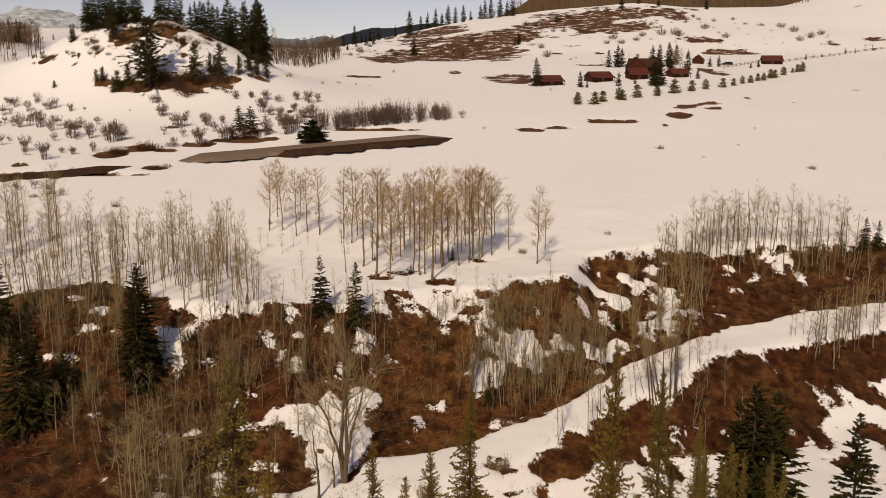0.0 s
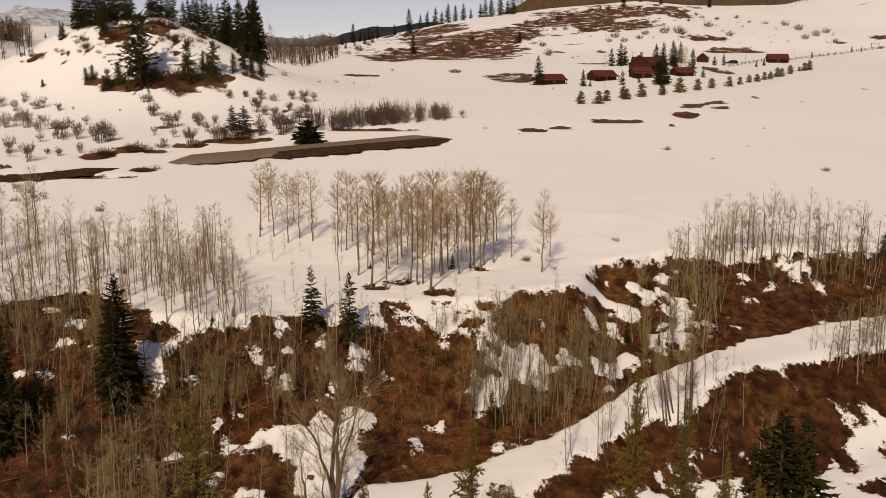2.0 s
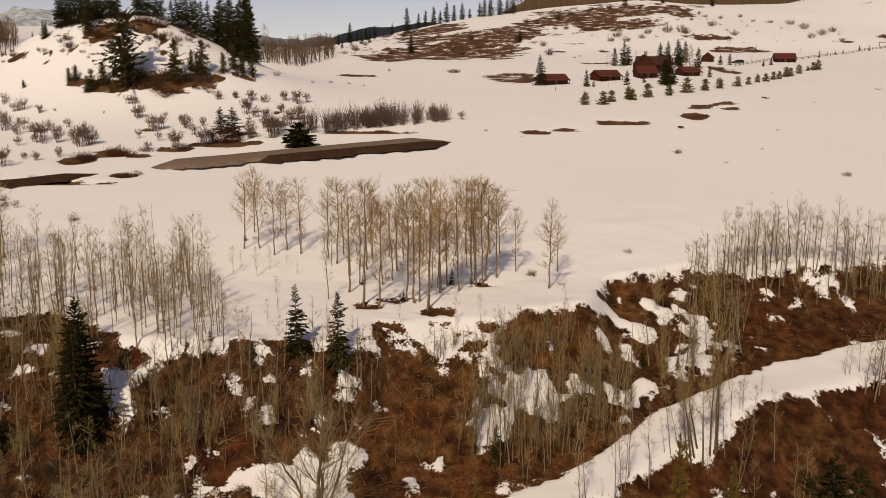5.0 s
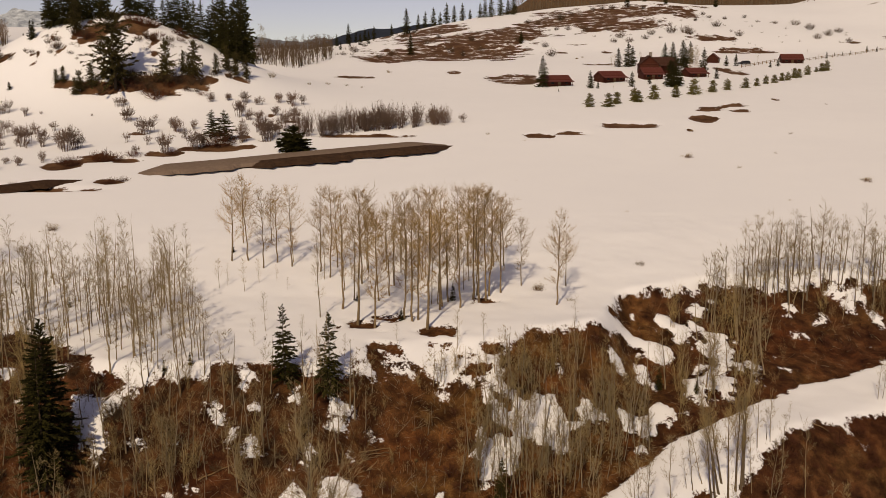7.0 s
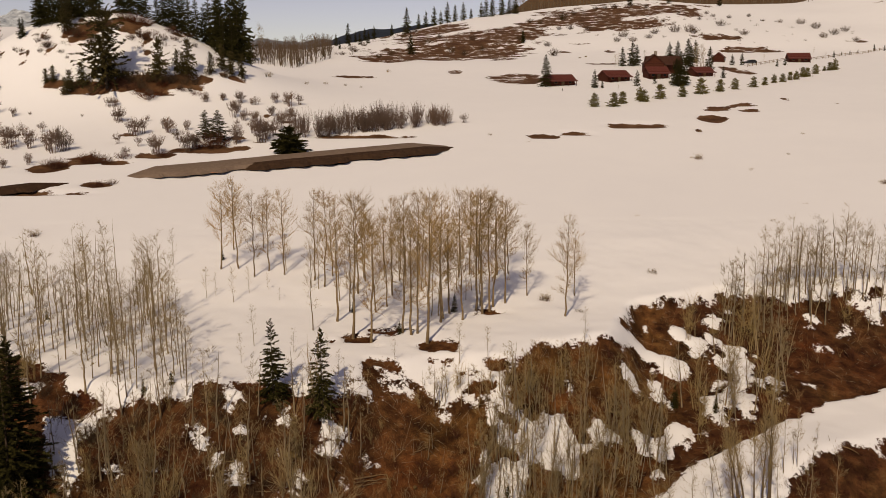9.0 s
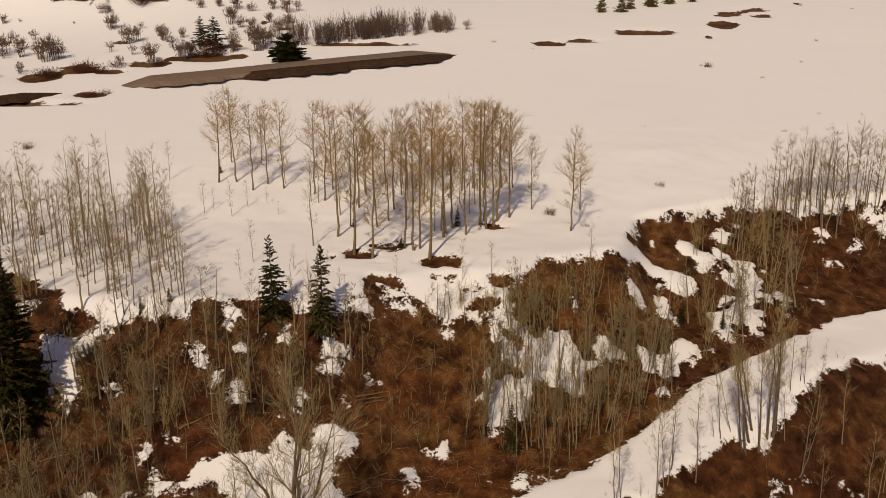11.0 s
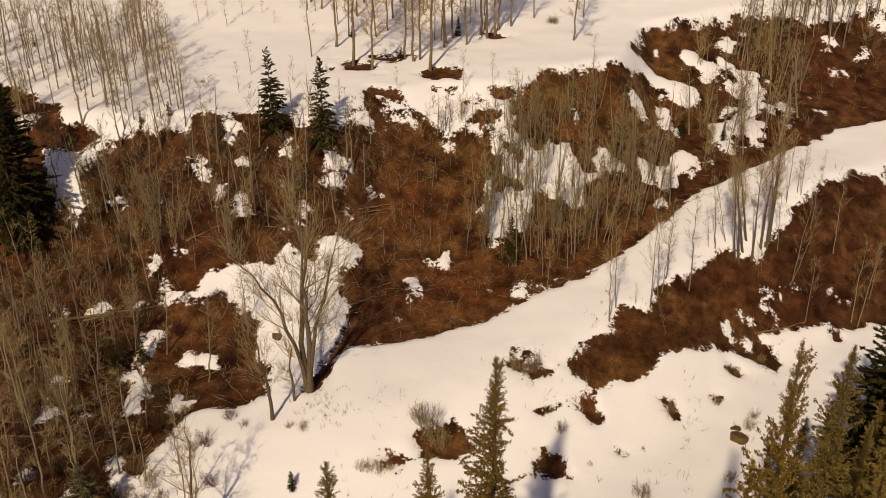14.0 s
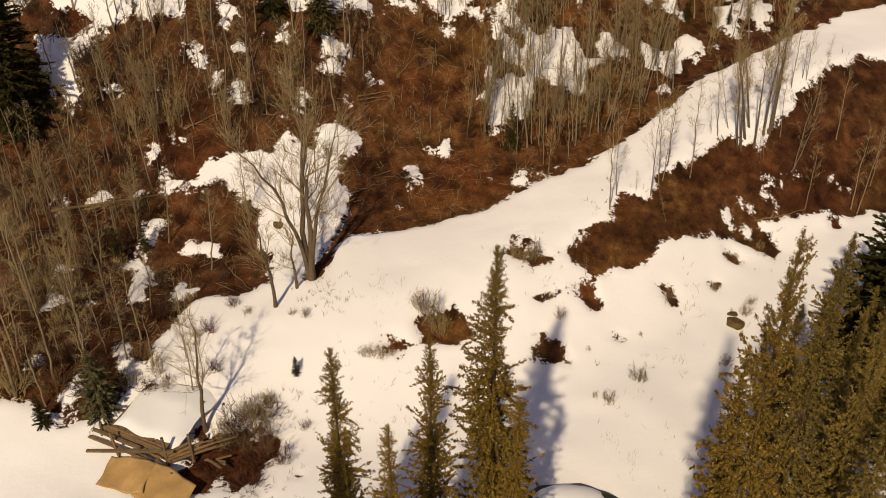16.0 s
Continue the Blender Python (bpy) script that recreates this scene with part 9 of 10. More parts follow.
def strip(name, line, offsets, mat, label, category):
    """A ribbon along a line on the ground, by offsets (across, up)."""
    line = np.array(line, float)
    seg = np.concatenate([np.linspace(a, b, 22)[:-1] for a, b in zip(line[:-1], line[1:])] + [line[-1:]])
    d = np.gradient(seg, axis=0)
    d /= np.linalg.norm(d, axis=1, keepdims=True)
    side = np.stack([d[:, 1], -d[:, 0]], 1)
    rows = []
    for k, p in enumerate(seg):
        z, taper = gz(*p), min(1, 0.12 + 0.07 * k, 0.12 + 0.07 * (len(seg) - 1 - k))
        w = 0.8 * value_noise(p[0], p[1], 1.4, 81) + 0.4 * value_noise(p[0], p[1], 7.3, 82)
        rows.append([(*(p + side[k] * ((o + w * {0: 1.0, len(offsets) - 1: 2.2}.get(n, 0.25)) * taper)), z + u * min(1, 0.1 + taper)) for n, (o, u) in enumerate(offsets)])
    v = np.array(rows)
    n, c = v.shape[:2]
    k = (np.arange(n - 1)[:, None] * c + np.arange(c - 1)[None]).ravel()
    return tagged(new(name, mesh(name, v, np.stack([k, k + 1, k + c + 1, k + c], 1), mat=mat, smooth=False)), label, category, kind="structure")


ROAD_LINE = [(-54.5, 159.8), (-45.3, 164.6), (-28.6, 172.2), (-10.6, 178.6), (1.4, 183.6)]
strip("road", ROAD_LINE, [(-3.6, 0.3), (-3.0, 1.25), (1.4, 1.25), (4.2, 0.9), (5.8, 0.2)], GRAVEL, "bare pale gravel road ploughed free of snow", "road")
strip("cut_bank", [(-40, 166.2), (-28.6, 171.2), (-10.6, 177.6), (2.4, 183.0)], [(2.6, 0.9), (3.3, 1.22), (4.9, 0.95), (7.4, 0.1)], BANK, "dark earth bank below the road", "bank")
strip("cut_bank", [(-95, 136.5), (-82.6, 141.9), (-71.7, 146.9), (-60.8, 154.8)], [(-1.6, 0.3), (-0.9, 1.1), (0.8, 0.9), (2.8, 0.15)], BANK, "dark earth bank below the road", "bank")


def cabin(x, y, w, d, h, turn, porch=True, roofing=None, label="small red-roofed log cabin standing in snow"):
    """Log cabin: stacked logs, gabled metal roof with its ridge along the front, porch, door and windows."""
    top = new("cabin")
    top.matrix_basis = pose(x, y, gz(x, y) - 0.1, 0, 0, turn)
    wall = 0.58 * h
    n = 8
    lh = (wall + 0.2) / n
    for sx, ax in ((-1, "y"), (1, "y"), (-1, "x"), (1, "x")):
        seg_a, seg_b = [], []
        for k in range(n):
            z = lh * (k + 0.5)
            if ax == "y":
                seg_a.append((sx * w / 2, -d / 2 - 0.15, z)), seg_b.append((sx * w / 2, d / 2 + 0.15, z))
            else:
                seg_a.append((-w / 2 - 0.15, sx * d / 2, z)), seg_b.append((w / 2 + 0.15, sx * d / 2, z))
        for p, q in zip(seg_a, seg_b):
            part("log", mesh("log", *tubes([p], [q], [lh * 0.55], [lh * 0.55], 8), mat=LOG_RED), top)
    over = 0.5
    for s in (-1, 1):
        y0 = s * (d / 2 + (1.7 if porch and s < 0 else over))
        rise = h - wall
        z0 = wall - rise * (abs(y0) - d / 2) / (d / 2) * 0.55
        bm = bmesh.new()
        c = [(-w / 2 - over, 0, h), (w / 2 + over, 0, h), (w / 2 + over, s * d / 2, wall), (-w / 2 - over, s * d / 2, wall), (-w / 2 - over, y0, z0), (w / 2 + over, y0, z0)]
        lo = [bm.verts.new(p) for p in c]
        hi = [bm.verts.new((p[0], p[1], p[2] + 0.14)) for p in c]
        for f in ((0, 1, 2, 3), (3, 2, 5, 4)):
            bm.faces.new([lo[i] for i in f]), bm.faces.new([hi[i] for i in f])
        for a, b in ((0, 1), (1, 2), (2, 5), (5, 4), (4, 3), (3, 0)):
            bm.faces.new([lo[a], lo[b], hi[b], hi[a]])
        roof = part("roof", bm_mesh("roof", bm, roofing or ROOF_RED), top)
        for k in range(int(w / 0.9)):
            xx = -w / 2 + 0.45 + 0.9 * k
            v, q = tubes([(xx, 0, h + 0.15), (xx, s * d / 2, wall + 0.15)], [(xx, s * d / 2, wall + 0.15), (xx, y0, z0 + 0.15)], [0.04] * 2, [0.04] * 2, 4)
            part("roof_seam", mesh("roof_seam", v, q, mat=roofing or ROOF_RED), roof)
    for s in (-1, 1):
        bm = bmesh.new()
        a = [bm.verts.new((s * (w / 2 - 0.05 * k), yy, zz)) for k in (0, 1) for yy, zz in ((-d / 2, wall), (d / 2, wall), (0, h))]
        bm.faces.new(a[:3]), bm.faces.new(a[3:])
        for i, j in ((0, 1), (1, 2), (2, 0)):
            bm.faces.new([a[i], a[j], a[j + 3], a[i + 3]])
        part("gable", bm_mesh("gable", bm, LOG_RED), top)
    if porch:
        for k in range(4):
            xx = -w / 2 + k * w / 3
            part("porch_post", mesh("porch_post", *tubes([(xx, -d / 2 - 1.5, -0.2)], [(xx, -d / 2 - 1.5, wall - 0.35)], [0.09], [0.08], 6), mat=LOG_RED), top)
        box_part("porch_rail", (-w / 2, w / 2, -d / 2 - 1.55, -d / 2 - 1.45, 0.75, 0.85), LOG_RED, top)
        box_part("porch_floor", (-w / 2, w / 2, -d / 2 - 1.6, -d / 2 - 0.2, 0.02, 0.14), OLD_WOOD, top)
    box_part("door", (-0.5, 0.5, -d / 2 - 0.3, -d / 2 - 0.22, 0.15, wall * 0.92), OLD_WOOD, top)
    for xx in (-w * 0.3, w * 0.3):
        win = box_part("window", (xx - 0.55, xx + 0.55, -d / 2 - 0.3, -d / 2 - 0.22, wall * 0.42, wall * 0.88), OLD_WOOD, top)
        box_part("pane", (xx - 0.45, xx + 0.45, -d / 2 - 0.32, -d / 2 - 0.29, wall * 0.46, wall * 0.84), DARK_GLASS, win, 0)
    return tagged(top, label, "cabin", "red cabins on the meadow")


CABIN_PLAN = [
    (35.1, 288.0, 9.5, 6.5, 3.5),
    (53.5, 298.2, 9.4, 6.5, 3.7),
    (67.8, 304.2, 7.9, 7.0, 4.0),
    (83.2, 309.3, 7.8, 6.0, 3.3),
    (138.6, 374.8, 9.4, 6.0, 3.9),
    (107.7, 374.9, 3.3, 5.0, 4.2),
]
for n, (x, y, w, d, h) in enumerate(CABIN_PLAN):
    cabin(x, y, w - 1.8, d * 0.85, h * 0.96, (18, 22, 6, 16, -8, 60)[n], n != 5)
# the lodge: two storeys, a tall cross gable and a stone chimney
lodge = cabin(74.5, 324, 11, 8, 5.6, -4, True, ROOF_BROWN, "two-storey red log lodge behind spruces")
box_part("chimney", (-3.2, -2.2, -1.0, 0.0, 4.0, 7.4), STONE, lodge, 0.05, "grey stone chimney")
cabin(70.5, 321, 5.5, 6, 6.4, 86, False, ROOF_BROWN, "gabled wing of the red log lodge")


def pickup(x, y, turn):
    """A parked dark car, snow round its wheels."""
    top = new("car")
    top.matrix_basis = pose(x, y, gz(x, y) + 0.3, 0, 0, turn)
    body = bmesh.new()
    side = [(-2.2, 0.3), (-2.2, 0.85), (-1.2, 0.98), (-0.6, 1.5), (1.5, 1.52), (2.15, 1.0), (2.2, 0.3)]
    a = [[body.verts.new((p, s * (0.85 if q < 1.2 else 0.7), q)) for p, q in side] for s in (-1, 1)]
    body.faces.new(a[0]), body.faces.new(a[1][::-1])
    for k in range(len(side)):
        j = (k + 1) % len(side)
        body.faces.new([a[0][k], a[1][k], a[1][j], a[0][j]])
    part("body", bm_mesh("body", body, DARK_PAINT), top)
    box_part("side_window", (-0.4, 1.4, -0.86, -0.76, 1.02, 1.4), DARK_GLASS, top)
    for p in (-1.4, 1.4):
        for s in (-0.8, 0.8):
            part("wheel", mesh("wheel", *tubes([(p, s - 0.1, 0.32)], [(p, s + 0.1, 0.32)], [0.33], [0.33], 14), mat=RUBBER), top)
    return tagged(top, "dark parked car beside the lodge drive", "car")


pickup(117.8, 367.4, 10)


def fence(line, gap):
    """A rail fence: posts and two rails between each pair."""
    top = new("fence")
    line = np.array(line, float)
    pts = []
    for a, b in zip(line[:-1], line[1:]):
        n = max(1, int(np.hypot(*(b - a)) / gap))
        pts += [a + (b - a) * k / n for k in range(n)]
    pts.append(line[-1])
    at = [(*p, gz(*p)) for p in pts]
    for p in at:
        part("post", mesh("post", *tubes([(p[0], p[1], p[2] - 0.3)], [(p[0], p[1], p[2] + 1.5)], [0.13], [0.11], 6), mat=OLD_WOOD), top)
    for a, b in zip(at[:-1], at[1:]):
        for z in (0.75, 1.25):
            part("rail", mesh("rail", *tubes([(a[0], a[1], a[2] + z)], [(b[0], b[1], b[2] + z)], [0.075], [0.065], 5), mat=OLD_WOOD), top)
    return tagged(top, "weathered wooden rail fence across the snow", "fence")


fence([(138, 383), (146, 381), (169, 404), (194, 428), (218, 441), (245, 450)], 5.0)
fence([(112, 352), (128, 372), (136, 382)], 4.0)
gate = new("gate_arch")
for dx in (-1.8, 1.8):
    part("post", mesh("post", *tubes([(206 + dx, 436, gz(206 + dx, 436) - 0.3)], [(206 + dx, 436, gz(206, 436) + 3.0)], [0.16], [0.13], 7), mat=OLD_WOOD), gate)
part("crossbeam", mesh("crossbeam", *tubes([(203.8, 436, gz(206, 436) + 2.85)], [(208.2, 436, gz(206, 436) + 2.85)], [0.13], [0.13], 7), mat=OLD_WOOD), gate)
tagged(gate, "tall log gateway in the rail fence", "gate")


# ---- logs and rocks on the slope ----
def log(a, b, r, seed):
    """A fallen pole lying on the ground, bent a little, with broken stubs."""
    q = np.random.RandomState(seed)
    f = np.linspace(0, 1, 7)
    p = np.stack([a[0] + (b[0] - a[0]) * f + q.normal(0, 0.05, 7), a[1] + (b[1] - a[1]) * f + q.normal(0, 0.05, 7), 0 * f], 1)
    p[:, 2] = np.interp(f, [0, 1], [gz(*a), gz(*b)])
    p[:, 2] = np.maximum(p[:, 2], [gz(s, t) for s, t in p[:, :2]]) + r * 0.7 + 0.12
    top = new("fallen_log")
    part("stem", mesh("stem", *chain(p, np.linspace(r, r * 0.5, 7), 7), mat=OLD_WOOD, smooth=True), top)
    k = q.randint(0, 7, 5)
    d = q.normal(0, 1, (5, 3))
    d[:, 2] = np.abs(d[:, 2])
    for base, way in zip(p[k], d):
        part("stub", mesh("stub", *spikes(base[None], (base + way * 0.35)[None], np.array([r * 0.4]))[:1], tris=spikes(base[None], (base + way * 0.35)[None], np.array([r * 0.4]))[1], mat=OLD_WOOD), top)
    return tagged(top, "weathered fallen pole lying on the brown slope", "log", "fallen poles")


LOG_ENDS = [
    ((-7.5, 71.4), (-4.8, 72.5), 0.07),
    ((-7.5, 71.1), (-4.7, 72.2), 0.06),
    ((-7.1, 71.0), (-5.1, 71.8), 0.05),
    ((-30.6, 61.4), (-22.1, 62.6), 0.13),
    ((-28.1, 61.6), (-23.9, 62.5), 0.08),
    ((-21.0, 67.4), (-18.1, 68.8), 0.07),
    ((-25.3, 68.7), (-23.2, 70.4), 0.05),
    ((-2.7, 74.6), (-1.3, 75.5), 0.05),
    ((-7.6, 63.0), (-5.0, 64.3), 0.06),
    ((-18.4, 56.5), (-16.5, 57.5), 0.05),
    ((-16.3, 56.3), (-14.2, 53.7), 0.05),
    ((-31.1, 65.4), (-29.0, 65.9), 0.06),
    ((34.8, 77.9), (37.1, 77.1), 0.08),
    ((24.5, 62.7), (28.8, 64.6), 0.07),
    ((2.5, 79.1), (5.0, 79.6), 0.05),
    ((-25.7, 57.3), (-23.4, 58.4), 0.06),
    ((-4.6, 65.5), (-6.4, 64.6), 0.04),
    ((-10.1, 53.4), (-7.6, 52.3), 0.05),
    ((-9.4, 53.6), (-8.0, 51.7), 0.05),
    ((-9.5, 52.7), (-7.5, 52.7), 0.04),
]
for n, (a, b, r) in enumerate(LOG_ENDS):
    log(a, b, r, n)


def rock(seed):
    bm = bmesh.new()
    bmesh.ops.create_icosphere(bm, subdivisions=3, radius=1)
    q = np.random.RandomState(seed)
    cuts = [Vector(q.normal(0, 1, 3)).normalized() for _ in range(9)]
    for v in bm.verts:
        p = v.co.copy()
        for c in cuts:
            over = p.dot(c) - 0.52
            if over > 0:
                p -= c * over * 0.97
        p += Vector((noise.noise(p * 2.2 + c), noise.noise(p * 2.2 - c), noise.noise(p * 2.2))) * 0.10
        v.co = Vector((p.x, p.y * 0.85, p.z * 0.74))
    return tagged(new("boulder", bm_mesh("boulder", bm, ROCK)), "lichened brown boulder half bare of snow", "rock")


ROCKS = Kind([lambda s=s: rock(s) for s in (1, 2, 3)])
for x, y, s in (
    (20.1, 52.0, 0.90),
    (20.3, 53.0, 0.45),
    (-12.6, 71.5, 0.75),
    (29.5, 97.6, 0.70),
    (-13.1, 60.1, 0.60),
    (-7.8, 59.8, 0.30),
    (3.4, 53.4, 0.20),
    (-14.2, 57.4, 0.30),
    (7.0, 58.7, 0.12),
    (-2.3, 71.9, 0.25),
    (3.0, 76.1, 0.30),
    (56.7, 396.6, 0.80),
    (-84.7, 154.3, 1.20),
    (-83.3, 154.8, 0.90),
    (3.8, 61.8, 0.25),
):
    ROCKS.put(x, y, s, sink=-0.16 - 0.05 * s, group="boulders")


# ---- the fallen-in shed at the foot of the slope ----
def ruined_shed():
    top = new("ruined_shed")
    top.matrix_basis = pose(-18.3, 42.3, gz(-18.3, 42.3), 0, 0, -23)
    # the roof has come down at the back and still lies under snow
    tilt = pose(0.2, 0.2, 0.95, 3, 3, 0)
    for k in range(8):
        box_part("roof_plank", (-2.5 + 0.53 * k, -2.5 + 0.53 * k + 0.48, -1.9 - 0.12 * (k % 3), 2.2, 0, 0.06), OLD_WOOD, top, 0.01, m=tilt)
    box_part("eave_board", (-2.7, 1.9, -2.0, -1.86, -0.16, 0.1), OLD_WOOD, top, 0.015, m=tilt)
    bm = bmesh.new()
    g = np.linspace(0, 1, 21)
    grid = [[bm.verts.new((-2.4 + 4.6 * u + 0.12 * math.sin(9 * v) * (0.3 + v), -1.72 + 4.9 * v + 0.1 * math.sin(11 * u), 0.07 + 0.22 * min(1, 8 * min(u, v)) ** 0.6 - 1.3 * max(0, u - 0.78) - 1.0 * max(0, v - 0.62) + 0.04 * math.sin(7 * u + 5 * v))) for u in g] for v in g]
    for j in range(20):
        for i in range(20):
            bm.faces.new([grid[j][i], grid[j][i + 1], grid[j + 1][i + 1], grid[j + 1][i]])
    cap = part("snow_cap", bm_mesh("snow_cap", bm, CLEAN_SNOW, True), top, "thick snow on the roof")
    cap.matrix_basis = tilt
    for k in range(4):
        part("wall_log", mesh("wall_log", *tubes([(-3.0, -1.75, 0.15 + 0.24 * k)], [(2.3 - 0.2 * k, -1.95, 0.1 + 0.24 * k)], [0.13], [0.11], 8), mat=OLD_WOOD), top)
        part("wall_log", mesh("wall_log", *tubes([(2.2, -2.1, 0.15 + 0.22 * k)], [(4.6 - 0.5 * k, 0.2 - 0.3 * k, 0.35 + 0.2 * k)], [0.12], [0.09], 8), mat=OLD_WOOD), top)
    for x, y, h, lean in ((-1.1, -2.7, 1.7, -0.35), (2.1, -2.1, 2.0, -0.12), (3.3, -1.2, 1.9, -0.1), (-2.9, -2.0, 1.4, 0.1)):
        part("post", mesh("post", *tubes([(x, y, -0.3)], [(x + lean, y + 0.1, h)], [0.11], [0.09], 6), mat=OLD_WOOD), top)
    # beams leaning out over the boards
    for a, b in (((-2.9, -3.4, 0.3), (2.6, -1.9, 1.0)), ((-3.4, -2.5, 0.5), (0.9, -2.6, 0.35)), ((0.2, -2.9, 0.7), (2.4, -2.6, 0.2)), ((-3.2, -2.2, 0.9), (0.4, -2.3, 0.8))):
        a, b = Vector(a), Vector(b)
        box_part("beam", (0, (b - a).length, -0.11, 0.11, -0.06, 0.06), OLD_WOOD, top, 0.015, m=Matrix.Translation(a) @ (b - a).to_track_quat("X", "Z").to_matrix().to_4x4())
    q = np.random.RandomState(5)
    for k in range(20):
        a = Vector((q.uniform(-3.0, 5.0), q.uniform(-2.5, -0.9), q.uniform(0.2, 0.8)))
        a.y += 0.35 * max(0, a.x - 2)
        t = q.normal(0.2, 0.6)
        b = a + Vector((math.cos(t), math.sin(t), q.uniform(-0.15, 0.2))) * q.uniform(0.7, 1.8)
        box_part("plank", (0, (b - a).length, -0.07, 0.07, -0.02, 0.02), OLD_WOOD, top, 0.006, m=Matrix.Translation(a) @ (b - a).to_track_quat("X", "Z").to_matrix().to_4x4())
    # sheets of tan canvas sagging over what lies in front
    for cx, cy, w, d, rz, ph in ((0.6, -4.0, 3.0, 2.0, 10, 0.0), (3.3, -4.1, 3.4, 2.3, -8, 1.7)):
        bm = bmesh.new()
        u = np.linspace(-0.5, 0.5, 17)
        sheet = [[bm.verts.new((w * a * (1 + 0.05 * math.sin(7 * b + ph)), d * b * (1 + 0.06 * math.sin(6 * a + ph)), 0.32 + 0.55 * b + 0.13 * math.sin(5 * a + 3 * b + ph) + 0.06 * math.sin(13 * a - 6 * b))) for a in u] for b in u]
        for j in range(16):
            for i in range(16):
                bm.faces.new([sheet[j][i], sheet[j][i + 1], sheet[j + 1][i + 1], sheet[j + 1][i]])
        r = bmesh.ops.extrude_face_region(bm, geom=bm.faces[:])
        bmesh.ops.translate(bm, verts=[v for v in r["geom"] if isinstance(v, bmesh.types.BMVert)], vec=(0, 0, 0.02))
        part("canvas", bm_mesh("canvas", bm, TAN_BOARD, True), top, "sagging tan canvas sheet").matrix_basis = pose(cx, cy, 0, 0, 0, rz)
    return tagged(top, "collapsed log shed with snow-laden roof and broken planks", "shed")


ruined_shed()


def buried_tarp(x, y):
    """Something domed under a dark green tarp and a cap of snow."""
    top = new("tarp_shelter")
    top.matrix_basis = pose(x, y, gz(x, y) - 0.1, 0, 0, 8)
    for name, mat, rx, ry, h, hole in (("cover", TARP, 3.1, 2.3, 1.5, -2), ("snow_cap", CLEAN_SNOW, 2.75, 2.1, 1.72, -0.5)):
        bm = bmesh.new()
        bmesh.ops.create_uvsphere(bm, u_segments=28, v_segments=14, radius=1)
        for v in bm.verts:
            a = math.atan2(v.co.y, v.co.x)
            w = 1 + 0.06 * math.sin(3 * a + 1) + (0.05 * math.sin(7 * a) if name == "cover" else 0)
            v.co = Vector((v.co.x * rx * w, v.co.y * ry * w, v.co.z * h))
        bmesh.ops.delete(bm, geom=[v for v in bm.verts if v.co.z < (0.25 if name == "snow_cap" else -0.1)], context="VERTS")
        part(name, bm_mesh(name, bm, mat, True), top)
    return tagged(top, "dark green tarp mound capped with snow", "tarp")


buried_tarp(6.7, 35.9)


# ---- brush on the bare slope ----
def brush(name, label, poly, count, seed, hmin, hmax, mat, snowy=0.5):
    """Uncountable thin stems over the bare ground inside an outline."""
    r = np.random.RandomState(seed)
    p = np.array(poly, float)
    lo, hi = p.min(0), p.max(0)
    lo, hi = np.maximum(lo, [-60, 36]), np.minimum(hi, [75, 112])
    x, y = r.uniform(lo[0], hi[0], count * 3), r.uniform(lo[1], hi[1], count * 3)
    thick = value_noise(x, y, 5.0, seed + 3) + 0.5 * value_noise(x, y, 2.0, seed + 4)
    ok = (inside(poly, x, y) > 0.3) & (thick > r.uniform(-1.0, 0.9, len(x))) & (snow_cover(x, y) < snowy)
    x, y = x[ok][:count], y[ok][:count]
    z = gz(x, y)
    n, k = len(x), 6
    h = r.uniform(hmin, hmax, n)
    a = np.repeat(np.stack([x, y, z], 1), k, 0) + np.c_[r.normal(0, 0.12, (n * k, 2)), np.zeros(n * k)]
    d = np.c_[r.normal(0, 0.42, (n * k, 2)), np.ones(n * k)]
    ln = np.repeat(h, k) * r.uniform(0.5, 1.15, n * k)
    b = a + d * ln[:, None]
    c = a + d * (ln * r.uniform(0.35, 0.7, n * k))[:, None]
    e = c + (d + np.c_[r.normal(0, 0.7, (n * k, 2)), np.zeros(n * k)]) * (ln * 0.4)[:, None]
    v, t = join(spikes(a, b, np.full(n * k, 0.011)), spikes(c, e, np.full(n * k, 0.008)))
    tagged(new(name, mesh(name, v, tris=t, mat=mat)), label, "brush", kind="stuff")


def litter(count, seed):
    """Fallen sticks and dead grass lying on the bare slope."""
    r = np.random.RandomState(seed)
    x, y = r.uniform(-55, 62, count * 3), r.uniform(45, 105, count * 3)
    ok = (inside(HILLSIDE, x, y) > 0.2) & (snow_cover(x, y) < 0.45) & ((x < 22) | (r.rand(len(x)) < 0.3))
    x, y = x[ok][:count], y[ok][:count]
    n = len(x)
    ang, ln = r.uniform(0, 6.28, n), r.uniform(0.3, 1.5, n) * np.where(r.rand(n) < 0.08, 2.2, 1)
    x2, y2 = x + np.cos(ang) * ln, y + np.sin(ang) * ln
    a = np.stack([x, y, gz(x, y) + 0.1], 1)
    b = np.stack([x2, y2, gz(x2, y2) + r.uniform(0.08, 0.3, n) * np.where(ln > 1.6, 2.5, 1)], 1)
    v, t = spikes(a, b, r.uniform(0.010, 0.026, n))
    tagged(new("fallen_sticks", mesh("fallen_sticks", v, tris=t, mat=PALE_WOOD)), "pale fallen sticks scattered over the brown slope", "sticks", kind="stuff")


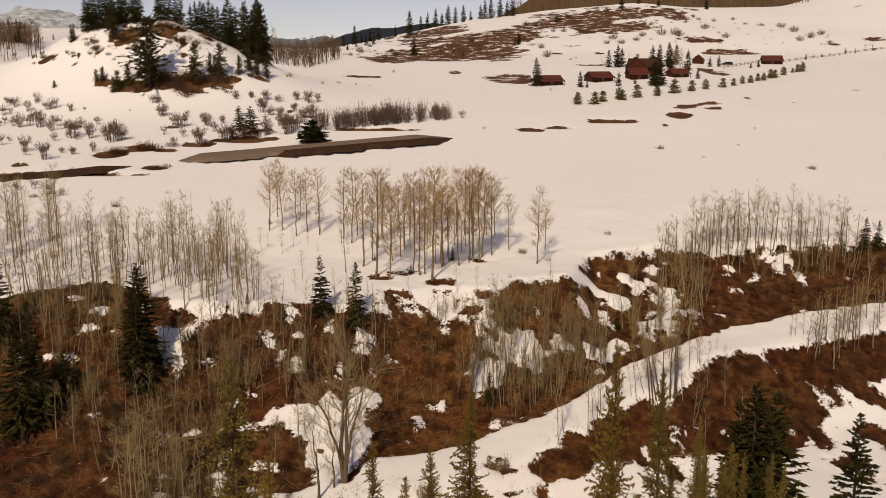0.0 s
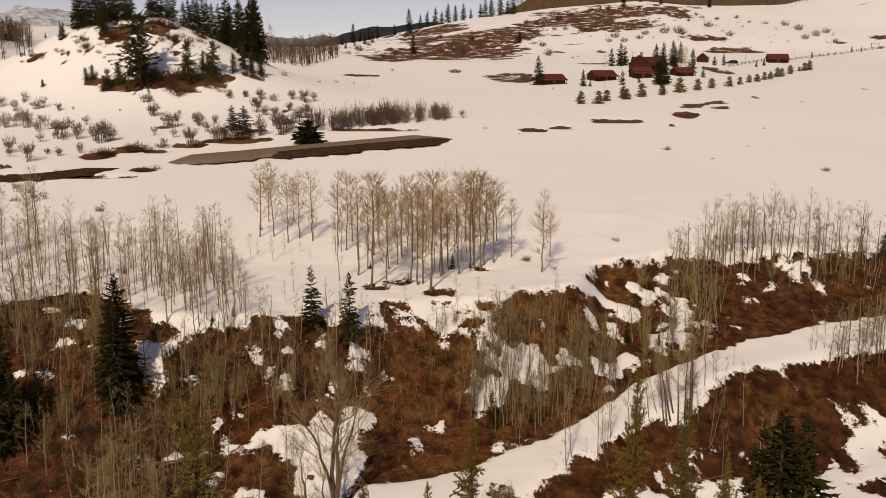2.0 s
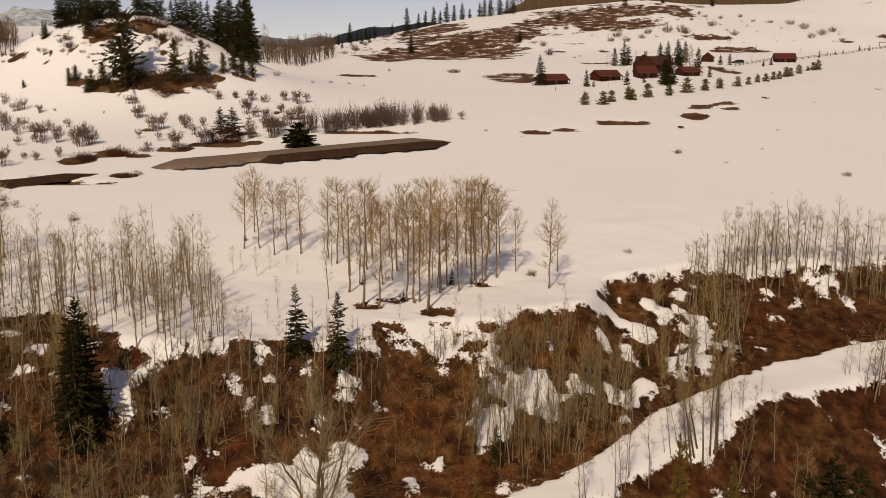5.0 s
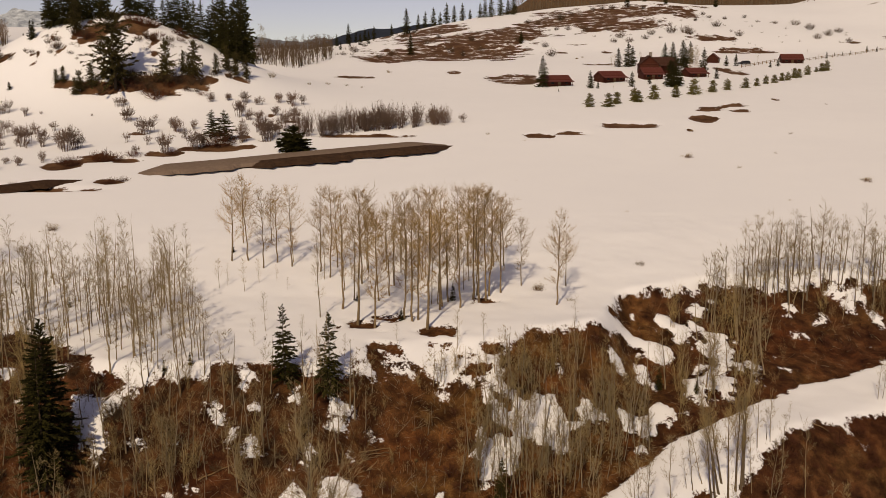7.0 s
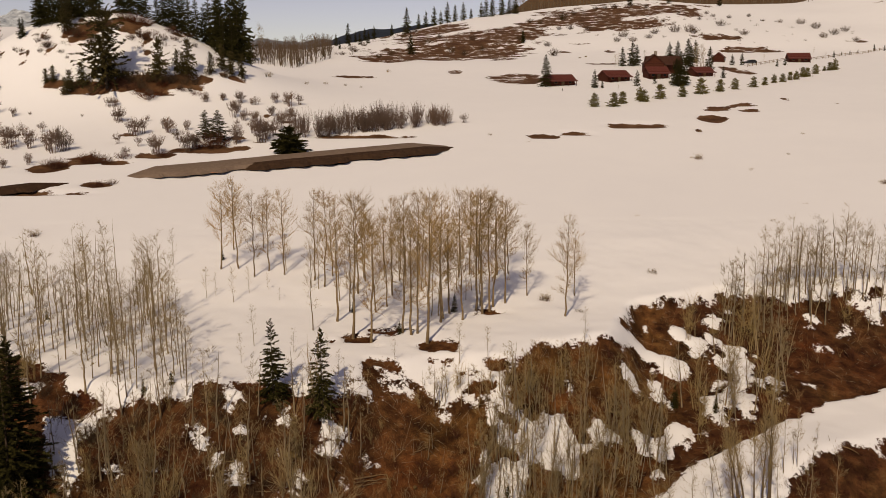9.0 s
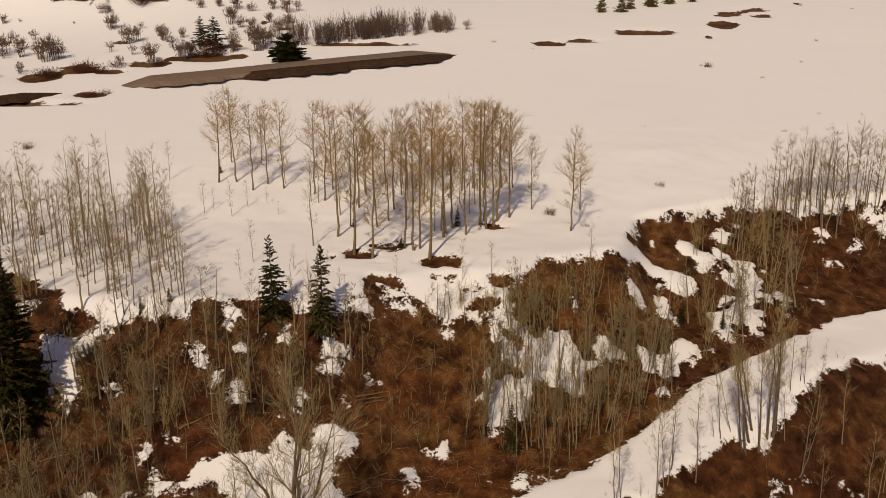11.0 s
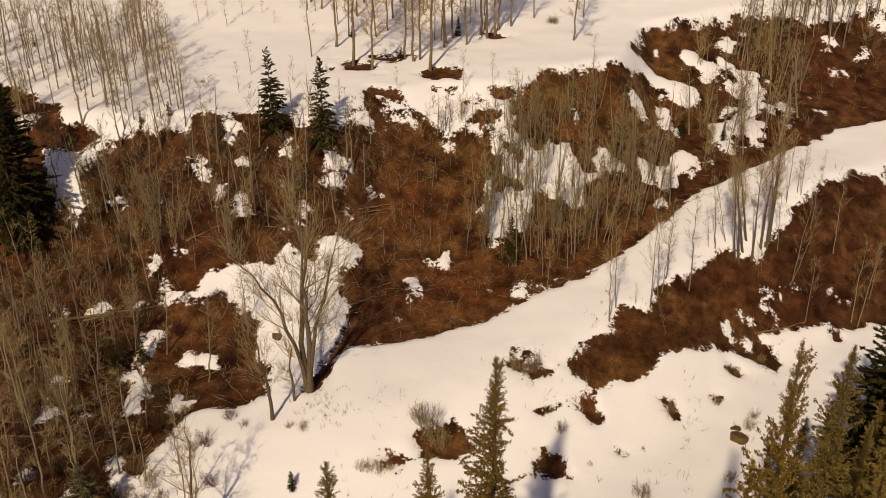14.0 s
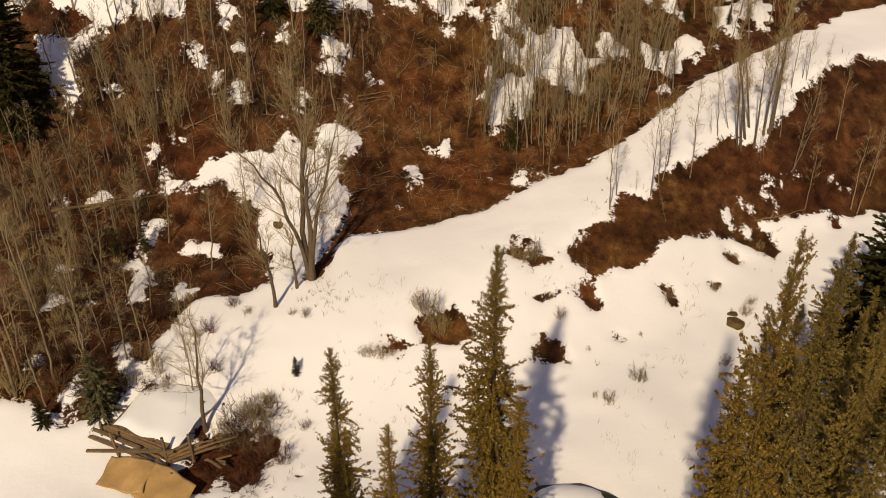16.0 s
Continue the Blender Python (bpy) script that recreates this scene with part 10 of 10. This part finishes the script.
RED_TWIG = mottled("reddish_twigs", (0.045, 0.019, 0.008), (0.125, 0.052, 0.02), 2.0, 0.9, 0)
TAN_TWIG = mottled("tan_twigs", (0.15, 0.095, 0.045), (0.33, 0.22, 0.11), 2.0, 0.9, 0)
brush("brush", "dense reddish-brown leafless brush on the slope", HILLSIDE, 380, 1, 0.3, 1.0, RED_TWIG)
brush("brush", "tan leafless brush and saplings on the slope", HILLSIDE, 900, 2, 0.8, 2.6, TAN_TWIG, 1.1)
brush("brush", "dense reddish-brown leafless brush on the bank", LOWER_BANK, 420, 3, 0.3, 1.0, RED_TWIG)
litter(4600, 4)


def tufts(count, seed):
    """Dead stalks and twig ends poking through the lower snow."""
    r = np.random.RandomState(seed)
    x, y = r.uniform(-26, 32, count * 4), r.uniform(30, 84, count * 4)
    thick = value_noise(x, y, 6.0, 90) + 0.7 * value_noise(x, y, 1.6, 91)
    ok = (snow_cover(x, y) > 0.6) & (y < track_line(x) - 5) & (thick > 0.35)
    x, y = x[ok][:count], y[ok][:count]
    n, k = len(x), 5
    a = np.repeat(np.stack([x, y, gz(x, y) + 0.15], 1), k, 0) + np.c_[r.normal(0, 0.09, (n * k, 2)), np.zeros(n * k)]
    b = a + np.c_[r.normal(0, 0.16, (n * k, 2)), r.uniform(0.15, 0.6, n * k)]
    v, t = spikes(a, b, np.full(n * k, 0.016))
    tagged(new("dead_stalks", mesh("dead_stalks", v, tris=t, mat=BRUSH_TWIG)), "dark dead stalks poking through lower snow", "stalks", kind="stuff")


tufts(900, 6)


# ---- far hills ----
# the blue haze of distance is put into these three base colours
HAZY_FOREST = mottled("far_blue_forest", (0.012, 0.017, 0.03), (0.04, 0.05, 0.07), 0.02, 0.95, 0)
HAZY_PEAK = mottled("far_snow_and_rock", (0.015, 0.03, 0.07), (0.86, 0.93, 1.0), 0.03, 0.95, 0)
HAZY_RIDGE = mottled("far_ridge", (0.14, 0.16, 0.20), (0.22, 0.24, 0.28), 0.004, 0.95, 0)


def range_of_hills(name, y, depth, xs, zs, rough, mat, label, seed, crags=0.0):
    """A long hill whose crest runs along xs at heights zs, falling to both sides; crags ridge it like rock."""
    x = np.linspace(xs[0], xs[-1], 200)
    v = np.linspace(-1, 1, 41)
    X, V = np.meshgrid(x, v)
    crest = np.interp(x, xs, zs) + rough * (value_noise(x, 0 * x, 60, seed) + 0.5 * value_noise(x, 0 * x, 22, seed + 1) + 0.35 * value_noise(x, 0 * x, 8, seed + 2))
    Z = -20 + (crest[None] + 20) * (1 - np.abs(V) ** 1.3) + rough * 1.2 * value_noise(X, V * depth, 45, seed + 3) * np.abs(V) * (1 - np.abs(V)) * 4
    Z = Z + crags * (1 - 0.5 * np.abs(V)) * ((0.5 - np.abs(value_noise(X, V * depth, 170, seed + 4))) + 0.5 * (0.5 - np.abs(value_noise(X, V * depth, 70, seed + 5))) + 0.25 * value_noise(X, V * depth, 28, seed + 6))
    k = (np.arange(40)[:, None] * 200 + np.arange(199)[None]).ravel()
    tagged(new(name, mesh(name, np.stack([X, y + V * depth, Z], -1), np.stack([k, k + 1, k + 201, k + 200], 1), mat=mat, smooth=not crags)), label, "hills", kind="structure")


WOODED = mottled("leafless_wooded_hill", (0.05, 0.032, 0.02), (0.13, 0.085, 0.05), 0.06, 0.95, 0)
range_of_hills("backdrop", 800, 110, [10, 50, 80, 120, 200, 300, 380], [34, 62, 78, 88, 90, 92, 60], 2.5, WOODED, "brown leafless wooded hill behind the ridge", 13)
range_of_hills("backdrop", 1500, 320, [-420, -300, -215, -180, -120, -58, 40, 200], [20, 26, 36, 50, 68, 77, 78, 55], 3, HAZY_FOREST, "distant forest hill coloured blue for haze", 1)
range_of_hills("backdrop", 3700, 600, [-2600, -2200, -1900, -1741, -1630, -1497, -1430, -1250, -1000], [120, 150, 165, 177, 188, 203, 178, 120, 60], 5, HAZY_PEAK, "distant snowy mountain range", 5, 30.0)
range_of_hills("backdrop", 4200, 400, [-1400, -1000, -780, -650, -500, -200], [80, 100, 112, 100, 108, 60], 6, HAZY_RIDGE, "far ridge coloured pale blue for haze", 9)
